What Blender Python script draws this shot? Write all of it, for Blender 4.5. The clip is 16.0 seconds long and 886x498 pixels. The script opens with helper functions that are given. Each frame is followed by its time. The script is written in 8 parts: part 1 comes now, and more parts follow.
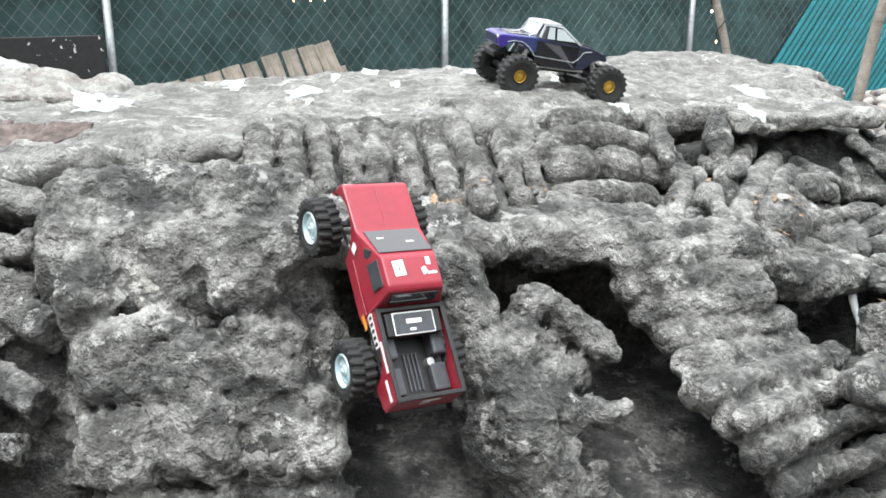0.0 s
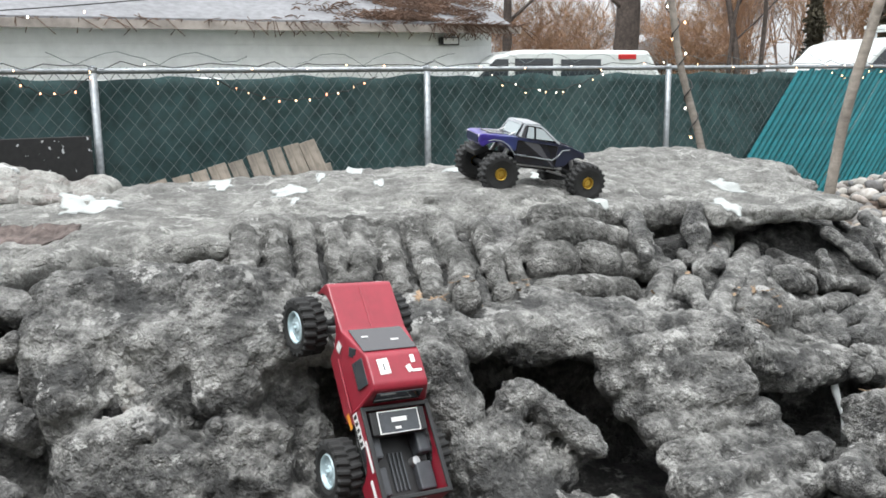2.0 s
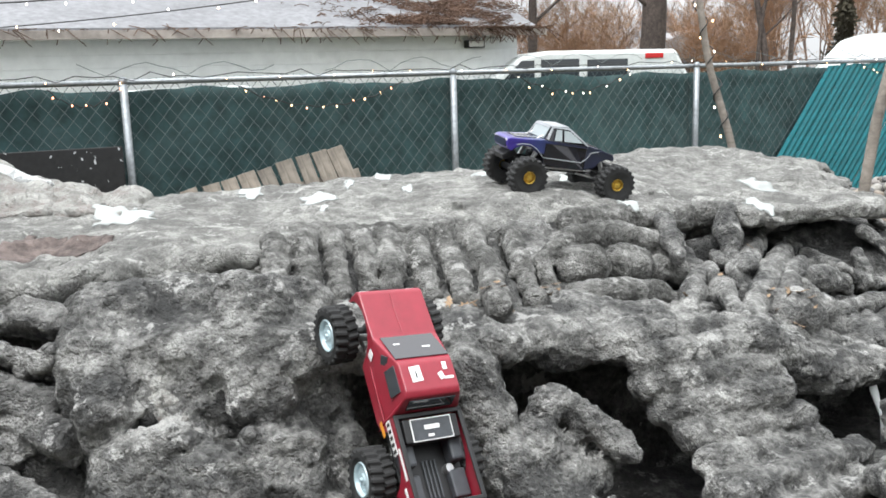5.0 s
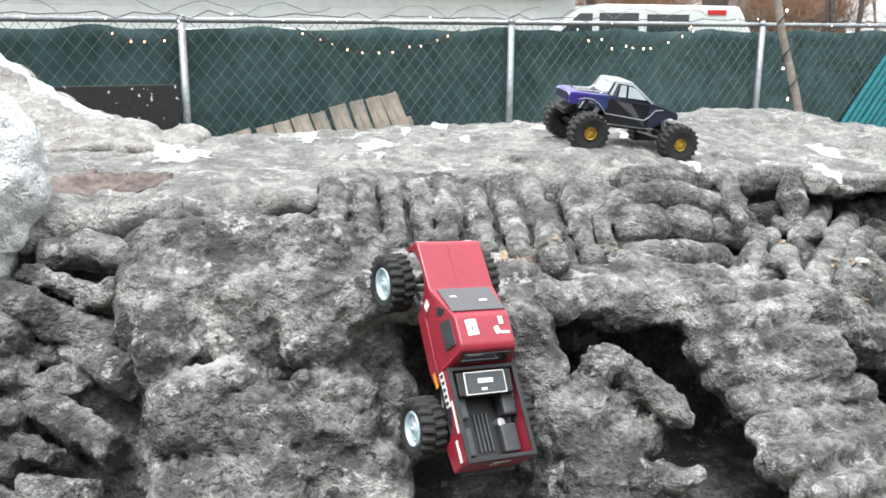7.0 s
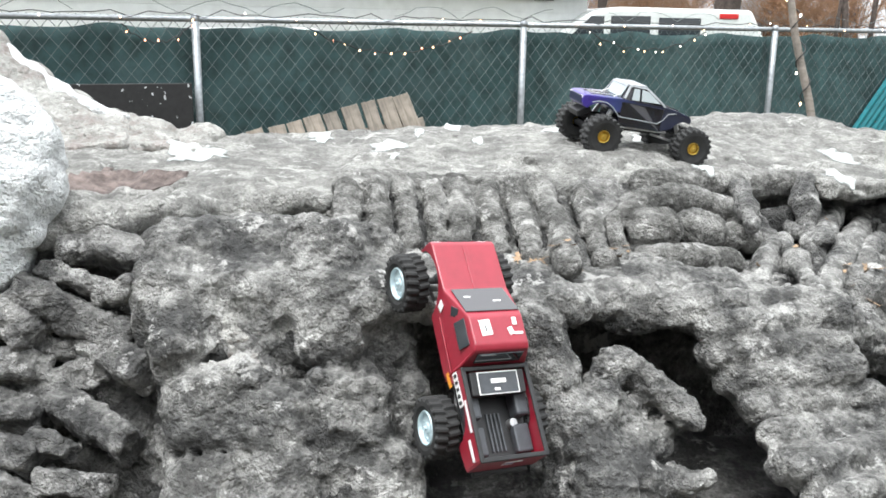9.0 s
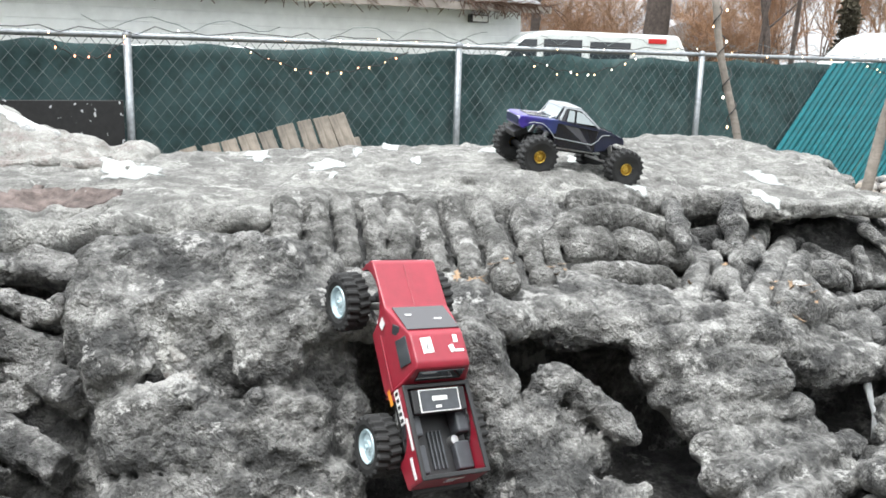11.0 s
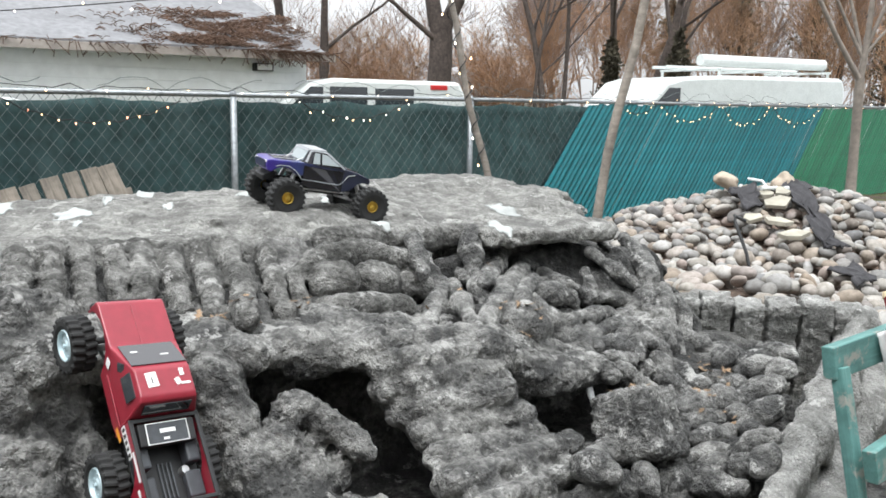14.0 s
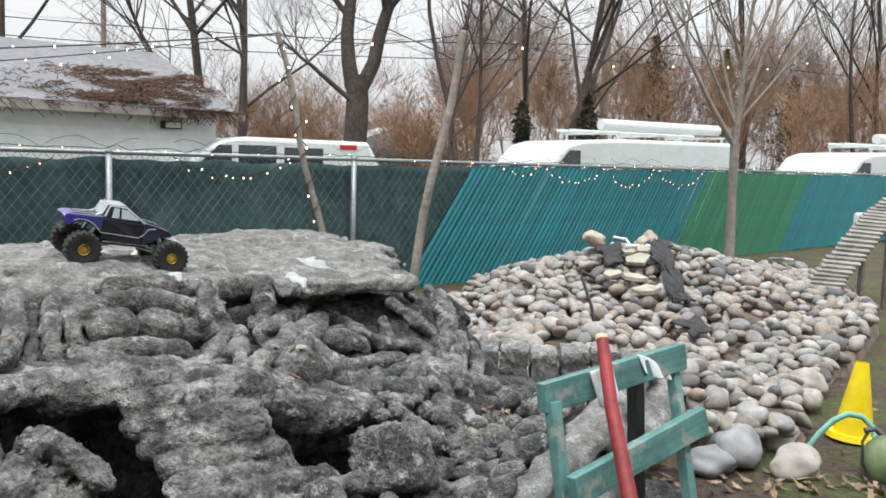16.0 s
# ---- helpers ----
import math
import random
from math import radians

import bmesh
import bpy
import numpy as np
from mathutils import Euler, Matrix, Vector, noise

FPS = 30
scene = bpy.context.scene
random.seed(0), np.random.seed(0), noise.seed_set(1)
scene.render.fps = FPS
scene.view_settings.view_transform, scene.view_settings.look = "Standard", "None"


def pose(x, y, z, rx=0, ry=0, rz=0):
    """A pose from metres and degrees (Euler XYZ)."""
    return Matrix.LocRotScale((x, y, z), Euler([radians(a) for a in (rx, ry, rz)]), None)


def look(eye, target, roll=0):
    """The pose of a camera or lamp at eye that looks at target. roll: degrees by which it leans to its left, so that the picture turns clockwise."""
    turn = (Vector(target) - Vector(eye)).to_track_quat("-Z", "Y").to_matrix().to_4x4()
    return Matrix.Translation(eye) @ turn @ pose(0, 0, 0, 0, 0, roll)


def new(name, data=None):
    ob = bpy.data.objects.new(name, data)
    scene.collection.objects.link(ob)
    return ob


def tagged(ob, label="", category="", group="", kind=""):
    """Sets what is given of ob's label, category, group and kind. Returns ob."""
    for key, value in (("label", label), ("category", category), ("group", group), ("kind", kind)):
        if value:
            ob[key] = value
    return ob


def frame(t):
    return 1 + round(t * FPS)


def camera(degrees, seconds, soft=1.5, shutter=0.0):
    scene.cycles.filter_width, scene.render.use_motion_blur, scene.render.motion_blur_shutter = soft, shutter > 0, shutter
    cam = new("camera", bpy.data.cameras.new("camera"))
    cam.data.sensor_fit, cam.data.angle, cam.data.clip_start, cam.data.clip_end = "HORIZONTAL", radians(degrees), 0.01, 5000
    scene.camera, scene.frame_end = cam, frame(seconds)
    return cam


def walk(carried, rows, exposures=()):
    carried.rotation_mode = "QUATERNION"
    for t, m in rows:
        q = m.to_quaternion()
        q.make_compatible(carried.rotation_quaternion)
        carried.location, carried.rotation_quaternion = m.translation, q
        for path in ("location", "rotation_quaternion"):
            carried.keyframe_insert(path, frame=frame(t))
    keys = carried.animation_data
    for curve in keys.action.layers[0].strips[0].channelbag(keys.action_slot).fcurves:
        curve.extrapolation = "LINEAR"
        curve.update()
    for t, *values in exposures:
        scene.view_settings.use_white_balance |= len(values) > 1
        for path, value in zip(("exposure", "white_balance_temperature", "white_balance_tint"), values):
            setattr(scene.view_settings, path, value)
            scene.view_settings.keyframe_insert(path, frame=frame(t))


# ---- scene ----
cam = camera(52.8, 16.0, soft=1.7)
METRES, EYE, TILT, LEAN, TURN = 1.55, 1.35, -17.0, 0.0, 0.0
ROWS = [
    (0.0, 0.0, 0.0, 0.0, 0.0, 0.0, -0.0),
    (0.5, 0.0008, -0.0174, 0.015, -0.53, 4.34, 0.25),
    (1.0, -0.0002, -0.0157, 0.0166, -0.3, 3.17, 0.49),
    (1.5, 0.0011, -0.0078, 0.0081, -0.42, 4.32, 0.61),
    (2.0, 0.0018, -0.0179, 0.007, -0.92, 5.88, 0.79),
    (2.5, 0.0175, -0.0385, 0.0212, -5.74, 7.19, 3.09),
    (3.0, 0.0253, -0.0494, 0.0231, -5.34, 7.77, 4.81),
    (3.5, 0.0086, -0.0351, 0.0147, -0.09, 8.36, 2.94),
    (4.0, 0.0043, -0.0212, 0.0106, 0.55, 7.86, 2.18),
    (6.5, -0.0165, -0.0107, 0.0141, 2.81, 3.52, -0.74),
    (7.0, -0.0221, -0.0021, 0.015, 3.58, 2.96, -1.48),
    (7.5, -0.0235, -0.0005, 0.0152, 4.07, 2.78, -1.9),
    (8.0, -0.024, -0.003, 0.0146, 4.18, 2.84, -2.11),
    (10.5, -0.0386, -0.0181, 0.0123, 2.73, 3.84, -2.62),
    (11.0, -0.0378, -0.019, 0.0106, -0.11, 4.44, -1.79),
    (11.5, -0.0265, -0.0229, 0.0137, -5.75, 5.14, -0.17),
    (12.0, -0.0032, -0.0254, 0.0152, -12.43, 5.97, 1.73),
    (12.5, -0.0111, -0.0283, 0.0143, -13.45, 6.15, 1.87),
    (13.0, -0.0111, -0.0395, 0.012, -14.32, 6.82, 2.15),
    (13.5, -0.0143, -0.0684, 0.0071, -15.35, 7.29, 2.52),
    (14.0, 0.0711, -0.1201, -0.0196, -12.08, 7.27, 2.66),
    (14.5, 0.196, -0.2211, -0.0449, -10.81, 8.66, 3.67),
    (15.0, 0.2229, -0.3248, -0.074, -12.3, 9.75, 3.35),
    (15.5, 0.3225, -0.3474, -0.0797, -12.77, 10.47, 2.6),
    (16.0, 0.375, -0.359, -0.0803, -16.09, 10.82, 3.15),
]
EXPOSURE = [(0.0, 1.85), (1.0, 1.78), (1.5, 1.82), (2.0, 1.39), (2.5, 1.42), (3.0, 1.66), (3.5, 1.61), (4.0, 1.40), (6.5, 1.78), (8.0, 1.82), (11.0, 1.78), (12.5, 1.56), (13.5, 1.44), (14.5, 1.36), (16.0, 1.16)]
walk(cam, [(t, pose(0, 0, EYE, TILT, LEAN, TURN) @ pose(METRES * x, METRES * y, METRES * z, 90 + pitch, roll, yaw)) for t, x, y, z, yaw, pitch, roll in ROWS], EXPOSURE)

# ---- world, sun, exposure ----
SUN_EL, SUN_ROT = radians(70), radians(205)
world = bpy.data.worlds.new("overcast_sky")
scene.world = world
world.use_nodes = True
wn, wl = world.node_tree.nodes, world.node_tree.links
sky = wn.new("ShaderNodeTexSky")
sky.sky_type, sky.sun_disc, sky.sun_elevation, sky.sun_rotation = "NISHITA", False, SUN_EL, SUN_ROT
sky.dust_density, sky.air_density, sky.ozone_density = 4.0, 1.0, 1.0
hsv = wn.new("ShaderNodeHueSaturation")
hsv.inputs["Saturation"].default_value = 0.0
wl.new(sky.outputs[0], hsv.inputs["Color"])
# overcast: brighter overhead than near the horizon
up = wn.new("ShaderNodeSeparateXYZ")
wl.new(wn.new("ShaderNodeTexCoord").outputs["Generated"], up.inputs[0])
dome = wn.new("ShaderNodeValToRGB")
dome.color_ramp.elements[0].position, dome.color_ramp.elements[0].color = 0.0, (0.36, 0.37, 0.38, 1)
dome.color_ramp.elements[1].position, dome.color_ramp.elements[1].color = 1.0, (0.945, 1.0, 1.045, 1)
wl.new(up.outputs["Z"], dome.inputs[0])
bright = wn.new("ShaderNodeVectorMath")
bright.operation, bright.inputs[1].default_value = "SCALE", (0, 0, 0)
bright.inputs["Scale"].default_value = 9.6
wl.new(dome.outputs[0], bright.inputs[0])
cloud = wn.new("ShaderNodeMix")
cloud.data_type = "RGBA"
cloud.inputs[0].default_value = 0.85
wl.new(hsv.outputs[0], cloud.inputs[6])
wl.new(bright.outputs[0], cloud.inputs[7])
wl.new(cloud.outputs[2], wn["Background"].inputs["Color"])
wn["Background"].inputs["Strength"].default_value = 0.10
sun = new("sun", bpy.data.lights.new("sun", "SUN"))
sun.data.energy, sun.data.angle, sun.data.color = 1.4, radians(42), (0.985, 1.0, 1.0)
sun.matrix_world = look((math.sin(SUN_ROT) * math.cos(SUN_EL) * 50, math.cos(SUN_ROT) * math.cos(SUN_EL) * 50, math.sin(SUN_EL) * 50), (0, 0, 0))


# ---- materials ----
def material(name, rough=0.8, metal=0.0):
    m = bpy.data.materials.new(name)
    m.use_nodes = True
    b = m.node_tree.nodes["Principled BSDF"]
    b.inputs["Roughness"].default_value, b.inputs["Metallic"].default_value = rough, metal
    return m, m.node_tree.nodes, m.node_tree.links, b


def ramp(n, stops):
    r = n.new("ShaderNodeValToRGB")
    while len(r.color_ramp.elements) < len(stops):
        r.color_ramp.elements.new(0.5)
    for e, (p, c) in zip(r.color_ramp.elements, stops):
        e.position, e.color = p, (*c, 1) if len(c) == 3 else (c[0], c[0], c[0], 1)
    return r


def noise_tex(n, l, scale, detail=4.0, rough=0.55, vec=None, dist=0.0):
    t = n.new("ShaderNodeTexNoise")
    t.inputs["Scale"].default_value, t.inputs["Detail"].default_value = scale, detail
    t.inputs["Roughness"].default_value, t.inputs["Distortion"].default_value = rough, dist
    if vec is not None:
        l.new(vec, t.inputs["Vector"])
    return t


def mix(n, l, fac, a, b, blend="MIX"):
    x = n.new("ShaderNodeMix")
    x.data_type, x.blend_type = "RGBA", blend
    for s, v in ((0, fac), (6, a), (7, b)):
        if hasattr(v, "links") or hasattr(v, "is_output"):
            l.new(v, x.inputs[s])
        elif s == 0:
            x.inputs[0].default_value = v
        else:
            x.inputs[s].default_value = (*v, 1)
    return x.outputs[2]


def bump(n, l, b, height, strength=0.5, distance=0.01):
    k = n.new("ShaderNodeBump")
    k.inputs["Strength"].default_value, k.inputs["Distance"].default_value = strength, distance
    l.new(height, k.inputs["Height"])
    l.new(k.outputs[0], b.inputs["Normal"])


def simple(name, colour, rough=0.7, metal=0.0, scale=30.0, vary=0.25, bumpy=0.15, dist=0.003, per_object=0.0):
    """One base colour with grain at two scales."""
    m, n, l, b = material(name, rough, metal)
    pos = n.new("ShaderNodeTexCoord").outputs["Object"]
    a = noise_tex(n, l, scale, 5.0, 0.6, pos)
    c = noise_tex(n, l, scale * 0.12, 3.0, 0.6, pos)
    lo, hi = [tuple(min(1.0, v * f) for v in colour) for f in (1 - vary, 1 + vary)]
    r = ramp(n, ((0.3, lo), (0.7, hi)))
    l.new(a.outputs[0], r.inputs[0])
    r2 = ramp(n, ((0.3, (1 - vary,) * 3), (0.65, (1.0, 1.0, 1.0))))
    l.new(c.outputs[0], r2.inputs[0])
    col = mix(n, l, 1.0, r.outputs[0], r2.outputs[0], "MULTIPLY")
    if per_object:
        o = n.new("ShaderNodeObjectInfo")
        r3 = ramp(n, ((0.0, (1 - per_object,) * 3), (1.0, (1.0, 1.0, 1.0))))
        l.new(o.outputs["Random"], r3.inputs[0])
        col = mix(n, l, 1.0, col, r3.outputs[0], "MULTIPLY")
    l.new(col, b.inputs["Base Color"])
    if bumpy:
        bump(n, l, b, a.outputs[0], bumpy, dist)
    return m


def concrete(name, light, dark, stain, amount, seed, grain=1.0):
    """Weathered sculpted concrete: crumbs of mortar a centimetre across, pits between them, pale crust, black wash stains."""
    m, n, l, b = material(name, 0.93)
    mp = n.new("ShaderNodeMapping")
    mp.inputs["Location"].default_value = (seed, seed * 0.7, 0)
    l.new(n.new("ShaderNodeNewGeometry").outputs["Position"], mp.inputs["Vector"])
    v = mp.outputs[0]
    # the black wash lies in level bands and blotches
    level = n.new("ShaderNodeMapping")
    level.inputs["Scale"].default_value = (0.8, 0.8, 1.9)
    l.new(v, level.inputs["Vector"])
    big = noise_tex(n, l, 5.2, 6.0, 0.62, level.outputs[0], 0.1)
    mid = noise_tex(n, l, 13.0, 5.0, 0.6, v, 0.0)
    warp = noise_tex(n, l, 60.0, 4.0, 0.65, v)
    fine = noise_tex(n, l, 170.0, 3.0, 0.7, v)
    spots = noise_tex(n, l, 10.0, 8.0, 0.74, v, 0.0)
    bend = n.new("ShaderNodeVectorMath")
    bend.operation, bend.inputs["Scale"].default_value = "SCALE", 0.016
    l.new(warp.outputs["Color"], bend.inputs[0])
    at = n.new("ShaderNodeVectorMath")
    l.new(v, at.inputs[0])
    l.new(bend.outputs[0], at.inputs[1])
    crumbs = []
    for size in (62.0, 150.0):
        cell = n.new("ShaderNodeTexVoronoi")
        cell.inputs["Scale"].default_value = size
        l.new(at.outputs[0], cell.inputs["Vector"])
        crumbs.append(cell)
    r1 = ramp(n, ((0.38, dark), (0.61, light)))
    l.new(mid.outputs[0], r1.inputs[0])
    col = r1.outputs[0]
    # each crumb has its own tone, and the pits between are dull
    for cell, tone, pit in ((crumbs[0], 0.60, 0.20), (crumbs[1], 0.45, 0.22)):
        own = n.new("ShaderNodeSeparateColor")
        l.new(cell.outputs["Color"], own.inputs[0])
        r = ramp(n, ((0.05, (0.66, 0.66, 0.655)), (0.9, (1.15, 1.15, 1.14))))
        l.new(own.outputs[0], r.inputs[0])
        col = mix(n, l, tone * grain, col, r.outputs[0], "MULTIPLY")
        r = ramp(n, ((0.28, (1.0, 1.0, 1.0)), (0.72, (0.30, 0.30, 0.295))))
        l.new(cell.outputs["Distance"], r.inputs[0])
        col = mix(n, l, pit * grain, col, r.outputs[0], "MULTIPLY")
    rf = ramp(n, ((0.40, (0.55, 0.55, 0.545)), (0.58, (1.0, 1.0, 1.0))))
    l.new(fine.outputs[0], rf.inputs[0])
    col = mix(n, l, 0.35 * grain, col, rf.outputs[0], "MULTIPLY")
    grit = n.new("ShaderNodeMath")
    grit.operation, grit.inputs[1].default_value = "MULTIPLY_ADD", 0.16
    l.new(crumbs[0].outputs["Distance"], grit.inputs[0])
    l.new(big.outputs[0], grit.inputs[2])
    r3 = ramp(n, ((0.47 + amount, (0.84,)), (0.64 + amount, (0.0,))))
    l.new(grit.outputs[0], r3.inputs[0])
    col = mix(n, l, r3.outputs[0], col, stain)
    # lichen-like pale crust
    r4 = ramp(n, ((0.57, (0.0,)), (0.62, (0.75,))))
    l.new(spots.outputs[0], r4.inputs[0])
    col = mix(n, l, r4.outputs[0], col, tuple(min(0.86, c * 1.1) for c in light))
    # relief contrast put into the colour: convex crests are mixed paler
    crest_pale = ramp(n, ((0.51, (0.0,)), (0.63, (0.5,))))
    l.new(n.new("ShaderNodeNewGeometry").outputs["Pointiness"], crest_pale.inputs[0])
    col = mix(n, l, crest_pale.outputs[0], col, tuple(min(0.86, c * 1.1) for c in light))
    l.new(col, b.inputs["Base Color"])
    h = n.new("ShaderNodeMath")
    h.operation, h.inputs[1].default_value = "MULTIPLY_ADD", -1.0
    l.new(crumbs[0].outputs["Distance"], h.inputs[0])
    h2 = n.new("ShaderNodeMath")
    h2.operation, h2.inputs[1].default_value = "MULTIPLY_ADD", -0.7
    l.new(crumbs[1].outputs["Distance"], h2.inputs[0])
    l.new(fine.outputs[0], h2.inputs[2])
    l.new(h2.outputs[0], h.inputs[2])
    h3 = n.new("ShaderNodeMath")
    h3.operation, h3.inputs[1].default_value = "MULTIPLY_ADD", 1.6
    l.new(warp.outputs[0], h3.inputs[0])
    l.new(h.outputs[0], h3.inputs[2])
    bump(n, l, b, h3.outputs[0], 1.0, 0.012)
    return m


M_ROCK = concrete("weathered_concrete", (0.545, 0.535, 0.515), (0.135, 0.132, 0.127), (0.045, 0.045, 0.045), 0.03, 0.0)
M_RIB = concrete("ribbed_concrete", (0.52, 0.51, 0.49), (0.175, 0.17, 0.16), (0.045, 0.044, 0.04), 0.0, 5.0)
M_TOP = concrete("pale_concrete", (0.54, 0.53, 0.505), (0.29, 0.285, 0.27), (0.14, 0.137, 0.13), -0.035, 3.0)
# darker mix of the rock concrete, for gully, joints and low lumps
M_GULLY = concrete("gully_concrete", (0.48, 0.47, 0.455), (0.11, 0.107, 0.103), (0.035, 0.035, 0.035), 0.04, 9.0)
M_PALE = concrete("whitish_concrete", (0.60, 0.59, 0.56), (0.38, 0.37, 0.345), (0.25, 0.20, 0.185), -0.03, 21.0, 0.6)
# for recesses: black wash and recess shade both put into this colour
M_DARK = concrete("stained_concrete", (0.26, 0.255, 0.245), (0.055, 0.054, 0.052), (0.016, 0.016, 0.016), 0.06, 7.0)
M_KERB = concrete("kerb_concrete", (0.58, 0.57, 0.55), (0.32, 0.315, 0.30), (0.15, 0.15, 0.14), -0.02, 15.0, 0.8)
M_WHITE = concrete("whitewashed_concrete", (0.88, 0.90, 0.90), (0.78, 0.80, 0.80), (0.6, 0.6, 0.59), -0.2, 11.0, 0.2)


# ---- mesh helpers ----
def mesh_object(name, verts, faces, mat, parent=None, label="", smooth=True):
    me = bpy.data.meshes.new(name)
    verts, faces = np.asarray(verts, np.float32), np.asarray(faces, np.int32)
    me.vertices.add(len(verts))
    me.vertices.foreach_set("co", verts.ravel())
    me.loops.add(faces.size)
    me.loops.foreach_set("vertex_index", faces.ravel())
    me.polygons.add(len(faces))
    me.polygons.foreach_set("loop_start", np.arange(0, faces.size, faces.shape[1], dtype=np.int32))
    me.update(calc_edges=True)
    me.validate()
    if smooth:
        me.polygons.foreach_set("use_smooth", np.ones(len(me.polygons), bool))
    me.materials.append(mat)
    ob = new(name, me)
    if parent:
        ob.parent = parent
    if label:
        ob["label"] = label
    return ob


def part(name, bm, mat, parent=None, label="", smooth=False):
    me = bpy.data.meshes.new(name)
    bm.normal_update()
    bm.to_mesh(me)
    bm.free()
    me.materials.append(mat)
    if smooth:
        me.polygons.foreach_set("use_smooth", np.ones(len(me.polygons), bool))
    ob = new(name, me)
    if parent:
        ob.parent = parent
    if label:
        ob["label"] = label
    return ob


def box(bm, c, size, m=None, bevel=0.0):
    """A box with bevelled edges, added to bm."""
    mat = (m or Matrix()) @ Matrix.Translation(c) @ Matrix.Diagonal((*size, 1))
    r = bmesh.ops.create_cube(bm, size=1.0, matrix=mat)
    if bevel:
        es = {e for v in r["verts"] for e in v.link_edges}
        bmesh.ops.bevel(bm, geom=list(es), offset=bevel, segments=2, affect="EDGES", profile=0.5)


def rod(bm, a, b, r1, r2=None, seg=8):
    a, b = Vector(a), Vector(b)
    d = b - a
    m = Matrix.Translation((a + b) / 2) @ d.to_track_quat("Z", "Y").to_matrix().to_4x4()
    bmesh.ops.create_cone(bm, cap_ends=True, segments=seg, radius1=r1, radius2=r1 if r2 is None else r2, depth=d.length, matrix=m)


def prism(bm, outline, y0, y1, m=None, bevel=0.0):
    """An outline in x and z, drawn out from y0 to y1."""
    m = m or Matrix()
    va = [bm.verts.new(m @ Vector((x, y0, z))) for x, z in outline]
    vb = [bm.verts.new(m @ Vector((x, y1, z))) for x, z in outline]
    fs = [bm.faces.new(va), bm.faces.new(vb[::-1])]
    k = len(outline)
    for i in range(k):
        fs.append(bm.faces.new((va[i], vb[i], vb[(i + 1) % k], va[(i + 1) % k])))
    bmesh.ops.recalc_face_normals(bm, faces=fs)
    if bevel:
        es = {e for v in va + vb for e in v.link_edges}
        bmesh.ops.bevel(bm, geom=list(es), offset=bevel, segments=2, affect="EDGES", profile=0.5)


def tube(points, radius, seg=5):
    """Vertices and quads of a bent tube through points; radius: one or one per point."""
    pts = [Vector(p) for p in points]
    rad = radius if hasattr(radius, "__len__") else [radius] * len(pts)
    vs, fs = [], []
    side = None
    for i, p in enumerate(pts):
        d = (pts[min(i + 1, len(pts) - 1)] - pts[max(i - 1, 0)]).normalized()
        if side is None:
            side = d.orthogonal().normalized()
        side = (side - d * side.dot(d)).normalized()
        up = d.cross(side)
        for k in range(seg):
            a = 2 * math.pi * k / seg
            vs.append(tuple(p + rad[i] * (side * math.cos(a) + up * math.sin(a))))
    for i in range(len(pts) - 1):
        for k in range(seg):
            q = (k + 1) % seg
            fs.append((i * seg + k, i * seg + q, (i + 1) * seg + q, (i + 1) * seg + k))
    return vs, fs


def join(pieces):
    vs, fs, o = [], [], 0
    for v, f in pieces:
        vs.extend(v)
        fs.extend(tuple(i + o for i in q) for q in f)
        o += len(v)
    return vs, fs


def thing(name, label, category, loc=(0, 0, 0), group="", kind=""):
    e = new(name)
    e.empty_display_size = 0.1
    e.location = loc
    return tagged(e, label, category, group, kind)


# ---- sculpted stone: blended volumes turned into one skin ----
LATTICE = np.random.RandomState(5).rand(48, 48, 48).astype(np.float32) * 2 - 1


def value_noise(p):
    i = np.floor(p).astype(np.int32)
    f = (p - i).astype(np.float32)
    f = f * f * (3 - 2 * f)
    i0, i1 = i % 48, (i + 1) % 48
    out = 0
    for dx in (0, 1):
        wx = f[:, 0] if dx else 1 - f[:, 0]
        ix = (i1 if dx else i0)[:, 0]
        for dy in (0, 1):
            wy = f[:, 1] if dy else 1 - f[:, 1]
            iy = (i1 if dy else i0)[:, 1]
            for dz in (0, 1):
                wz = f[:, 2] if dz else 1 - f[:, 2]
                out = out + wx * wy * wz * LATTICE[ix, iy, (i1 if dz else i0)[:, 2]]
    return out


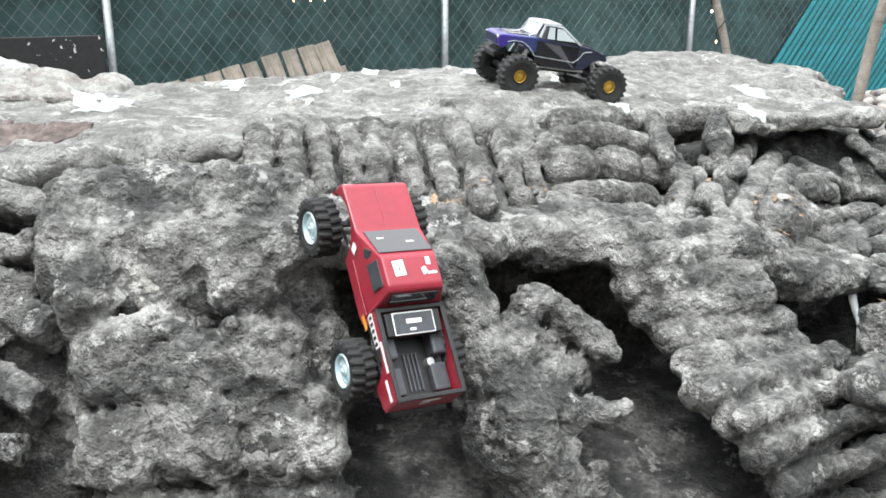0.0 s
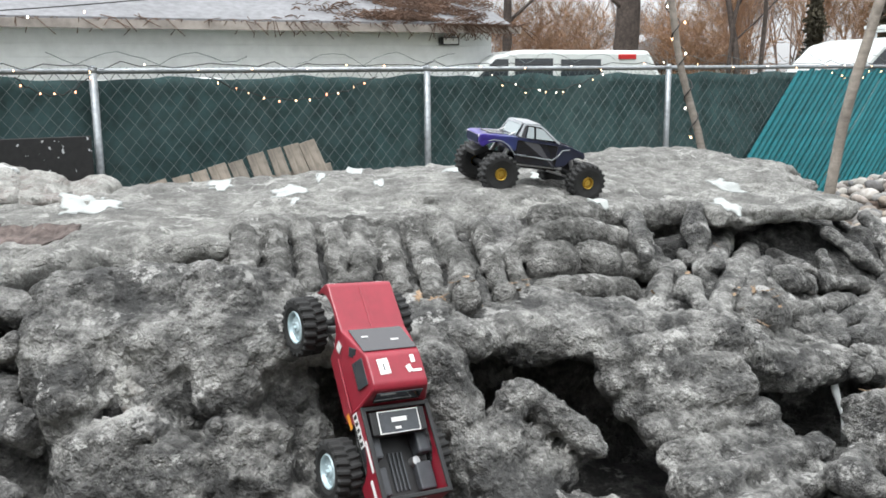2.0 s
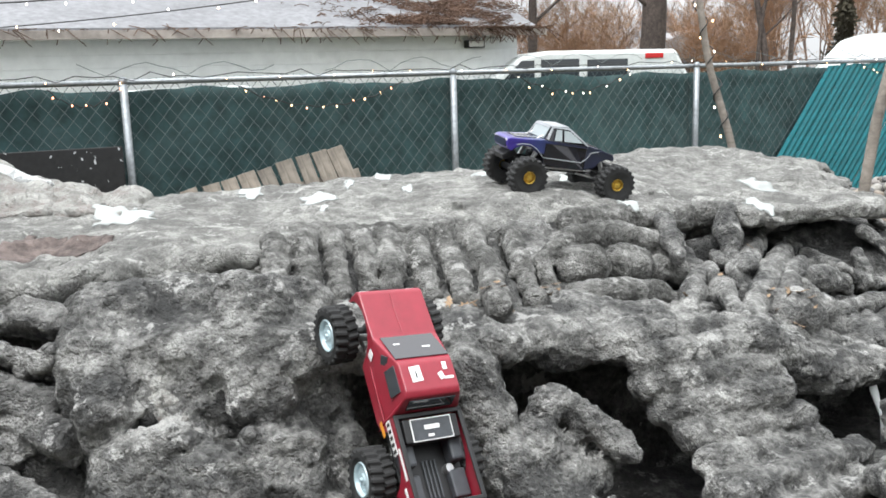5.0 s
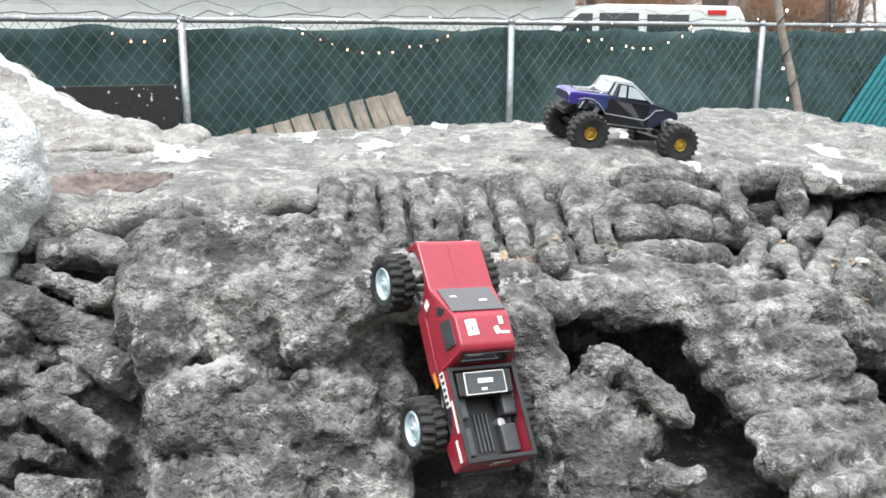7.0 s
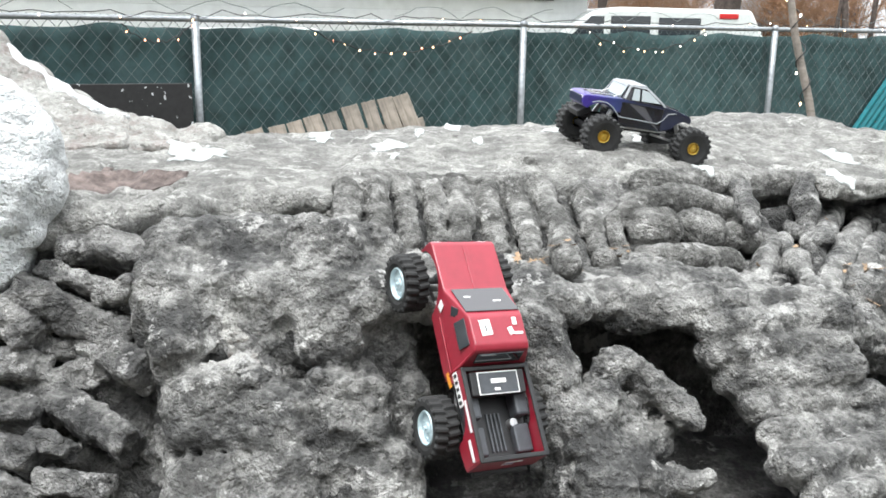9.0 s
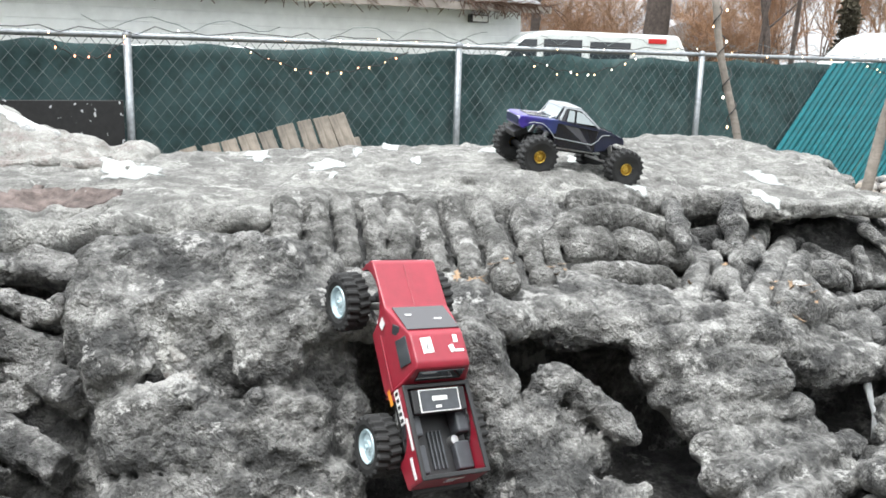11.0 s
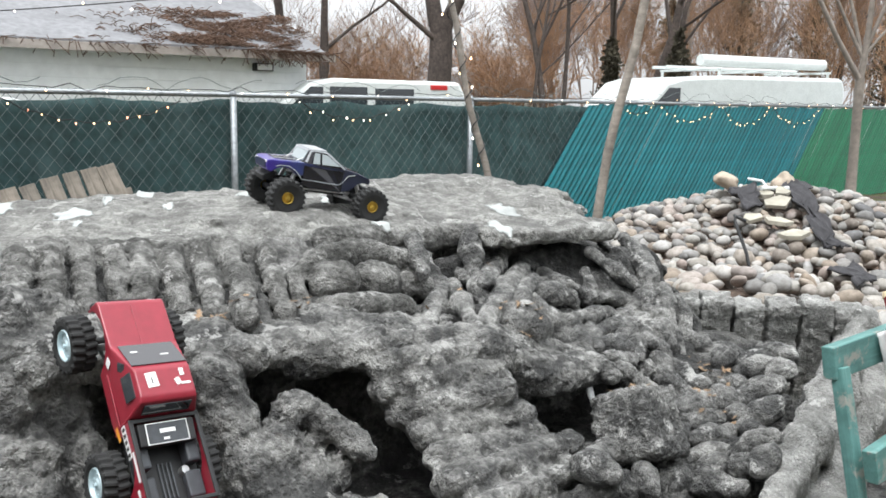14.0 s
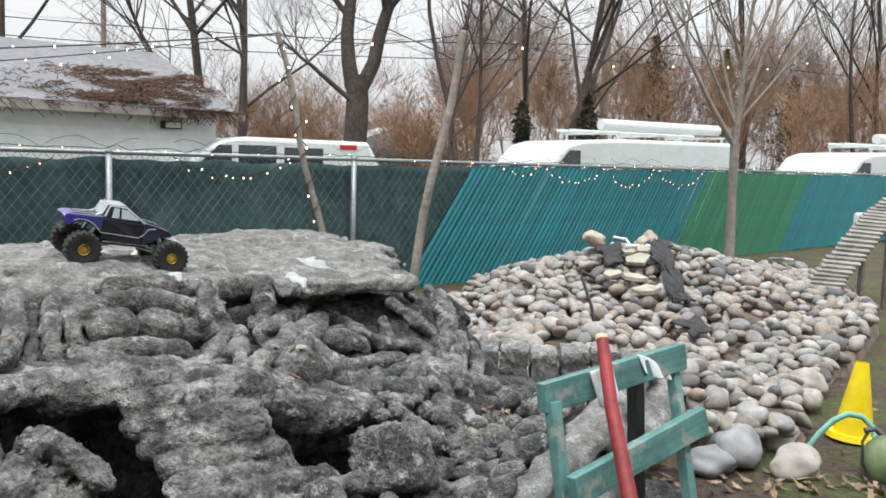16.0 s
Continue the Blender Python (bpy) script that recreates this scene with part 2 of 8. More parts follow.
class Clay:
    """A block of space in which volumes are blended; skin() gives the surface."""

    def __init__(self, lo, hi, step):
        self.lo, self.step = np.array(lo, float), step
        self.n = np.ceil((np.array(hi, float) - self.lo) / step).astype(int) + 1
        self.d = np.full(self.n, 0.5, np.float32)

    def block(self, lo, hi):
        a = np.maximum(np.floor((np.array(lo) - self.lo) / self.step).astype(int), 0)
        b = np.minimum(np.ceil((np.array(hi) - self.lo) / self.step).astype(int) + 1, self.n)
        if (a >= b).any():
            return None, None
        g = [(np.arange(a[k], b[k]) * self.step + self.lo[k]).astype(np.float32) for k in range(3)]
        return (slice(a[0], b[0]), slice(a[1], b[1]), slice(a[2], b[2])), np.meshgrid(*g, indexing="ij", sparse=True)

    def put(self, s, d, k, cut=False):
        old = self.d[s]
        if cut:
            d = -d
            h = np.maximum(k - np.abs(old - d), 0) / k
            self.d[s] = np.maximum(old, d) + h * h * k * 0.25
        else:
            h = np.maximum(k - np.abs(old - d), 0) / k
            self.d[s] = np.minimum(old, d) - h * h * k * 0.25

    def rod(self, a, b, ra, rb=None, k=0.03, cut=False):
        rb = ra if rb is None else rb
        a, b, m = np.array(a, float), np.array(b, float), max(ra, rb) + k + 0.05
        s, g = self.block(np.minimum(a, b) - m, np.maximum(a, b) + m)
        if s is None:
            return self
        ab = b - a
        L = max(float(ab @ ab), 1e-9)
        t = np.clip(((g[0] - a[0]) * ab[0] + (g[1] - a[1]) * ab[1] + (g[2] - a[2]) * ab[2]) / L, 0, 1)
        d = np.sqrt((g[0] - a[0] - t * ab[0]) ** 2 + (g[1] - a[1] - t * ab[1]) ** 2 + (g[2] - a[2] - t * ab[2]) ** 2) - (ra + t * (rb - ra))
        self.put(s, d.astype(np.float32), k, cut)
        return self

    def slab(self, c, half, turn=(0, 0, 0), edge=0.03, k=0.03, cut=False):
        m = float(np.linalg.norm(half)) + k + 0.05
        c = np.array(c, float)
        s, g = self.block(c - m, c + m)
        if s is None:
            return self
        R = np.array(Euler([radians(v) for v in turn]).to_matrix())
        p = [g[0] - c[0], g[1] - c[1], g[2] - c[2]]
        q = [np.abs(p[0] * R[0, i] + p[1] * R[1, i] + p[2] * R[2, i]) - (half[i] - edge) for i in range(3)]
        out = np.sqrt(sum(np.maximum(v, 0) ** 2 for v in q)) + np.minimum(np.maximum(np.maximum(q[0], q[1]), q[2]), 0) - edge
        self.put(s, out.astype(np.float32), k, cut)
        return self

    def egg(self, c, r, turn=(0, 0, 0), k=0.03, cut=False):
        m = max(r) + k + 0.05
        c = np.array(c, float)
        s, g = self.block(c - m, c + m)
        if s is None:
            return self
        R = np.array(Euler([radians(v) for v in turn]).to_matrix())
        p = [g[0] - c[0], g[1] - c[1], g[2] - c[2]]
        q = [(p[0] * R[0, i] + p[1] * R[1, i] + p[2] * R[2, i]) / r[i] for i in range(3)]
        d = (np.sqrt(q[0] ** 2 + q[1] ** 2 + q[2] ** 2) - 1) * min(r)
        self.put(s, d.astype(np.float32), k, cut)
        return self

    def rough(self, octaves):
        """Roughen the surface: rows of waves a metre, height, ridged."""
        near = np.nonzero(np.abs(self.d) < 0.08)
        p = np.stack(near, 1) * self.step + self.lo
        v = self.d[near]
        for freq, amp, ridged in octaves:
            turn = np.array(Euler((freq * 1.7, freq * 0.9 + 0.5, freq * 2.3)).to_matrix())
            w = value_noise((p @ turn) * freq + 7.3 * freq)
            v = v + amp * ((1 - 2 * np.abs(w)) if ridged else w)
        self.d[near] = v
        return self

    def skin(self):
        d = self.d.copy()
        for ax in range(3):
            sl = [slice(None)] * 3
            for e in (0, -1):
                sl[ax] = e
                d[tuple(sl)] = np.maximum(d[tuple(sl)], 0.001)
        neg = d < 0
        n = np.array(d.shape) - 1
        corner = [(i, j, k) for i in (0, 1) for j in (0, 1) for k in (0, 1)]
        cnt = np.zeros(n, np.int8)
        for i, j, k in corner:
            cnt += neg[i:i + n[0], j:j + n[1], k:k + n[2]]
        cell = np.argwhere((cnt > 0) & (cnt < 8))
        idx = np.full(n, -1, np.int32)
        idx[tuple(cell.T)] = np.arange(len(cell))
        acc, num = np.zeros((len(cell), 3)), np.zeros(len(cell))
        for a in corner:
            for ax in range(3):
                if a[ax]:
                    continue
                b = list(a)
                b[ax] = 1
                pa, pb = cell + a, cell + b
                da, db = d[tuple(pa.T)], d[tuple(pb.T)]
                hit = (da < 0) != (db < 0)
                t = (da / np.where(hit, da - db, 1))[:, None]
                acc += np.where(hit[:, None], pa + t * (pb - pa), 0)
                num += hit
        verts = (acc / num[:, None]) * self.step + self.lo
        faces = []
        for ax in range(3):
            u, w = (ax + 1) % 3, (ax + 2) % 3
            s0, s1 = [slice(None)] * 3, [slice(None)] * 3
            s0[ax], s1[ax] = slice(0, -1), slice(1, None)
            a, b = neg[tuple(s0)], neg[tuple(s1)]
            for flip in (False, True):
                e = np.argwhere((a & ~b) if not flip else (~a & b))
                e = e[(e[:, u] > 0) & (e[:, w] > 0) & (e[:, u] < n[u]) & (e[:, w] < n[w])]
                quad = []
                for du, dw in ((1, 1), (0, 1), (0, 0), (1, 0)):
                    q = e.copy()
                    q[:, u] -= du
                    q[:, w] -= dw
                    quad.append(idx[tuple(q.T)])
                q = np.stack(quad, 1)
                faces.append(q[:, ::-1] if flip else q)
        faces = np.concatenate(faces)
        return verts, faces[(faces >= 0).all(1)]


def sculpt(name, clay, mat, parent=None, label=""):
    v, f = clay.skin()
    return mesh_object(name, v, f, mat, parent, label)

# ---- more materials ----
def ground_material():
    m, n, l, b = material("earth_moss_grass", 0.97)
    v = n.new("ShaderNodeNewGeometry").outputs["Position"]
    a, c, d = noise_tex(n, l, 1.7, 8, 0.66, v), noise_tex(n, l, 22.0, 7, 0.7, v), noise_tex(n, l, 120.0, 4, 0.7, v)
    r1 = ramp(n, ((0.36, (0.045, 0.030, 0.023)), (0.62, (0.155, 0.108, 0.085))))
    l.new(c.outputs[0], r1.inputs[0])
    r2 = ramp(n, ((0.35, (0.055, 0.066, 0.018)), (0.65, (0.205, 0.215, 0.075))))
    l.new(d.outputs[0], r2.inputs[0])
    r4 = ramp(n, ((0.35, (0.55, 0.55, 0.55)), (0.6, (1.0, 1.0, 1.0))))
    l.new(c.outputs[0], r4.inputs[0])
    moss = mix(n, l, 1.0, r2.outputs[0], r4.outputs[0], "MULTIPLY")
    r3 = ramp(n, ((0.455, (0.0,)), (0.54, (1.0,))))
    l.new(a.outputs[0], r3.inputs[0])
    l.new(mix(n, l, r3.outputs[0], r1.outputs[0], moss), b.inputs["Base Color"])
    add = n.new("ShaderNodeMath")
    l.new(c.outputs[0], add.inputs[0])
    l.new(d.outputs[0], add.inputs[1])
    bump(n, l, b, add.outputs[0], 1.0, 0.03)
    return m


def stone_material():
    """River cobbles: each its own grey, tan, pink or white."""
    m, n, l, b = material("river_cobble", 0.75)
    g, o = n.new("ShaderNodeNewGeometry"), n.new("ShaderNodeObjectInfo")
    add = n.new("ShaderNodeMath")
    add.operation = "ADD"
    l.new(g.outputs["Random Per Island"], add.inputs[0])
    l.new(o.outputs["Random"], add.inputs[1])
    fr = n.new("ShaderNodeMath")
    fr.operation = "FRACT"
    l.new(add.outputs[0], fr.inputs[0])
    r = ramp(n, ((0.0, (0.194, 0.189, 0.184)), (0.14, (0.333, 0.324, 0.302)), (0.28, (0.288, 0.234, 0.184)), (0.40, (0.117, 0.117, 0.122)), (0.50, (0.396, 0.378, 0.347)),
                 (0.66, (0.315, 0.257, 0.23)), (0.78, (0.252, 0.248, 0.243)), (0.90, (0.45, 0.436, 0.419)), (1.0, (0.297, 0.239, 0.184))))
    l.new(fr.outputs[0], r.inputs[0])
    t = noise_tex(n, l, 22.0, 6, 0.65, g.outputs["Position"])
    r2 = ramp(n, ((0.35, (0.62, 0.60, 0.57)), (0.62, (1.0, 1.0, 1.0))))
    l.new(t.outputs[0], r2.inputs[0])
    l.new(mix(n, l, 1.0, r.outputs[0], r2.outputs[0], "MULTIPLY"), b.inputs["Base Color"])
    bump(n, l, b, t.outputs[0], 0.3, 0.006)
    return m


def glow(name, colour, strength):
    m, n, l, b = material(name, 0.4)
    b.inputs["Base Color"].default_value = (0.8, 0.7, 0.5, 1)
    b.inputs["Emission Color"].default_value, b.inputs["Emission Strength"].default_value = (*colour, 1), strength
    return m


def glass(name, tint, rough=0.06):
    m, n, l, b = material(name, rough)
    b.inputs["Base Color"].default_value = (*tint, 1)
    b.inputs["Specular IOR Level"].default_value = 0.9
    return m


def paint(name, colour, rough=0.28, coat=0.5):
    m = simple(name, colour, rough, scale=40.0, vary=0.1, bumpy=0.03, dist=0.001)
    b = m.node_tree.nodes["Principled BSDF"]
    b.inputs["Coat Weight"].default_value, b.inputs["Coat Roughness"].default_value = coat, 0.15
    return m


def wood_material(name, dark, light, scale=1.0, rough=0.85):
    """Boards with grain along their length, each board its own tone."""
    m, n, l, b = material(name, rough)
    tc, o = n.new("ShaderNodeTexCoord"), n.new("ShaderNodeObjectInfo")
    mp = n.new("ShaderNodeMapping")
    mp.inputs["Scale"].default_value = (3.0 * scale, 40.0 * scale, 40.0 * scale)
    l.new(tc.outputs["Object"], mp.inputs["Vector"])
    t = noise_tex(n, l, 1.0, 6, 0.7, mp.outputs[0], 0.6)
    t2 = noise_tex(n, l, 7.0, 5, 0.7, tc.outputs["Object"])
    r = ramp(n, ((0.3, dark), (0.7, light)))
    l.new(t.outputs[0], r.inputs[0])
    r2 = ramp(n, ((0.35, (0.6, 0.6, 0.6)), (0.6, (1.0, 1.0, 1.0))))
    l.new(t2.outputs[0], r2.inputs[0])
    r3 = ramp(n, ((0.0, (0.7, 0.7, 0.7)), (1.0, (1.0, 0.98, 0.95))))
    l.new(o.outputs["Random"], r3.inputs[0])
    c = mix(n, l, 1.0, r.outputs[0], r2.outputs[0], "MULTIPLY")
    l.new(mix(n, l, 1.0, c, r3.outputs[0], "MULTIPLY"), b.inputs["Base Color"])
    bump(n, l, b, t.outputs[0], 0.4, 0.003)
    return m


M_GROUND = ground_material()
M_STONE = stone_material()
M_SNOW = simple("old_snow", (0.375, 0.39, 0.38), 0.75, scale=25.0, vary=0.16, bumpy=0.3, dist=0.004)
M_STEEL = simple("galvanised_steel", (0.31, 0.33, 0.345), 0.5, 0.6, scale=30.0, vary=0.25, bumpy=0.05)
M_WIRE = simple("galvanised_wire", (0.13, 0.16, 0.16), 0.5, 0.35, scale=8.0, vary=0.2, bumpy=0.0)
M_SCREEN = simple("green_shade_cloth", (0.034, 0.076, 0.077), 0.85, scale=9.0, vary=0.4, bumpy=0.1)
# dust faded into the cloth in soft blotches
cn, cl = M_SCREEN.node_tree.nodes, M_SCREEN.node_tree.links
dust = noise_tex(cn, cl, 1.6, 7, 0.65, cn.new("ShaderNodeTexCoord").outputs["Object"], 0.5)
dust_r = ramp(cn, ((0.50, (0.0,)), (0.72, (0.55,))))
cl.new(dust.outputs[0], dust_r.inputs[0])
was = cn["Principled BSDF"].inputs["Base Color"].links[0].from_socket
cl.new(mix(cn, cl, dust_r.outputs[0], was, (0.10, 0.16, 0.16)), cn["Principled BSDF"].inputs["Base Color"])
M_TEAL = simple("teal_plastic", (0.006, 0.18, 0.21), 0.5, scale=12.0, vary=0.18, bumpy=0.05, per_object=0.25)
M_GREEN = simple("green_plastic", (0.02, 0.19, 0.095), 0.5, scale=12.0, vary=0.18, bumpy=0.05, per_object=0.25)
M_RUBBER = simple("black_rubber", (0.018, 0.018, 0.018), 0.75, scale=60.0, vary=0.3, bumpy=0.25, dist=0.001)
M_MAT = simple("black_rubber_mat", (0.016, 0.016, 0.017), 0.6, scale=25.0, vary=0.4, bumpy=0.2)
# snow flecks caught on the mat
mn, ml = M_MAT.node_tree.nodes, M_MAT.node_tree.links
fleck = noise_tex(mn, ml, 26.0, 2, 0.5, mn.new("ShaderNodeTexCoord").outputs["Object"])
fleck_r = ramp(mn, ((0.68, (0.0,)), (0.71, (1.0,))))
ml.new(fleck.outputs[0], fleck_r.inputs[0])
was = mn["Principled BSDF"].inputs["Base Color"].links[0].from_socket
ml.new(mix(mn, ml, fleck_r.outputs[0], was, (0.55, 0.56, 0.58)), mn["Principled BSDF"].inputs["Base Color"])
M_GREYWOOD = wood_material("weathered_grey_wood", (0.15, 0.13, 0.11), (0.33, 0.29, 0.245))
M_POLEWOOD = wood_material("bare_pole_wood", (0.23, 0.20, 0.17), (0.43, 0.38, 0.33))
M_TEALWOOD = wood_material("teal_painted_wood", (0.085, 0.22, 0.21), (0.16, 0.36, 0.34), rough=0.65)
# paint worn away to grey wood in ragged patches
tn, tl = M_TEALWOOD.node_tree.nodes, M_TEALWOOD.node_tree.links
worn_at = noise_tex(tn, tl, 9.0, 9, 0.72, tn.new("ShaderNodeTexCoord").outputs["Object"], 0.4)
worn_r = ramp(tn, ((0.56, (0.0,)), (0.61, (0.85,))))
tl.new(worn_at.outputs[0], worn_r.inputs[0])
was = tn["Principled BSDF"].inputs["Base Color"].links[0].from_socket
tl.new(mix(tn, tl, worn_r.outputs[0], was, (0.30, 0.29, 0.26)), tn["Principled BSDF"].inputs["Base Color"])
M_BARK = simple("grey_brown_bark", (0.085, 0.066, 0.057), 0.95, scale=14.0, vary=0.4, bumpy=0.5, dist=0.02)
M_PALEBARK = simple("pale_smooth_bark", (0.26, 0.225, 0.195), 0.9, scale=14.0, vary=0.25, bumpy=0.3, dist=0.01)
M_TWIG = simple("brown_twigs", (0.23, 0.165, 0.14), 0.95, scale=0.25, vary=0.4, bumpy=0.0)
M_RUST = simple("russet_brush", (0.34, 0.20, 0.12), 0.95, scale=0.25, vary=0.45, bumpy=0.0)
M_EVERGREEN = simple("dark_evergreen", (0.06, 0.052, 0.034), 0.95, scale=1.0, vary=0.4, bumpy=0.0)
M_VINE = simple("dead_brown_vine", (0.13, 0.075, 0.05), 0.95, scale=3.0, vary=0.4, bumpy=0.0)
M_DULLGREEN = simple("dull_brown_conifer", (0.13, 0.10, 0.06), 0.95, scale=1.0, vary=0.45, bumpy=0.0)
M_WHITEWALL = simple("white_painted_siding", (0.84, 0.86, 0.85), 0.8, scale=5.0, vary=0.07, bumpy=0.2, dist=0.01)
M_ROOF = simple("grey_asphalt_shingle", (0.21, 0.21, 0.22), 0.9, scale=9.0, vary=0.2, bumpy=0.4, dist=0.01)
M_TRIM = simple("stained_fascia", (0.34, 0.30, 0.27), 0.8, scale=5.0, vary=0.3)
M_VAN = paint("white_vehicle_paint", (0.62, 0.65, 0.64), 0.3)
M_GLASS = glass("dark_window_glass", (0.03, 0.035, 0.04))
M_PALEGLASS = glass("smoky_clear_glass", (0.045, 0.042, 0.046), 0.1)
M_BLACK = simple("black_plastic", (0.012, 0.012, 0.013), 0.5, scale=50.0, vary=0.3, bumpy=0.05)
M_GREYPL = simple("grey_plastic", (0.055, 0.06, 0.068), 0.5, scale=50.0, vary=0.2, bumpy=0.05)
M_REDPAINT = paint("faded_red_body_paint", (0.27, 0.014, 0.03), 0.42, 0.3)
M_REDWOOD = simple("red_painted_pole", (0.25, 0.022, 0.024), 0.55, scale=18.0, vary=0.5, bumpy=0.2)
M_PURPLE = paint("violet_blue_body_paint", (0.045, 0.03, 0.32), 0.25, 0.8)
M_CLEARPANE = glass("clear_plastic_pane", (0.30, 0.34, 0.35), 0.12)
M_VIOLET = paint("violet_fading_paint", (0.05, 0.035, 0.30), 0.28, 0.7)
vn, vl = M_VIOLET.node_tree.nodes, M_VIOLET.node_tree.links
vx = vn.new("ShaderNodeSeparateXYZ")
vl.new(vn.new("ShaderNodeTexCoord").outputs["Object"], vx.inputs[0])
vr = ramp(vn, ((0.05, (0.018, 0.022, 0.055)), (0.12, (0.035, 0.05, 0.17)), (0.21, (0.045, 0.026, 0.235))))
vl.new(vx.outputs["X"], vr.inputs[0])
vl.new(vr.outputs[0], vn["Principled BSDF"].inputs["Base Color"])
M_BONNET = paint("blue_grey_body_paint", (0.030, 0.034, 0.066), 0.3, 0.7)
M_BLACKPAINT = paint("gloss_black_body_paint", (0.012, 0.012, 0.02), 0.2, 0.8)
M_SILVER = paint("pale_silver_body_paint", (0.36, 0.38, 0.40), 0.3, 0.6)
M_STICKER = simple("white_sticker", (0.75, 0.75, 0.74), 0.5, scale=80.0, vary=0.05, bumpy=0.0)
M_ORANGE = simple("orange_sticker", (0.75, 0.3, 0.03), 0.5, scale=80.0, vary=0.1, bumpy=0.0)
M_REDLIGHT = simple("red_lens", (0.5, 0.02, 0.02), 0.3, scale=80.0, vary=0.1, bumpy=0.0)
M_RIMBLUE = simple("pale_blue_wheel", (0.52, 0.64, 0.68), 0.4, 0.2, scale=60.0, vary=0.12, bumpy=0.05)
M_GOLD = simple("gold_wheel", (0.62, 0.42, 0.08), 0.35, 0.6, scale=60.0, vary=0.2, bumpy=0.05)
M_METAL = simple("bright_metal", (0.55, 0.55, 0.55), 0.35, 0.9, scale=60.0, vary=0.15, bumpy=0.05)
M_YELLOW = simple("yellow_plastic", (0.75, 0.55, 0.0), 0.45, scale=12.0, vary=0.12, bumpy=0.05)
M_LEAF = simple("dry_oak_leaf", (0.40, 0.27, 0.165), 0.8, scale=30.0, vary=0.4, bumpy=0.2, per_object=0.6)
M_POLETIP = simple("cream_pole_end", (0.58, 0.47, 0.30), 0.8, scale=30.0, vary=0.2)
M_CLOTH = simple("white_cloth", (0.76, 0.78, 0.78), 0.85, scale=40.0, vary=0.07, bumpy=0.15)
M_FABRIC = simple("black_liner_fabric", (0.045, 0.043, 0.047), 0.9, scale=18.0, vary=0.35, bumpy=0.3, dist=0.01)
M_FLAG = simple("tan_flagstone", (0.36, 0.335, 0.275), 0.85, scale=10.0, vary=0.2, bumpy=0.3)
M_PVC = simple("white_pipe", (0.64, 0.66, 0.65), 0.4, scale=20.0, vary=0.06, bumpy=0.02)
M_JUG = simple("mossy_green_plastic", (0.16, 0.21, 0.10), 0.6, scale=14.0, vary=0.35, bumpy=0.2)
M_HOSE = simple("pale_green_hose", (0.16, 0.40, 0.32), 0.5, scale=20.0, vary=0.12, bumpy=0.05)
M_DIRT = simple("brown_dirt", (0.16, 0.115, 0.09), 0.97, scale=22.0, vary=0.45, bumpy=0.6, dist=0.012)
M_CLAY = simple("reddish_clay_dirt", (0.15, 0.118, 0.108), 0.97, scale=30.0, vary=0.6, bumpy=1.0, dist=0.03)
M_BULB = glow("warm_bulb", (1.0, 0.60, 0.30), 3.2)
M_BULBRED = glow("amber_bulb", (1.0, 0.33, 0.16), 3.2)
M_BULBWHITE = glow("clear_bulb", (1.0, 0.90, 0.78), 3.0)

# ---- ground ----
bm = bmesh.new()
bmesh.ops.create_grid(bm, x_segments=120, y_segments=120, size=160)
for v in bm.verts:
    v.co.z = -0.02 + 0.05 * noise.noise(v.co * 0.05)
tagged(part("ground", bm, M_GROUND), "bare earth with moss and thin winter grass", "ground", kind="structure")

# unseen walls behind and left of the viewer, added to block low sky light
M_BLOCKER = simple("grey_house_siding", (0.28, 0.28, 0.28), 0.85, scale=6.0, vary=0.2, bumpy=0.2, dist=0.01)
for name, c, size in (("wall_south", (0.5, -2.6, 1.9), (17.0, 0.2, 4.0)), ("wall_west", (-7.9, 1.2, 1.2), (0.2, 7.0, 2.6))):
    bm = bmesh.new()
    box(bm, c, size, None, 0.01)
    tagged(part(name, bm, M_BLOCKER), "plain grey unseen wall added to block low sky light", "wall", kind="structure")
# where the two model trucks stand: place and turn
RED_AT = (-0.159, 1.802, 0.678, 7.2, -51.0, 114.0)
BLUE_AT = (0.345, 3.06, 0.972, -6.5, -8.0, 199.0)


# ---- the sculpted concrete course ----
mound = thing("concrete_rock_course", "grey sculpted concrete rock course with ledges, hollows and ridges", "rock formation")


ROOTS = []


def root_stone(a, b, r, mat=None):
    a, b, r = np.array(a, float), np.array(b, float), r * 1.12
    way = (b - a) * min(0.3, 0.02 / np.linalg.norm(b - a))
    a, b = a - way, b + way
    lo, hi = np.minimum(a, b) - r - 0.03, np.maximum(a, b) + r + 0.03
    c = Clay(lo, hi, 0.007)
    mid = (a + b) / 2 + np.array((random.uniform(-1, 1), random.uniform(-1, 1), random.uniform(0, 1))) * r * 0.25
    c.rod(a, mid, r * random.uniform(0.8, 1.0), r, 0.05).rod(mid, b, r, r * random.uniform(0.75, 1.0), 0.05)
    c.rough(((9, 0.006, 0), (22, 0.006, 0), (50, 0.005, 0)))
    ROOTS.append(((a + b) / 2, r + 0.35 * np.linalg.norm(b - a)))
    return sculpt("root_stone", c, mat or M_ROCK, mound)


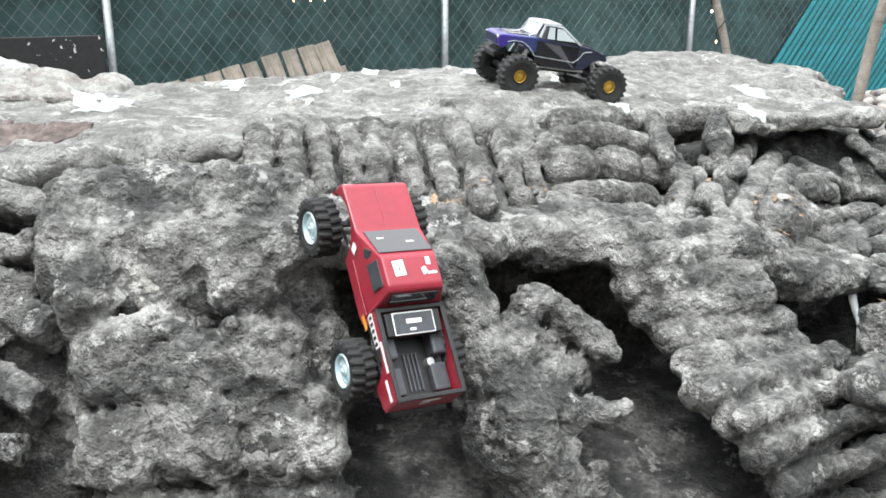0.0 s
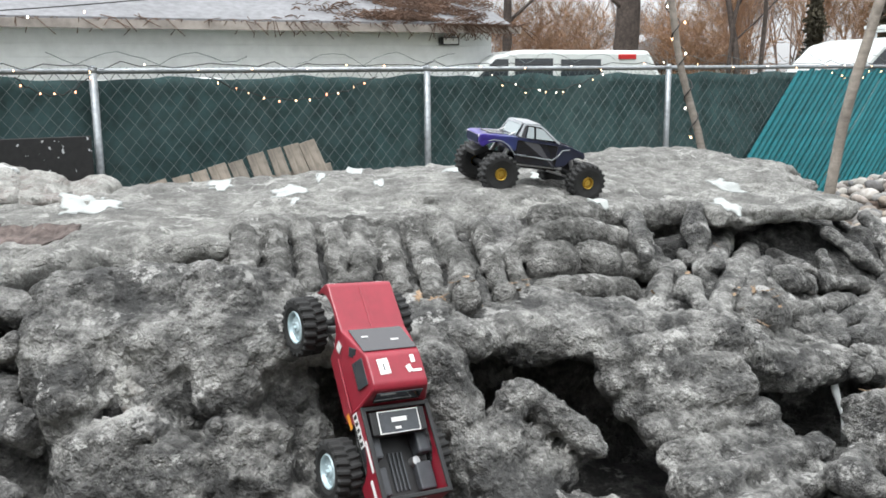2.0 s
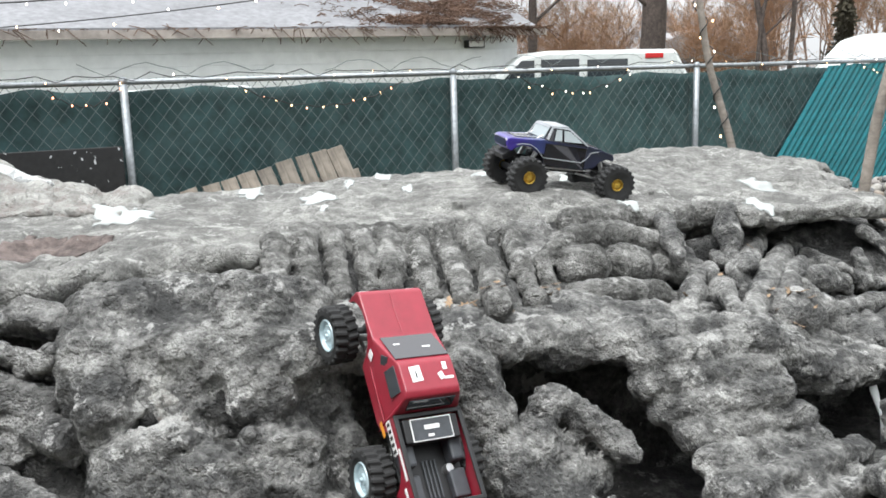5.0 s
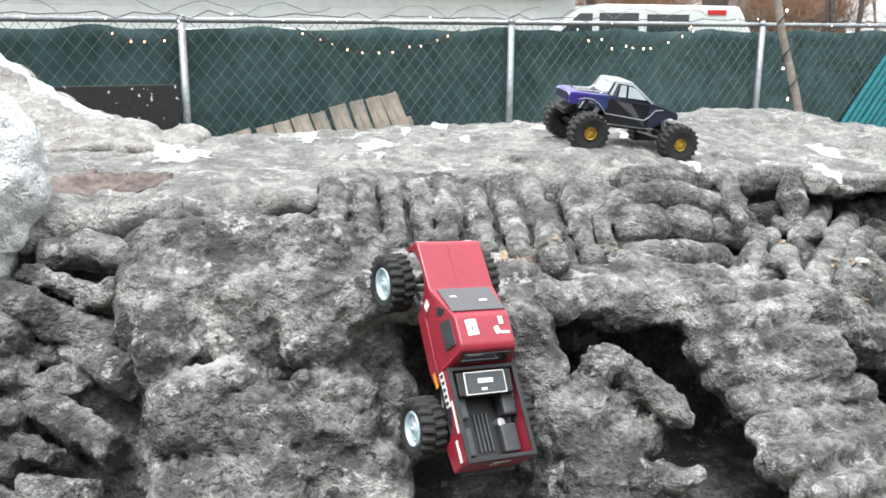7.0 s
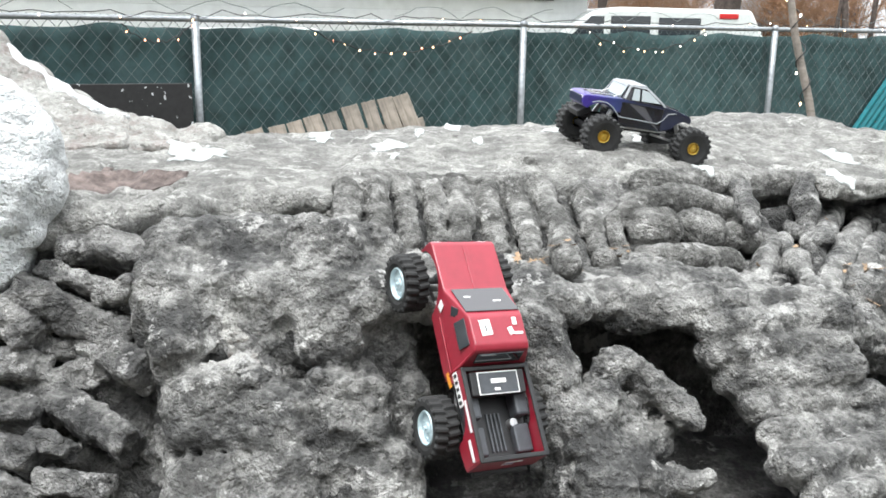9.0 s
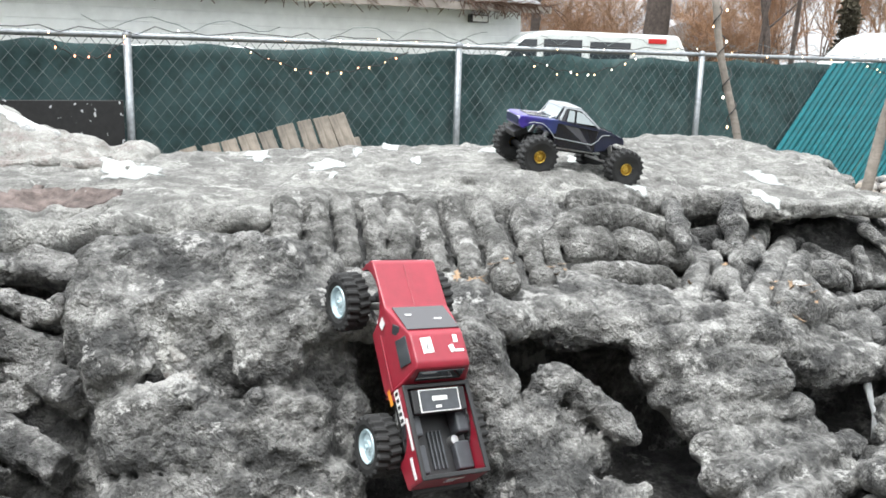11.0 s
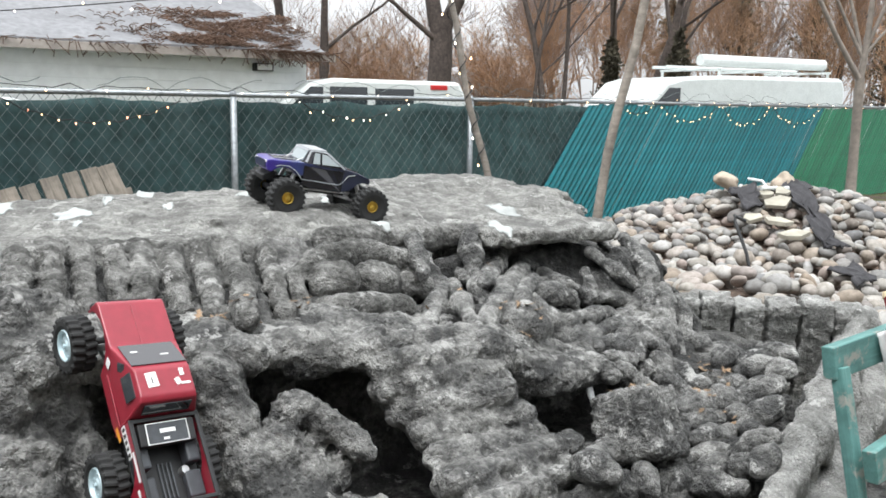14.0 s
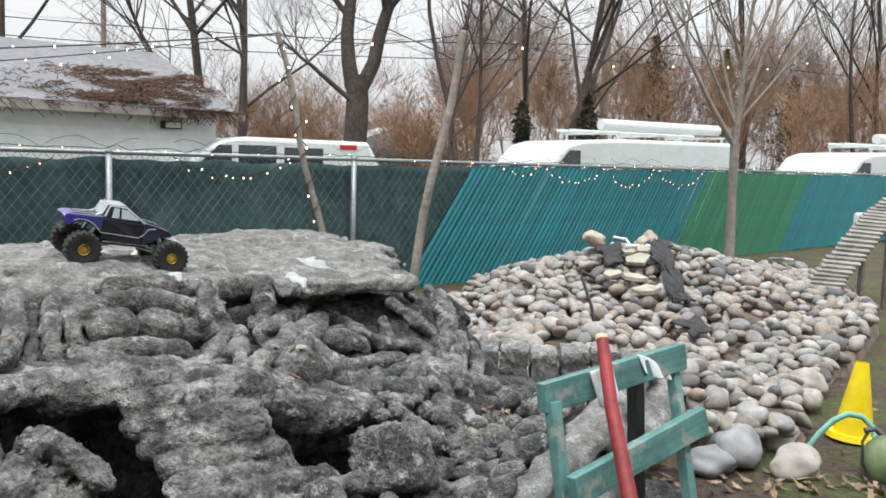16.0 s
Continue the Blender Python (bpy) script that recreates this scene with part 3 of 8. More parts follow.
c = Clay((-3.263, 1.124, -0.140), (1.676, 4.476, 1.180), 0.0125)
c.slab((-1.029, 2.627, 0.605), (2.200, 0.490, 0.360), (4.5, 0, 27.1), 0.05, 0.04)
c.slab((0.867, 3.641, 0.820), (0.620, 0.420, 0.145), (4.5, 0, 27.1), 0.05, 0.04)
c.slab((-0.847, 2.821, 0.300), (2.100, 0.450, 0.400), (0, 0, 27.1), 0.05, 0.04)
c.slab((-1.391, 2.127, 0.550), (0.950, 0.280, 0.330), (6, 0, 27.1), 0.08, 0.04)
c.egg((0.102, 3.160, 0.940), (0.500, 0.250, 0.055), (0, 0, 27), 0.1)
c.egg((0.215, 2.900, 0.955), (0.190, 0.140, 0.045), (0, 0, 27), 0.06)
c.rod((-0.522, 2.188, 0.941), (-0.800, 2.324, 0.895), 0.031, 0.045, 0.08)
c.rod((-0.800, 2.324, 0.895), (-0.866, 2.091, 0.918), 0.045, 0.041, 0.08)
c.rod((-0.866, 2.091, 0.918), (-1.028, 1.981, 0.914), 0.041, 0.039, 0.08)
c.rod((-1.028, 1.981, 0.914), (-1.177, 1.924, 0.898), 0.039, 0.051, 0.08)
c.rod((-1.225, 2.016, 0.931), (-1.033, 2.144, 0.910), 0.059, 0.056, 0.06)
c.rod((-1.033, 2.144, 0.910), (-0.872, 2.221, 0.899), 0.056, 0.050, 0.06)
c.rod((-0.872, 2.221, 0.899), (-0.736, 2.371, 0.888), 0.050, 0.053, 0.06)
c.egg((-1.099, 2.283, 0.960), (0.170, 0.220, 0.070), (0, 0, 20), 0.03, True)
c.egg((-0.947, 2.272, 0.970), (0.120, 0.140, 0.040), (0, 0, 20), 0.03, True)
c.egg((1.416, 3.829, 0.930), (0.220, 0.160, 0.060), (0, 0, 27), 0.05)
c.egg((1.012, 4.036, 0.970), (0.400, 0.200, 0.060), (0, 0, 27), 0.05)
c.rough(((2.5, 0.012, 0), (6, 0.006, 1), (14, 0.006, 1), (32, 0.008, 0)))
sculpt("plateau", c, M_TOP, mound, "pale weathered concrete top with hollows")

c = Clay((-2.400, 2.600, 0.800), (-0.750, 3.300, 1.560), 0.0085)
# from the rim at the back down to the broken front edge: rim, front
for rim, front in (((-2.10, 3.02, 1.46), (-1.85, 2.80, 1.15)), ((-1.86, 3.02, 1.29), (-1.70, 2.80, 1.06)), ((-1.70, 3.02, 1.16), (-1.60, 2.79, 1.00)), ((-1.56, 3.02, 1.07), (-1.49, 2.78, 0.95)),
                   ((-1.42, 3.02, 1.012), (-1.37, 2.78, 0.958)), ((-1.28, 3.02, 0.995), (-1.25, 2.80, 0.935)), ((-1.12, 3.04, 0.975), (-1.10, 2.86, 0.915))):
    c.rod(rim, front, 0.070, 0.048, 0.10)
    c.rod((rim[0], rim[1] + 0.05, rim[2] - 0.1), (front[0], front[1] + 0.05, front[2] - 0.1), 0.09, 0.08, 0.05)
c.slab((-1.400, 2.765, 0.985), (0.120, 0.050, 0.016), (4, -9, 6), 0.006, 0.008)
c.slab((-1.440, 2.735, 0.945), (0.075, 0.050, 0.026), (3, 2, -8), 0.008, 0.006)
c.slab((-1.285, 2.740, 0.942), (0.088, 0.045, 0.027), (3, 1, 4), 0.008, 0.006)
c.slab((-1.170, 2.790, 0.985), (0.110, 0.040, 0.014), (5, 6, -4), 0.006, 0.008)
c.rough(((5, 0.008, 0), (14, 0.005, 1), (40, 0.005, 0)))
sculpt("rising_bank", c, M_PALE, mound, "beige concrete bank of cracked layers rising from the plateau")

c = Clay((-2.145, 2.923, 1.000), (-1.314, 3.137, 1.503), 0.009)
c.rod((-2.055, 3.047, 1.413), (-1.815, 3.023, 1.255), 0.050, 0.046, 0.04)
c.rod((-1.815, 3.023, 1.255), (-1.712, 3.010, 1.194), 0.046, 0.039, 0.04)
c.rod((-1.712, 3.010, 1.194), (-1.611, 2.999, 1.135), 0.039, 0.033, 0.04)
c.rod((-1.611, 2.999, 1.135), (-1.510, 2.988, 1.084), 0.033, 0.025, 0.04)
c.rod((-1.510, 2.988, 1.084), (-1.371, 2.986, 1.057), 0.025, 0.017, 0.04)
c.rough(((6, 0.008, 0), (30, 0.005, 1)))
sculpt("bank_rim", c, M_WHITE, mound, "white-crusted rim along the bank")

# ribs run down from the plateau's edge: four points along each crest
RIBS = (
    ((-0.47, 2.24, 0.97), (-0.46, 2.20, 0.94), (-0.45, 2.14, 0.91), (-0.42, 2.00, 0.87)),
    ((-0.41, 2.32, 0.96), (-0.40, 2.27, 0.93), (-0.38, 2.20, 0.90), (-0.36, 2.07, 0.86)),
    ((-0.35, 2.46, 0.94), (-0.34, 2.39, 0.91), (-0.32, 2.30, 0.88), (-0.30, 2.19, 0.84)),
    ((-0.27, 2.50, 0.93), (-0.26, 2.44, 0.90), (-0.25, 2.36, 0.86), (-0.24, 2.31, 0.80)),
    ((-0.20, 2.55, 0.92), (-0.19, 2.48, 0.89), (-0.18, 2.38, 0.86), (-0.18, 2.28, 0.80)),
    ((-0.11, 2.57, 0.92), (-0.11, 2.50, 0.89), (-0.09, 2.42, 0.85), (-0.07, 2.32, 0.79)),
    ((-0.03, 2.60, 0.93), (-0.03, 2.54, 0.89), (0.00, 2.42, 0.84), (0.02, 2.26, 0.79)),
    ((0.06, 2.67, 0.92), (0.06, 2.59, 0.89), (0.09, 2.41, 0.84), (0.10, 2.12, 0.81)),
    ((0.17, 2.72, 0.91), (0.17, 2.64, 0.88), (0.19, 2.46, 0.84), (0.21, 2.32, 0.77)),
)
OUT = np.array((0.17, -0.40, 0.90))
c = Clay((-0.700, 1.934, 0.560), (0.480, 2.900, 1.038), 0.0075)
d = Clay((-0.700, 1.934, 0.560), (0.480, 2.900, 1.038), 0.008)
for rib, nxt in zip(RIBS, RIBS[1:]):
    mid = [(np.array(p) + np.array(q)) / 2 for p, q in zip(rib, nxt)]
    for p, q in zip(mid, mid[1:]):
        c.rod(p - 0.075 * OUT, q - 0.075 * OUT, 0.045, 0.045, 0.02)
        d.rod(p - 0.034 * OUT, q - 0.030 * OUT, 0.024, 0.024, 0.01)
for rib in RIBS:
    for p, q in zip(rib, rib[1:]):
        c.rod(p, q, 0.033, 0.036, 0.010)
# the brow of the plateau from which they hang
for p, q in zip(RIBS, RIBS[1:]):
    c.rod(np.array(p[0]) + np.array((-0.01, 0.06, -0.012)), np.array(q[0]) + np.array((-0.01, 0.06, -0.012)), 0.042, 0.042, 0.02)
c.rough(((8, 0.006, 0), (15, 0.006, 0), (27, 0.005, 0), (44, 0.006, 0), (76, 0.0045, 0)))
sculpt("ribbed_face", c, M_RIB, mound, "ribbed concrete slope with dark grooves")
# black rods lie in the grooves: wash and groove shade in one colour
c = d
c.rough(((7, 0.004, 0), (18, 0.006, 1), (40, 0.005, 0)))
sculpt("rib_groove", c, M_DARK, mound, "black grooves between ribs, stain and shade both in the colour")

c = Clay((-0.579, 1.761, 0.418), (1.299, 2.885, 0.879), 0.0058)
c.rod((-0.318, 2.030, 0.793), (-0.246, 2.149, 0.754), 0.045, 0.050, 0.04)
c.rod((-0.246, 2.149, 0.754), (-0.134, 2.173, 0.735), 0.050, 0.048, 0.04)
c.rod((-0.314, 2.144, 0.798), (-0.127, 2.319, 0.746), 0.041, 0.045, 0.04)
c.rod((-0.127, 2.319, 0.746), (0.024, 2.276, 0.749), 0.045, 0.044, 0.04)
c.rod((0.018, 2.102, 0.749), (0.081, 2.028, 0.752), 0.060, 0.047, 0.04)
c.rod((0.081, 2.028, 0.752), (0.258, 2.159, 0.697), 0.047, 0.051, 0.04)
c.rod((0.258, 2.159, 0.697), (0.431, 2.138, 0.706), 0.051, 0.052, 0.04)
c.rod((0.006, 2.215, 0.753), (0.276, 2.309, 0.708), 0.028, 0.034, 0.05)
c.rod((0.276, 2.309, 0.708), (0.532, 2.321, 0.697), 0.034, 0.035, 0.05)
c.rod((0.532, 2.321, 0.697), (0.784, 2.379, 0.672), 0.035, 0.036, 0.05)
c.rod((0.450, 2.158, 0.710), (0.794, 2.305, 0.680), 0.046, 0.048, 0.05)
c.rod((0.777, 2.231, 0.666), (0.935, 2.346, 0.560), 0.060, 0.062, 0.03)
c.rod((0.935, 2.346, 0.560), (1.073, 2.419, 0.516), 0.062, 0.058, 0.03)
c.rod((1.073, 2.419, 0.516), (1.199, 2.469, 0.519), 0.058, 0.060, 0.03)
c.rod((0.816, 2.346, 0.663), (1.031, 2.531, 0.566), 0.046, 0.044, 0.05)
c.rod((1.031, 2.531, 0.566), (1.208, 2.563, 0.532), 0.044, 0.041, 0.05)
c.slab((-0.015, 2.180, 0.745), (0.500, 0.170, 0.040), (2, 4, 27.1), 0.03, 0.04)
c.slab((0.622, 2.539, 0.685), (0.420, 0.130, 0.035), (2, 10, 27.1), 0.03, 0.04)
c.rough(((5, 0.008, 0), (12, 0.009, 0), (24, 0.008, 0), (44, 0.007, 0), (78, 0.0045, 0)))
sculpt("ledge", c, M_ROCK, mound, "projecting concrete ledge over dark hollows")

c = Clay((1.049, 1.960, 0.217), (1.854, 2.703, 0.633), 0.006)
c.rod((1.220, 2.456, 0.534), (1.246, 2.410, 0.513), 0.042, 0.039, 0.01)
c.rod((1.286, 2.500, 0.544), (1.398, 2.596, 0.504), 0.032, 0.036, 0.01)
c.rod((1.318, 2.465, 0.497), (1.486, 2.499, 0.369), 0.044, 0.045, 0.01)
c.rod((1.459, 2.623, 0.465), (1.583, 2.613, 0.394), 0.040, 0.043, 0.01)
c.rod((1.498, 2.531, 0.380), (1.558, 2.488, 0.342), 0.048, 0.045, 0.01)
c.rod((1.612, 2.568, 0.361), (1.771, 2.560, 0.320), 0.047, 0.043, 0.01)
c.slab((1.250, 2.187, 0.425), (0.120, 0.100, 0.110), (-25, 15, 35), 0.03, 0.04)
c.rough(((8, 0.006, 0), (28, 0.005, 1), (60, 0.005, 1), (90, 0.003, 0)))
sculpt("knuckle_ridge", c, M_ROCK, mound, "rounded concrete knuckles")

c = Clay((-0.129, 1.647, -0.012), (0.410, 2.232, 0.870), 0.0048)
c.rod((0.022, 2.117, 0.755), (0.021, 1.968, 0.695), 0.075, 0.062, 0.05)
c.rod((0.021, 1.968, 0.695), (0.060, 1.937, 0.594), 0.062, 0.054, 0.05)
c.rod((0.060, 1.937, 0.594), (0.123, 1.854, 0.490), 0.054, 0.053, 0.05)
c.rod((0.123, 1.854, 0.490), (0.182, 1.763, 0.396), 0.053, 0.061, 0.05)
c.rod((0.182, 1.763, 0.396), (0.256, 1.761, 0.227), 0.061, 0.074, 0.05)
c.rod((0.256, 1.761, 0.227), (0.294, 1.767, 0.104), 0.074, 0.076, 0.05)
c.rod((-0.034, 2.098, 0.666), (0.008, 2.053, 0.549), 0.055, 0.061, 0.06)
c.rod((0.008, 2.053, 0.549), (0.076, 1.960, 0.440), 0.061, 0.066, 0.06)
c.rod((0.076, 1.960, 0.440), (0.137, 1.818, 0.337), 0.066, 0.075, 0.06)
c.rod((0.137, 1.818, 0.337), (0.206, 1.821, 0.158), 0.075, 0.077, 0.06)
c.rough(((5, 0.008, 0), (12, 0.009, 0), (24, 0.008, 0), (44, 0.007, 0), (78, 0.0045, 0)))
sculpt("column", c, M_ROCK, mound, "rough concrete buttress beside a gully")

c = Clay((0.084, 1.666, 0.061), (0.490, 2.058, 0.697), 0.0045)
c.rod((0.228, 1.981, 0.620), (0.302, 1.968, 0.565), 0.037, 0.034, 0.02)
c.rod((0.302, 1.968, 0.565), (0.365, 1.935, 0.529), 0.034, 0.029, 0.02)
c.rod((0.365, 1.935, 0.529), (0.399, 1.909, 0.510), 0.029, 0.018, 0.02)
c.rod((0.201, 1.966, 0.604), (0.176, 1.919, 0.545), 0.044, 0.044, 0.04)
c.rod((0.176, 1.919, 0.545), (0.165, 1.865, 0.499), 0.044, 0.041, 0.04)
c.rod((0.165, 1.865, 0.499), (0.177, 1.793, 0.436), 0.041, 0.047, 0.04)
c.rod((0.234, 1.941, 0.507), (0.293, 1.960, 0.441), 0.045, 0.048, 0.04)
c.rod((0.293, 1.960, 0.441), (0.229, 1.874, 0.438), 0.048, 0.064, 0.04)
c.rod((0.197, 1.810, 0.434), (0.290, 1.828, 0.407), 0.050, 0.040, 0.03)
c.rod((0.290, 1.828, 0.407), (0.367, 1.830, 0.396), 0.040, 0.033, 0.03)
c.rod((0.367, 1.830, 0.396), (0.412, 1.834, 0.415), 0.033, 0.020, 0.03)
c.rod((0.167, 1.735, 0.411), (0.218, 1.740, 0.353), 0.029, 0.029, 0.03)
c.rod((0.218, 1.740, 0.353), (0.252, 1.743, 0.281), 0.029, 0.035, 0.03)
c.rod((0.252, 1.743, 0.281), (0.274, 1.744, 0.208), 0.035, 0.038, 0.03)
c.rod((0.287, 1.803, 0.396), (0.287, 1.774, 0.348), 0.020, 0.018, 0.02)
c.rod((0.287, 1.774, 0.348), (0.275, 1.752, 0.304), 0.018, 0.020, 0.02)
c.rod((0.355, 1.786, 0.291), (0.353, 1.773, 0.234), 0.028, 0.030, 0.02)
c.rod((0.353, 1.773, 0.234), (0.399, 1.785, 0.152), 0.030, 0.051, 0.02)
c.rough(((5, 0.008, 0), (12, 0.009, 0), (24, 0.008, 0), (44, 0.007, 0), (78, 0.0045, 0)))
sculpt("hooked_rock", c, M_ROCK, mound, "hooked concrete rock with a chipped white tip")

c = Clay((0.362, 1.617, -0.037), (1.424, 2.415, 0.763), 0.0056)
c.rod((0.449, 2.104, 0.676), (0.749, 2.235, 0.665), 0.047, 0.050, 0.008)
c.rod((0.481, 2.196, 0.639), (0.766, 2.320, 0.631), 0.052, 0.055, 0.05)
c.rod((0.463, 2.086, 0.619), (0.781, 2.181, 0.616), 0.047, 0.049, 0.008)
c.rod((0.496, 2.180, 0.578), (0.796, 2.256, 0.583), 0.052, 0.053, 0.05)
c.rod((0.505, 2.066, 0.556), (0.795, 2.105, 0.582), 0.044, 0.042, 0.008)
c.rod((0.538, 2.152, 0.515), (0.812, 2.180, 0.547), 0.049, 0.046, 0.05)
c.rod((0.551, 2.014, 0.509), (0.853, 2.106, 0.510), 0.041, 0.040, 0.008)
c.rod((0.586, 2.095, 0.467), (0.870, 2.175, 0.475), 0.045, 0.044, 0.05)
c.rod((0.572, 1.925, 0.478), (0.877, 2.081, 0.462), 0.037, 0.037, 0.008)
c.rod((0.604, 1.995, 0.439), (0.892, 2.142, 0.428), 0.041, 0.041, 0.05)
c.rod((0.579, 1.763, 0.481), (0.835, 1.964, 0.453), 0.027, 0.030, 0.008)
c.rod((0.835, 1.964, 0.453), (1.019, 2.132, 0.412), 0.030, 0.030, 0.008)
c.rod((0.616, 1.842, 0.435), (0.852, 2.030, 0.416), 0.033, 0.036, 0.05)
c.rod((0.852, 2.030, 0.416), (1.044, 2.207, 0.370), 0.036, 0.036, 0.05)
c.rod((0.630, 1.685, 0.454), (0.833, 1.877, 0.414), 0.028, 0.029, 0.008)
c.rod((0.833, 1.877, 0.414), (0.979, 1.942, 0.416), 0.029, 0.027, 0.008)
c.rod((0.675, 1.777, 0.398), (0.853, 1.945, 0.373), 0.035, 0.035, 0.05)
c.rod((0.853, 1.945, 0.373), (1.016, 2.036, 0.363), 0.035, 0.034, 0.05)
c.rod((0.682, 1.693, 0.380), (0.910, 1.884, 0.345), 0.026, 0.029, 0.008)
c.rod((0.910, 1.884, 0.345), (1.006, 1.829, 0.415), 0.029, 0.026, 0.008)
c.rod((0.735, 1.797, 0.314), (0.942, 1.970, 0.292), 0.033, 0.036, 0.05)
c.rod((0.942, 1.970, 0.292), (1.047, 1.921, 0.360), 0.036, 0.032, 0.05)
c.rod((0.809, 1.797, 0.248), (1.110, 1.920, 0.281), 0.030, 0.030, 0.008)
c.rod((0.868, 1.901, 0.176), (1.149, 2.005, 0.225), 0.038, 0.037, 0.05)
c.rod((0.901, 1.858, 0.119), (1.299, 2.025, 0.141), 0.034, 0.034, 0.008)
c.rod((0.961, 1.956, 0.045), (1.342, 2.109, 0.083), 0.042, 0.042, 0.05)
# the body of the slab between its lower ridges
for p, q in (((0.59, 1.87, 0.43), (0.79, 1.94, 0.42)), ((0.59, 1.84, 0.44), (0.80, 1.93, 0.41)), ((0.63, 1.76, 0.42), (0.84, 1.89, 0.36)), ((0.68, 1.72, 0.36), (0.89, 1.92, 0.27)), ((0.76, 1.75, 0.26), (0.92, 1.90, 0.22))):
    c.rod(p, q, 0.042, 0.048, 0.03)
c.rough(((5, 0.005, 0), (12, 0.003, 1), (24, 0.003, 1), (44, 0.0055, 0), (78, 0.0045, 0)))
sculpt("ridged_slab", c, M_ROCK, mound, "sloping concrete slab with raised cross ridges")

c = Clay((0.740, 2.773, 0.570), (1.652, 3.884, 1.210), 0.008)
c.slab((1.170, 3.215, 0.888), (0.350, 0.225, 0.032), (3, 2, 27.1), 0.016, 0.03)
c.slab((1.403, 3.163, 0.872), (0.160, 0.060, 0.016), (3, 2, 15), 0.012, 0.04)
c.rod((0.984, 3.056, 0.916), (1.027, 2.967, 0.882), 0.025, 0.025, 0.02)
c.rod((1.027, 2.967, 0.882), (1.056, 2.833, 0.888), 0.025, 0.020, 0.02)
c.egg((1.332, 3.564, 0.890), (0.280, 0.200, 0.070), (0, 0, 27), 0.03)
c.rough(((5, 0.015, 0), (16, 0.01, 1), (45, 0.006, 0)))
sculpt("overhanging_slab", c, M_TOP, mound, "flat concrete slab jutting over a dark hollow")

c = Clay((0.171, 2.322, 0.650), (1.071, 3.119, 1.010), 0.006)
c.rod((0.258, 2.514, 0.849), (0.344, 2.607, 0.886), 0.036, 0.042, 0.012)
c.rod((0.344, 2.607, 0.886), (0.501, 2.707, 0.879), 0.042, 0.043, 0.012)
c.rod((0.501, 2.707, 0.879), (0.644, 2.762, 0.830), 0.043, 0.044, 0.012)
c.rod((0.644, 2.762, 0.830), (0.682, 2.673, 0.764), 0.044, 0.039, 0.012)
c.rod((0.339, 2.500, 0.826), (0.384, 2.522, 0.824), 0.058, 0.066, 0.015)
c.rod((0.490, 2.589, 0.811), (0.529, 2.607, 0.800), 0.065, 0.065, 0.015)
c.rod((0.616, 2.646, 0.781), (0.616, 2.646, 0.781), 0.049, 0.049, 0.015)
c.rod((0.336, 2.409, 0.755), (0.453, 2.428, 0.760), 0.047, 0.051, 0.012)
c.rod((0.453, 2.428, 0.760), (0.578, 2.495, 0.737), 0.051, 0.047, 0.012)
c.rod((0.240, 2.497, 0.844), (0.271, 2.402, 0.759), 0.029, 0.031, 0.012)
c.rod((0.357, 2.714, 0.924), (0.746, 2.951, 0.893), 0.046, 0.051, 0.02)
c.rod((0.746, 2.951, 0.893), (0.978, 3.026, 0.881), 0.051, 0.053, 0.02)
c.rough(((8, 0.004, 0), (24, 0.003, 1), (44, 0.0035, 0), (76, 0.0035, 0)))
sculpt("arched_stone", c, M_RIB, mound, "stacked rounded concrete stones in an arch")

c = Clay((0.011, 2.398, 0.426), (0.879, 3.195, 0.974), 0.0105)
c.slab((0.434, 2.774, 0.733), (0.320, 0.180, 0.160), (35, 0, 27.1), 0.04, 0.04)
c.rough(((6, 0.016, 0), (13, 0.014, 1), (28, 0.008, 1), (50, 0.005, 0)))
sculpt("arch_bed", c, M_GULLY, mound, "darker joints between stones")

c = Clay((-0.971, 1.439, 0.145), (-0.156, 2.372, 0.994), 0.0052)
c.slab((-0.575, 1.925, 0.580), (0.280, 0.100, 0.360), (-33, 0, 3), 0.05, 0.04)
c.slab((-0.600, 2.050, 0.690), (0.300, 0.220, 0.180), (8, 0, 8), 0.05, 0.04)
c.slab((-0.794, 1.960, 0.844), (0.101, 0.060, 0.080), (-38, 0, 8), 0.052, 0.026)
c.slab((-0.647, 2.025, 0.834), (0.074, 0.060, 0.083), (-38, 0, 2), 0.052, 0.026)
c.slab((-0.472, 1.970, 0.855), (0.093, 0.060, 0.082), (-38, 0, 0), 0.052, 0.026)
c.slab((-0.750, 1.798, 0.723), (0.063, 0.060, 0.087), (-33, 0, 3), 0.052, 0.026)
c.slab((-0.618, 1.861, 0.708), (0.098, 0.060, 0.084), (-33, 0, 3), 0.052, 0.026)
c.slab((-0.435, 1.841, 0.723), (0.083, 0.060, 0.088), (-33, 0, 3), 0.052, 0.026)
c.slab((-0.682, 1.701, 0.574), (0.073, 0.060, 0.087), (-33, 0, 3), 0.052, 0.026)
c.slab((-0.527, 1.704, 0.558), (0.084, 0.060, 0.065), (-33, 0, 3), 0.052, 0.026)
c.slab((-0.367, 1.748, 0.571), (0.090, 0.060, 0.091), (-33, 0, 3), 0.052, 0.026)
c.slab((-0.649, 1.610, 0.435), (0.075, 0.060, 0.079), (-33, 0, 3), 0.052, 0.026)
c.slab((-0.495, 1.625, 0.437), (0.084, 0.060, 0.080), (-33, 0, 3), 0.052, 0.026)
c.slab((-0.317, 1.684, 0.430), (0.109, 0.060, 0.098), (-33, 0, 3), 0.052, 0.026)
c.slab((-0.634, 1.572, 0.287), (0.080, 0.060, 0.075), (-33, 0, 3), 0.052, 0.026)
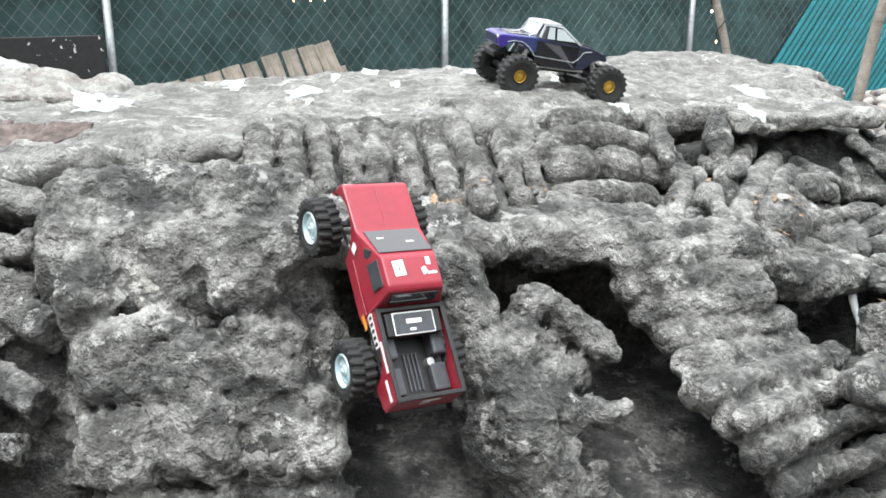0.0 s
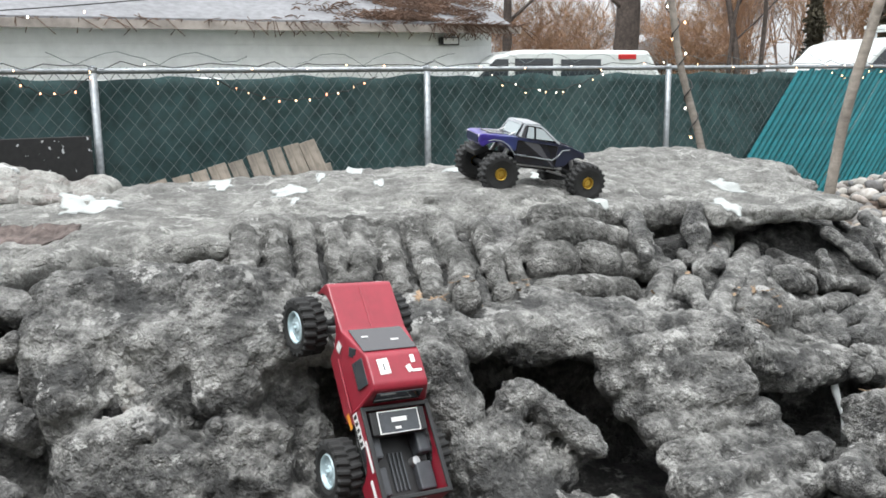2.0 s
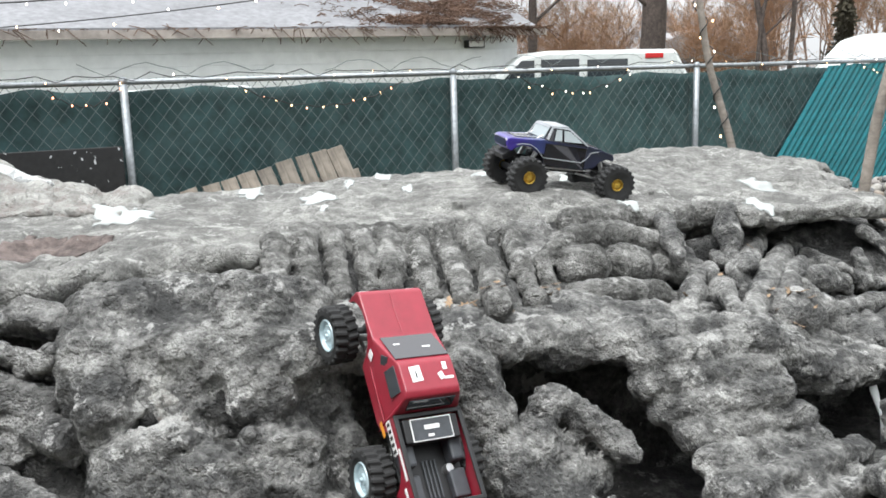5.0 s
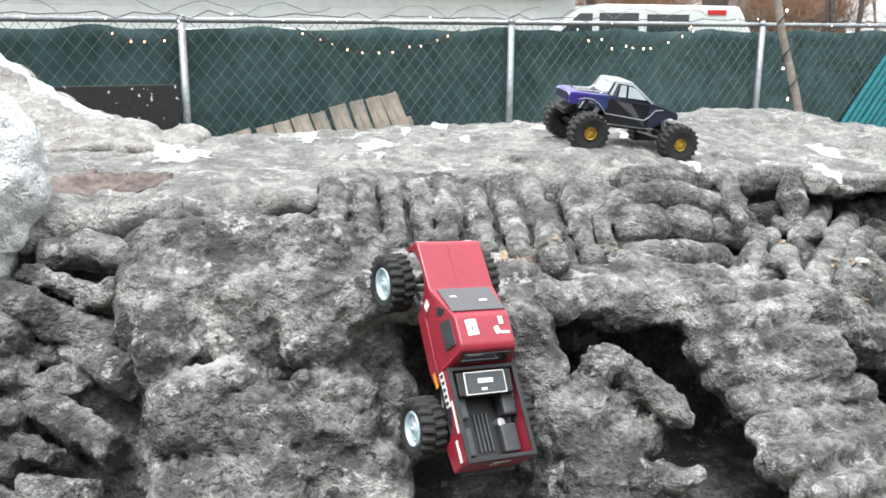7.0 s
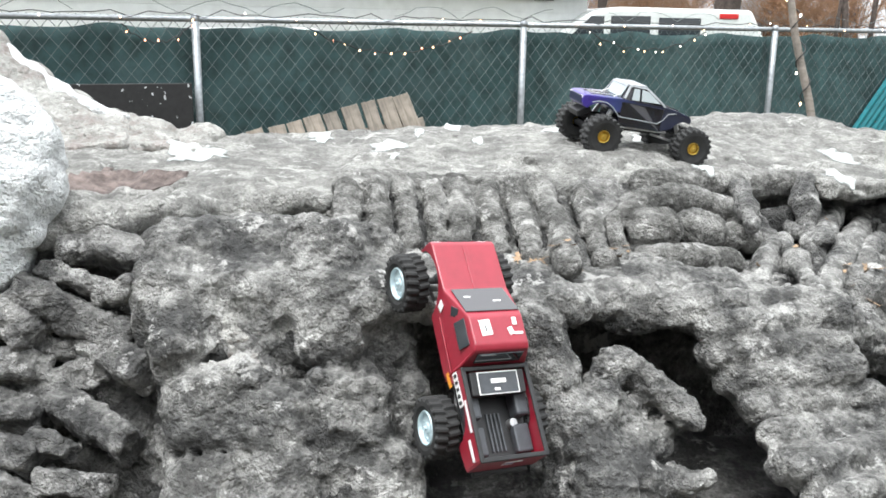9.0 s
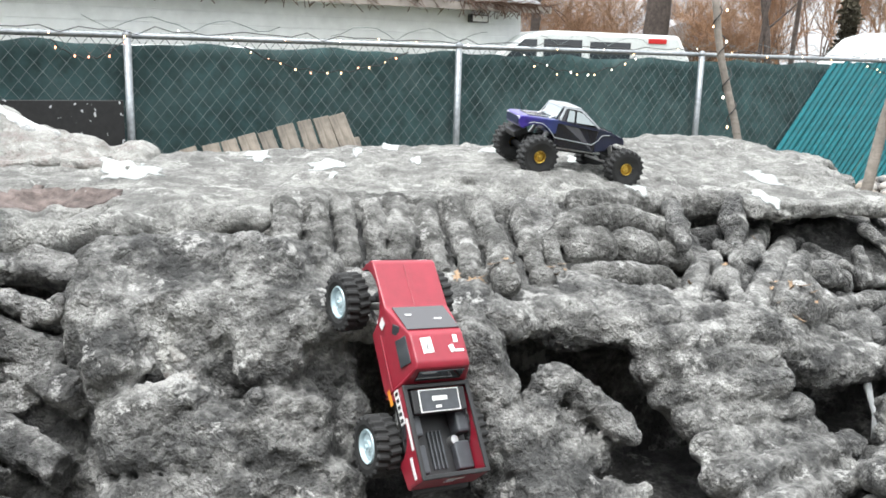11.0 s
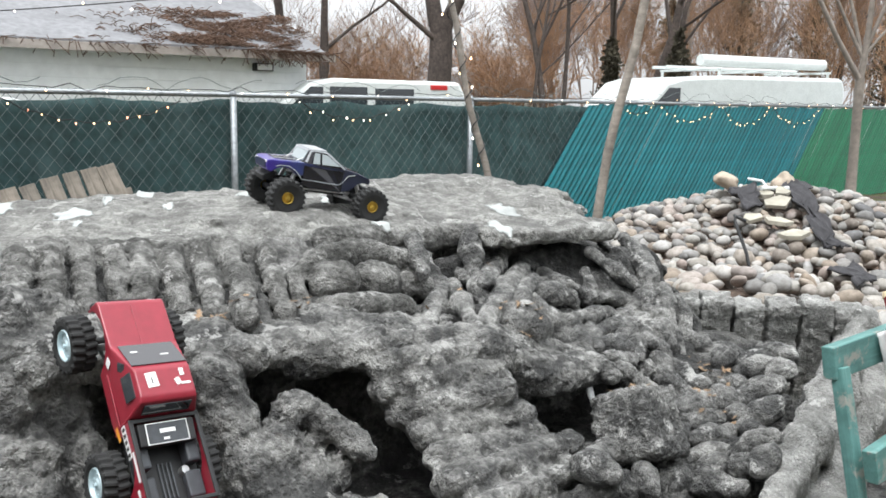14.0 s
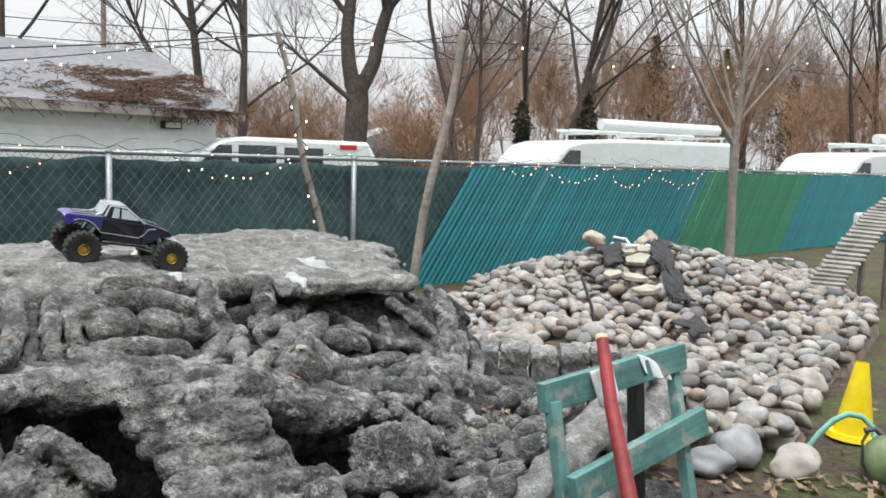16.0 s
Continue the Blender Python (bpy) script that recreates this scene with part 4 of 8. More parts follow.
c.slab((-0.477, 1.590, 0.286), (0.083, 0.060, 0.075), (-33, 0, 3), 0.052, 0.026)
c.slab((-0.299, 1.620, 0.278), (0.104, 0.060, 0.076), (-33, 0, 3), 0.052, 0.026)
c.slab((-0.336, 1.956, 0.687), (0.040, 0.060, 0.107), (-33, 0, -20), 0.052, 0.026)
c.slab((-0.263, 1.852, 0.531), (0.033, 0.060, 0.097), (-33, 0, -20), 0.052, 0.026)
c.egg((-0.602, 1.763, 0.624), (0.055, 0.060, 0.036), (-35, 0, 3), 0.012)
c.egg((-0.623, 1.820, 0.695), (0.054, 0.036, 0.044), (-35, 0, 3), 0.012)
c.egg((-0.558, 1.845, 0.742), (0.042, 0.036, 0.037), (-35, 0, 3), 0.012)
c.egg((-0.773, 1.919, 0.831), (0.077, 0.048, 0.051), (-35, 0, 3), 0.012)
c.egg((-0.339, 1.811, 0.612), (0.042, 0.048, 0.054), (-35, 0, 3), 0.012)
c.egg((-0.431, 1.744, 0.636), (0.026, 0.036, 0.031), (-35, 0, 3), 0.012)
c.egg((-0.536, 1.641, 0.480), (0.046, 0.036, 0.025), (-35, 0, 3), 0.012)
c.egg((-0.410, 1.861, 0.743), (0.050, 0.036, 0.062), (-35, 0, 3), 0.012)
c.rod((-0.831, 1.892, 0.783), (-0.633, 1.972, 0.764), 0.030, 0.031, 0.02)
c.rod((-0.633, 1.972, 0.764), (-0.403, 1.963, 0.781), 0.031, 0.031, 0.02)
c.rod((-0.761, 1.786, 0.633), (-0.570, 1.823, 0.617), 0.029, 0.035, 0.02)
c.rod((-0.570, 1.823, 0.617), (-0.375, 1.875, 0.618), 0.035, 0.030, 0.02)
c.rod((-0.735, 1.693, 0.477), (-0.533, 1.717, 0.476), 0.029, 0.029, 0.02)
c.rod((-0.533, 1.717, 0.476), (-0.347, 1.777, 0.473), 0.029, 0.029, 0.02)
c.rod((-0.630, 1.766, 0.584), (-0.596, 1.653, 0.418), 0.027, 0.026, 0.02)
c.rod((-0.459, 1.763, 0.607), (-0.418, 1.650, 0.430), 0.026, 0.025, 0.02)
c.rod((-0.869, 2.067, 0.845), (-0.795, 1.872, 0.723), 0.054, 0.050, 0.04)
c.rod((-0.795, 1.872, 0.723), (-0.730, 1.764, 0.580), 0.050, 0.049, 0.04)
c.rod((-0.730, 1.764, 0.580), (-0.699, 1.670, 0.416), 0.049, 0.047, 0.04)
c.rod((-0.403, 1.965, 0.764), (-0.332, 1.929, 0.599), 0.058, 0.058, 0.05)
c.rod((-0.332, 1.929, 0.599), (-0.280, 1.836, 0.461), 0.058, 0.062, 0.05)
c.rough(((5, 0.014, 0), (11, 0.014, 0), (22, 0.010, 0), (44, 0.008, 0), (78, 0.0045, 0)))
sculpt("left_face", c, M_ROCK, mound, "tiered concrete rock face with pale crust")

# dark slabs behind the tiers: band stain and joint shade as colour
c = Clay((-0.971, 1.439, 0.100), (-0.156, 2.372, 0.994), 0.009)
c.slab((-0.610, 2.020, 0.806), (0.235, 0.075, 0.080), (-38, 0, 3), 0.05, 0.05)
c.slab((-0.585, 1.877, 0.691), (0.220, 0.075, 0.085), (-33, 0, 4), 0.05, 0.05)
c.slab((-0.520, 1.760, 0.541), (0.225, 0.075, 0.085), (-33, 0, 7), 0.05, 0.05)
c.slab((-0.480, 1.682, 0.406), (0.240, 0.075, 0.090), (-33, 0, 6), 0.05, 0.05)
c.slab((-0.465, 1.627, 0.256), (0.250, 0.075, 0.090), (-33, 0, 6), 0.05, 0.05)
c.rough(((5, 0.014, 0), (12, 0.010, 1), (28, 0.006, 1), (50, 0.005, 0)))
sculpt("left_bed", c, M_DARK, mound, "black bands between tiers, coloured for stain and shade alike")

c = Clay((-0.701, 1.639, 0.529), (-0.489, 1.834, 0.719), 0.006)
c.egg((-0.594, 1.746, 0.631), (0.048, 0.045, 0.034), (-33, 0, 3), 0.02)
c.egg((-0.564, 1.714, 0.604), (0.026, 0.035, 0.026), (-33, 0, 3), 0.02)
c.egg((-0.631, 1.717, 0.618), (0.024, 0.030, 0.019), (-33, 0, 3), 0.02)
c.rough(((9, 0.006, 0), (28, 0.006, 1), (60, 0.005, 0)))
sculpt("pale_lump", c, M_PALE, mound, "pale crusted lump on a concrete face")

c = Clay((-0.725, 1.704, 0.598), (-0.517, 1.905, 0.812), 0.005)
c.egg((-0.655, 1.827, 0.731), (0.025, 0.030, 0.027), (-33, 0, 3), 0.02)
c.egg((-0.612, 1.806, 0.701), (0.030, 0.030, 0.020), (-33, 0, 3), 0.02)
c.egg((-0.624, 1.779, 0.677), (0.020, 0.025, 0.017), (-33, 0, 3), 0.02)
c.egg((-0.591, 1.774, 0.668), (0.027, 0.030, 0.017), (-33, 0, 3), 0.02)
c.egg((-0.582, 1.813, 0.713), (0.017, 0.025, 0.017), (-33, 0, 3), 0.02)
c.egg((-0.653, 1.795, 0.703), (0.015, 0.020, 0.015), (-33, 0, 3), 0.02)
c.egg((-0.647, 1.845, 0.752), (0.018, 0.020, 0.013), (-33, 0, 3), 0.02)
c.rough(((14, 0.006, 0), (40, 0.007, 1), (80, 0.005, 0)))
sculpt("pale_crust", c, M_PALE, mound, "crumbling pale crust on a concrete face")

def broken_lump(c, half, turn):
    """One wedge of the broken bank: weathered, its edges rounded off."""
    h = (half[0] * 1.5, half[1] * 1.3, half[2] * 1.25)
    m = float(np.linalg.norm(h)) + 0.04
    k = Clay(np.array(c) - m, np.array(c) + m, 0.0062)
    k.slab(c, h, turn, h[2] * 0.55, 0.03)
    k.rough(((6, 0.012, 0), (14, 0.005, 1), (26, 0.003, 1), (44, 0.0055, 0), (78, 0.0045, 0)))
    return sculpt("broken_lump", k, M_GULLY, mound, "broken concrete lump")


broken_lump((-1.003, 1.922, 0.863), (0.053, 0.024, 0.020), (-55.0, 4.2, 25.8))
broken_lump((-0.946, 1.938, 0.853), (0.052, 0.032, 0.027), (-55.0, 16.1, 1.1))
broken_lump((-1.020, 1.872, 0.801), (0.064, 0.021, 0.018), (-38.0, 19.2, 1.3))
broken_lump((-1.058, 1.848, 0.746), (0.075, 0.036, 0.030), (-21.0, 30.1, 12.8))
broken_lump((-0.976, 1.847, 0.711), (0.079, 0.042, 0.035), (-21.0, 14.0, -13.1))
broken_lump((-0.920, 1.809, 0.652), (0.087, 0.041, 0.035), (-46.5, 6.4, -32.8))
broken_lump((-1.021, 1.806, 0.586), (0.073, 0.042, 0.035), (-29.5, -16.1, 14.4))
broken_lump((-0.931, 1.719, 0.526), (0.087, 0.042, 0.035), (-55.0, 11.6, -27.3))
broken_lump((-1.111, 1.770, 0.623), (0.044, 0.037, 0.031), (-38.0, 25.1, 37.7))
broken_lump((-1.128, 1.796, 0.725), (0.043, 0.037, 0.031), (-21.0, 34.7, -17.7))
broken_lump((-1.005, 1.668, 0.496), (0.043, 0.028, 0.024), (-46.5, 8.3, -14.0))
broken_lump((-0.942, 1.629, 0.430), (0.057, 0.038, 0.032), (-29.5, 5.2, 1.0))
broken_lump((-1.102, 1.718, 0.549), (0.044, 0.034, 0.029), (-55.0, 10.6, 0.0))
broken_lump((-1.069, 1.647, 0.482), (0.036, 0.032, 0.027), (-38.0, 11.0, -14.0))
broken_lump((-0.924, 1.861, 0.779), (0.040, 0.025, 0.021), (-21.0, -23.7, -9.5))
broken_lump((-1.125, 1.840, 0.792), (0.046, 0.022, 0.018), (-46.5, 15.0, 3.1))
broken_lump((-1.050, 1.609, 0.408), (0.046, 0.037, 0.032), (-29.5, 10.5, -7.1))
broken_lump((-1.034, 1.828, 0.645), (0.040, 0.023, 0.020), (-38.0, 9.2, 6.6))

# black backing: the crevices' shade and stain are put into its colour
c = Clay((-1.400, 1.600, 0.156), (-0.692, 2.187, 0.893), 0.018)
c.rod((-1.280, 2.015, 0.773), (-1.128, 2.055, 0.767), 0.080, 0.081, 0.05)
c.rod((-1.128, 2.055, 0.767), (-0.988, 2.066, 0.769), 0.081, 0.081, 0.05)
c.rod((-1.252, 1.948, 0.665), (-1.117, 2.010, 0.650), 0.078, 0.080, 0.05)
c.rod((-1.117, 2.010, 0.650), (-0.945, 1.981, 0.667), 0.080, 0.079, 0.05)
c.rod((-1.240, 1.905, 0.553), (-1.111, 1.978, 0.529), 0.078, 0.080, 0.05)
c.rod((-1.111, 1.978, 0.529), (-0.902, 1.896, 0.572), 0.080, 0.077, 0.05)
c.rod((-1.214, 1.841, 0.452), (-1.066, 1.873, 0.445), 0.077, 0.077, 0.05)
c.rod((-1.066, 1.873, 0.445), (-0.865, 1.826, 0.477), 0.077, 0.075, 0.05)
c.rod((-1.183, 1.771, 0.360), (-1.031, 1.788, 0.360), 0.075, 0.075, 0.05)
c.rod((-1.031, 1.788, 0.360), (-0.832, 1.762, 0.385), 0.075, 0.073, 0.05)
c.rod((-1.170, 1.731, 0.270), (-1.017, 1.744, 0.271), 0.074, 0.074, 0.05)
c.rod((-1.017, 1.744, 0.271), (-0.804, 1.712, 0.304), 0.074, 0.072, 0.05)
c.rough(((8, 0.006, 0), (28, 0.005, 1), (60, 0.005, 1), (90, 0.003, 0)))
sculpt("left_crevice", c, M_DARK, mound, "crevices behind broken lumps, shade and stain in their black colour")

c = Clay((-1.266, 1.836, 0.815), (-0.849, 2.204, 1.014), 0.009)
c.rod((-1.124, 1.909, 0.888), (-1.058, 1.942, 0.909), 0.033, 0.031, 0.03)
c.rod((-1.058, 1.942, 0.909), (-0.983, 2.015, 0.920), 0.031, 0.027, 0.03)
c.rod((-0.983, 2.015, 0.920), (-0.913, 2.048, 0.924), 0.027, 0.024, 0.03)
c.rod((-1.187, 1.955, 0.923), (-1.078, 2.041, 0.936), 0.039, 0.038, 0.05)
c.rod((-1.078, 2.041, 0.936), (-0.947, 2.133, 0.931), 0.038, 0.031, 0.05)
c.rough(((2.5, 0.014, 0), (7, 0.010, 1), (17, 0.008, 1), (36, 0.010, 0)))
sculpt("left_rim", c, M_TOP, mound, "pale concrete rim above broken lumps")

c = Clay((-1.566, 1.682, 0.578), (-1.027, 2.128, 1.304), 0.009)
c.rod((-1.256, 1.938, 1.178), (-1.184, 1.932, 1.078), 0.086, 0.105, 0.08)
c.rod((-1.184, 1.932, 1.078), (-1.166, 1.910, 1.005), 0.105, 0.099, 0.08)
c.rod((-1.166, 1.910, 1.005), (-1.223, 1.873, 0.893), 0.099, 0.093, 0.08)
c.rod((-1.223, 1.873, 0.893), (-1.260, 1.843, 0.768), 0.093, 0.099, 0.08)
c.rod((-1.342, 1.940, 1.034), (-1.365, 1.883, 0.779), 0.148, 0.161, 0.06)
c.rough(((5, 0.02, 0), (16, 0.01, 1), (45, 0.006, 0)))
sculpt("white_boulder", c, M_WHITE, mound, "large whitish concrete boulder")

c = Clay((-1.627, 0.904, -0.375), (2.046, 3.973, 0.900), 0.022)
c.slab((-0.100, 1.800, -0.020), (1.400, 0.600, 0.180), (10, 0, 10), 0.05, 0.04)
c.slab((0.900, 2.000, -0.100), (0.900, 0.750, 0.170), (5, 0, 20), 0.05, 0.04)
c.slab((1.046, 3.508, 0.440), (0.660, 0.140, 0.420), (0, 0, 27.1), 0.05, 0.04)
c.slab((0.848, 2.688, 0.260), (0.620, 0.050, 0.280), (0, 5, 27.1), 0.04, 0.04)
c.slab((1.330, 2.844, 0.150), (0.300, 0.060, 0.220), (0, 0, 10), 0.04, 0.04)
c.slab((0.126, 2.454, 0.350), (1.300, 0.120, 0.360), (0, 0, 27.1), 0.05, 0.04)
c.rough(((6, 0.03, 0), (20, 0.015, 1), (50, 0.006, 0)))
sculpt("gully", c, M_GULLY, mound, "darker concrete gully floor")

# dark floor: its stain and the shade between stones, both as colour
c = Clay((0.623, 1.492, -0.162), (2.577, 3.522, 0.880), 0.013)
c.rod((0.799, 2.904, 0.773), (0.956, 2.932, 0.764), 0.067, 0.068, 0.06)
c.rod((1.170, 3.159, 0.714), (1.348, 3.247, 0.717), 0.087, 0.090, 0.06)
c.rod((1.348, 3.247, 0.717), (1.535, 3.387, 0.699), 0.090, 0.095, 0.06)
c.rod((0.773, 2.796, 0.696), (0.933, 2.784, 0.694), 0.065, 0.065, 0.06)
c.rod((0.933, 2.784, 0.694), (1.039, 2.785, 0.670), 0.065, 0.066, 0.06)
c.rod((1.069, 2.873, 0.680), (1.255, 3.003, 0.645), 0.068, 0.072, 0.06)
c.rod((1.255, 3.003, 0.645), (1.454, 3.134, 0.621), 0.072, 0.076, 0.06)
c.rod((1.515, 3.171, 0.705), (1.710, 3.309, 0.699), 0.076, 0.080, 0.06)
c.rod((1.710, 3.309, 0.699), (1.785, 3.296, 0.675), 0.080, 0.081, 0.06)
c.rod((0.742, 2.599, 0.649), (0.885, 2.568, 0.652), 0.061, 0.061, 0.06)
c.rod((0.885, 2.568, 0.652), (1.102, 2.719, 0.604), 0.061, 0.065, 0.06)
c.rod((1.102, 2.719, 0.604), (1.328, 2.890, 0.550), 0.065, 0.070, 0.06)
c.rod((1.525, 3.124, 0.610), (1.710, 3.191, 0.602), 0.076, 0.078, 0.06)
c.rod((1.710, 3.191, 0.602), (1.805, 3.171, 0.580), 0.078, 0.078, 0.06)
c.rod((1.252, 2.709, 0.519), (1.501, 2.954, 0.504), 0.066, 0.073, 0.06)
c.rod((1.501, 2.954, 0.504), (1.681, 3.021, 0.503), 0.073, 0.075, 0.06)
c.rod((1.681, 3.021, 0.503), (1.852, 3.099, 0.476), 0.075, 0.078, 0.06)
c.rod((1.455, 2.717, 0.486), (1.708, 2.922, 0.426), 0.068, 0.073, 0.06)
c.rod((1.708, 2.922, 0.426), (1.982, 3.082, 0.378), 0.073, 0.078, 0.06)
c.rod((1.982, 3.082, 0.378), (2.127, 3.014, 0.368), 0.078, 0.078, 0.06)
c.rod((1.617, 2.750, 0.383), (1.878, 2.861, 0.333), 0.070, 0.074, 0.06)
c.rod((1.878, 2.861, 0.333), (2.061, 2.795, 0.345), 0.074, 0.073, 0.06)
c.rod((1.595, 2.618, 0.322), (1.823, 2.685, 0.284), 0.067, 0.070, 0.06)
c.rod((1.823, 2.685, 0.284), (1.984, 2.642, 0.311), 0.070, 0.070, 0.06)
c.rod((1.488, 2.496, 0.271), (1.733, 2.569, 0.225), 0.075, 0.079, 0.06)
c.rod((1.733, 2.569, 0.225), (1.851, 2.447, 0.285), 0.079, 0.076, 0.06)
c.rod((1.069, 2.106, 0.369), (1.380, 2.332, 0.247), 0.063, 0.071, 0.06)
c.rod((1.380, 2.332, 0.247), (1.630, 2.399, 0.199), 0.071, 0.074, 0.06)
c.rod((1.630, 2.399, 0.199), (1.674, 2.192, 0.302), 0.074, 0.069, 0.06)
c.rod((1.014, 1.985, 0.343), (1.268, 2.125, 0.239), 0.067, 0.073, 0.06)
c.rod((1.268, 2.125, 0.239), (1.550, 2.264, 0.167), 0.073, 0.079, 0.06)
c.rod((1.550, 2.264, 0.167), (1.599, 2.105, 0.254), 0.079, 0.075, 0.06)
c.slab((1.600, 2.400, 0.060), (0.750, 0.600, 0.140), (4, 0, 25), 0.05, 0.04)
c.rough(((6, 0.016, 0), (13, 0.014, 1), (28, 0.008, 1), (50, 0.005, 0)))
sculpt("pit_floor", c, M_DARK, mound, "hollow between root-like stones, dark with stain and painted-in shade")

# root-like stones of the broken slope: from, to, girth
root_stone((1.115, 2.992, 0.749), (0.804, 2.366, 0.704), 0.038)
root_stone((1.088, 2.785, 0.743), (0.938, 2.508, 0.689), 0.029)
root_stone((1.136, 3.343, 0.766), (0.897, 2.703, 0.770), 0.036)
root_stone((0.890, 2.884, 0.904), (0.883, 2.801, 0.791), 0.029)
root_stone((0.885, 3.220, 0.772), (0.846, 2.795, 0.770), 0.027)
root_stone((0.785, 2.703, 0.756), (0.774, 2.344, 0.708), 0.027)
root_stone((0.732, 2.634, 0.754), (0.648, 2.421, 0.699), 0.030)
root_stone((0.875, 2.727, 0.772), (0.882, 2.661, 0.722), 0.025)
root_stone((0.944, 2.489, 0.662), (1.034, 2.565, 0.635), 0.061)
root_stone((1.068, 2.661, 0.694), (1.149, 2.632, 0.570), 0.032)
root_stone((1.109, 2.784, 0.717), (1.242, 2.834, 0.682), 0.032)
root_stone((1.238, 3.037, 0.722), (1.276, 2.870, 0.659), 0.027)
root_stone((1.278, 2.874, 0.710), (1.439, 3.012, 0.593), 0.018)
root_stone((1.395, 3.028, 0.717), (1.416, 2.976, 0.615), 0.018)
root_stone((1.456, 3.111, 0.788), (1.641, 3.087, 0.652), 0.022)
root_stone((1.569, 3.278, 0.792), (1.699, 3.163, 0.708), 0.022)
root_stone((1.657, 3.255, 0.807), (1.696, 3.134, 0.686), 0.024)
root_stone((1.410, 2.960, 0.645), (1.633, 3.062, 0.594), 0.022)
root_stone((1.227, 2.739, 0.621), (1.433, 2.894, 0.597), 0.023)
root_stone((1.263, 2.671, 0.575), (1.563, 2.920, 0.565), 0.022)
root_stone((1.203, 2.686, 0.580), (1.236, 2.596, 0.539), 0.027)
root_stone((1.642, 3.084, 0.566), (1.530, 2.721, 0.532), 0.024)
root_stone((1.316, 2.688, 0.528), (1.496, 2.740, 0.531), 0.022)
root_stone((1.700, 3.120, 0.671), (1.690, 2.986, 0.585), 0.023)
root_stone((0.667, 2.789, 0.891), (0.667, 2.623, 0.830), 0.027)
root_stone((1.183, 2.711, 0.630), (1.257, 2.727, 0.573), 0.025)
root_stone((1.429, 2.841, 0.557), (1.516, 2.850, 0.520), 0.020)
root_stone((1.656, 2.949, 0.555), (1.655, 2.811, 0.506), 0.022)
root_stone((1.237, 2.714, 0.590), (1.230, 2.607, 0.565), 0.023)
root_stone((1.306, 2.743, 0.577), (1.279, 2.604, 0.556), 0.022)
root_stone((1.728, 3.326, 0.779), (1.685, 3.128, 0.706), 0.026)
root_stone((1.721, 3.170, 0.721), (1.675, 3.051, 0.653), 0.031)
root_stone((1.422, 2.836, 0.557), (1.572, 2.993, 0.582), 0.026)
root_stone((1.593, 3.007, 0.596), (1.689, 3.029, 0.635), 0.026)
root_stone((1.640, 2.954, 0.581), (1.687, 2.920, 0.547), 0.026)
root_stone((1.549, 2.875, 0.546), (1.617, 2.830, 0.516), 0.029)
root_stone((1.386, 2.684, 0.545), (1.540, 2.876, 0.546), 0.025)
root_stone((1.295, 2.630, 0.556), (1.373, 2.613, 0.542), 0.026)
root_stone((1.482, 2.751, 0.535), (1.441, 2.623, 0.511), 0.022)
root_stone((1.740, 3.050, 0.642), (1.716, 2.947, 0.557), 0.026)
root_stone((1.691, 2.907, 0.532), (1.716, 2.861, 0.454), 0.024)
root_stone((1.785, 2.936, 0.480), (1.901, 2.918, 0.411), 0.029)
root_stone((1.561, 2.749, 0.502), (1.594, 2.718, 0.458), 0.023)
root_stone((1.787, 3.017, 0.593), (1.783, 2.956, 0.516), 0.023)
root_stone((1.632, 2.708, 0.426), (1.661, 2.673, 0.397), 0.029)
root_stone((1.546, 2.674, 0.466), (1.573, 2.626, 0.421), 0.026)
root_stone((1.898, 2.912, 0.408), (1.979, 2.887, 0.401), 0.038)
root_stone((1.990, 2.827, 0.402), (2.054, 2.798, 0.424), 0.031)
root_stone((1.932, 2.758, 0.391), (2.029, 2.716, 0.417), 0.028)
root_stone((1.774, 2.712, 0.383), (1.854, 2.665, 0.376), 0.027)
root_stone((1.868, 2.583, 0.356), (1.937, 2.579, 0.383), 0.035)
root_stone((1.783, 2.421, 0.310), (1.844, 2.426, 0.355), 0.037)
root_stone((1.573, 2.487, 0.354), (1.653, 2.529, 0.346), 0.039)
root_stone((1.730, 2.583, 0.357), (1.778, 2.567, 0.339), 0.032)
root_stone((1.814, 2.661, 0.375), (1.876, 2.634, 0.372), 0.025)
root_stone((1.421, 2.343, 0.313), (1.486, 2.379, 0.317), 0.027)
root_stone((1.501, 2.359, 0.300), (1.695, 2.438, 0.279), 0.024)
root_stone((1.497, 2.292, 0.270), (1.628, 2.300, 0.280), 0.024)
root_stone((1.346, 2.197, 0.286), (1.436, 2.286, 0.274), 0.033)
root_stone((1.604, 2.181, 0.319), (1.646, 2.128, 0.375), 0.026)
root_stone((1.475, 2.173, 0.249), (1.535, 2.216, 0.266), 0.030)
root_stone((1.315, 2.106, 0.272), (1.409, 2.202, 0.260), 0.029)
root_stone((1.520, 2.109, 0.292), (1.535, 2.020, 0.350), 0.025)
root_stone((1.029, 1.992, 0.427), (1.200, 2.216, 0.333), 0.024)
root_stone((0.960, 1.875, 0.438), (0.992, 1.813, 0.451), 0.031)
root_stone((1.197, 2.039, 0.336), (1.198, 2.006, 0.317), 0.025)
root_stone((1.276, 2.259, 0.324), (1.285, 2.203, 0.319), 0.022)
root_stone((2.079, 2.836, 0.434), (2.102, 2.744, 0.449), 0.031)
root_stone((1.987, 2.626, 0.403), (2.032, 2.625, 0.423), 0.029)
root_stone((1.564, 2.432, 0.327), (1.678, 2.492, 0.311), 0.027)
root_stone((1.766, 2.526, 0.313), (1.782, 2.480, 0.298), 0.028)
root_stone((1.669, 2.638, 0.385), (1.692, 2.617, 0.375), 0.026)
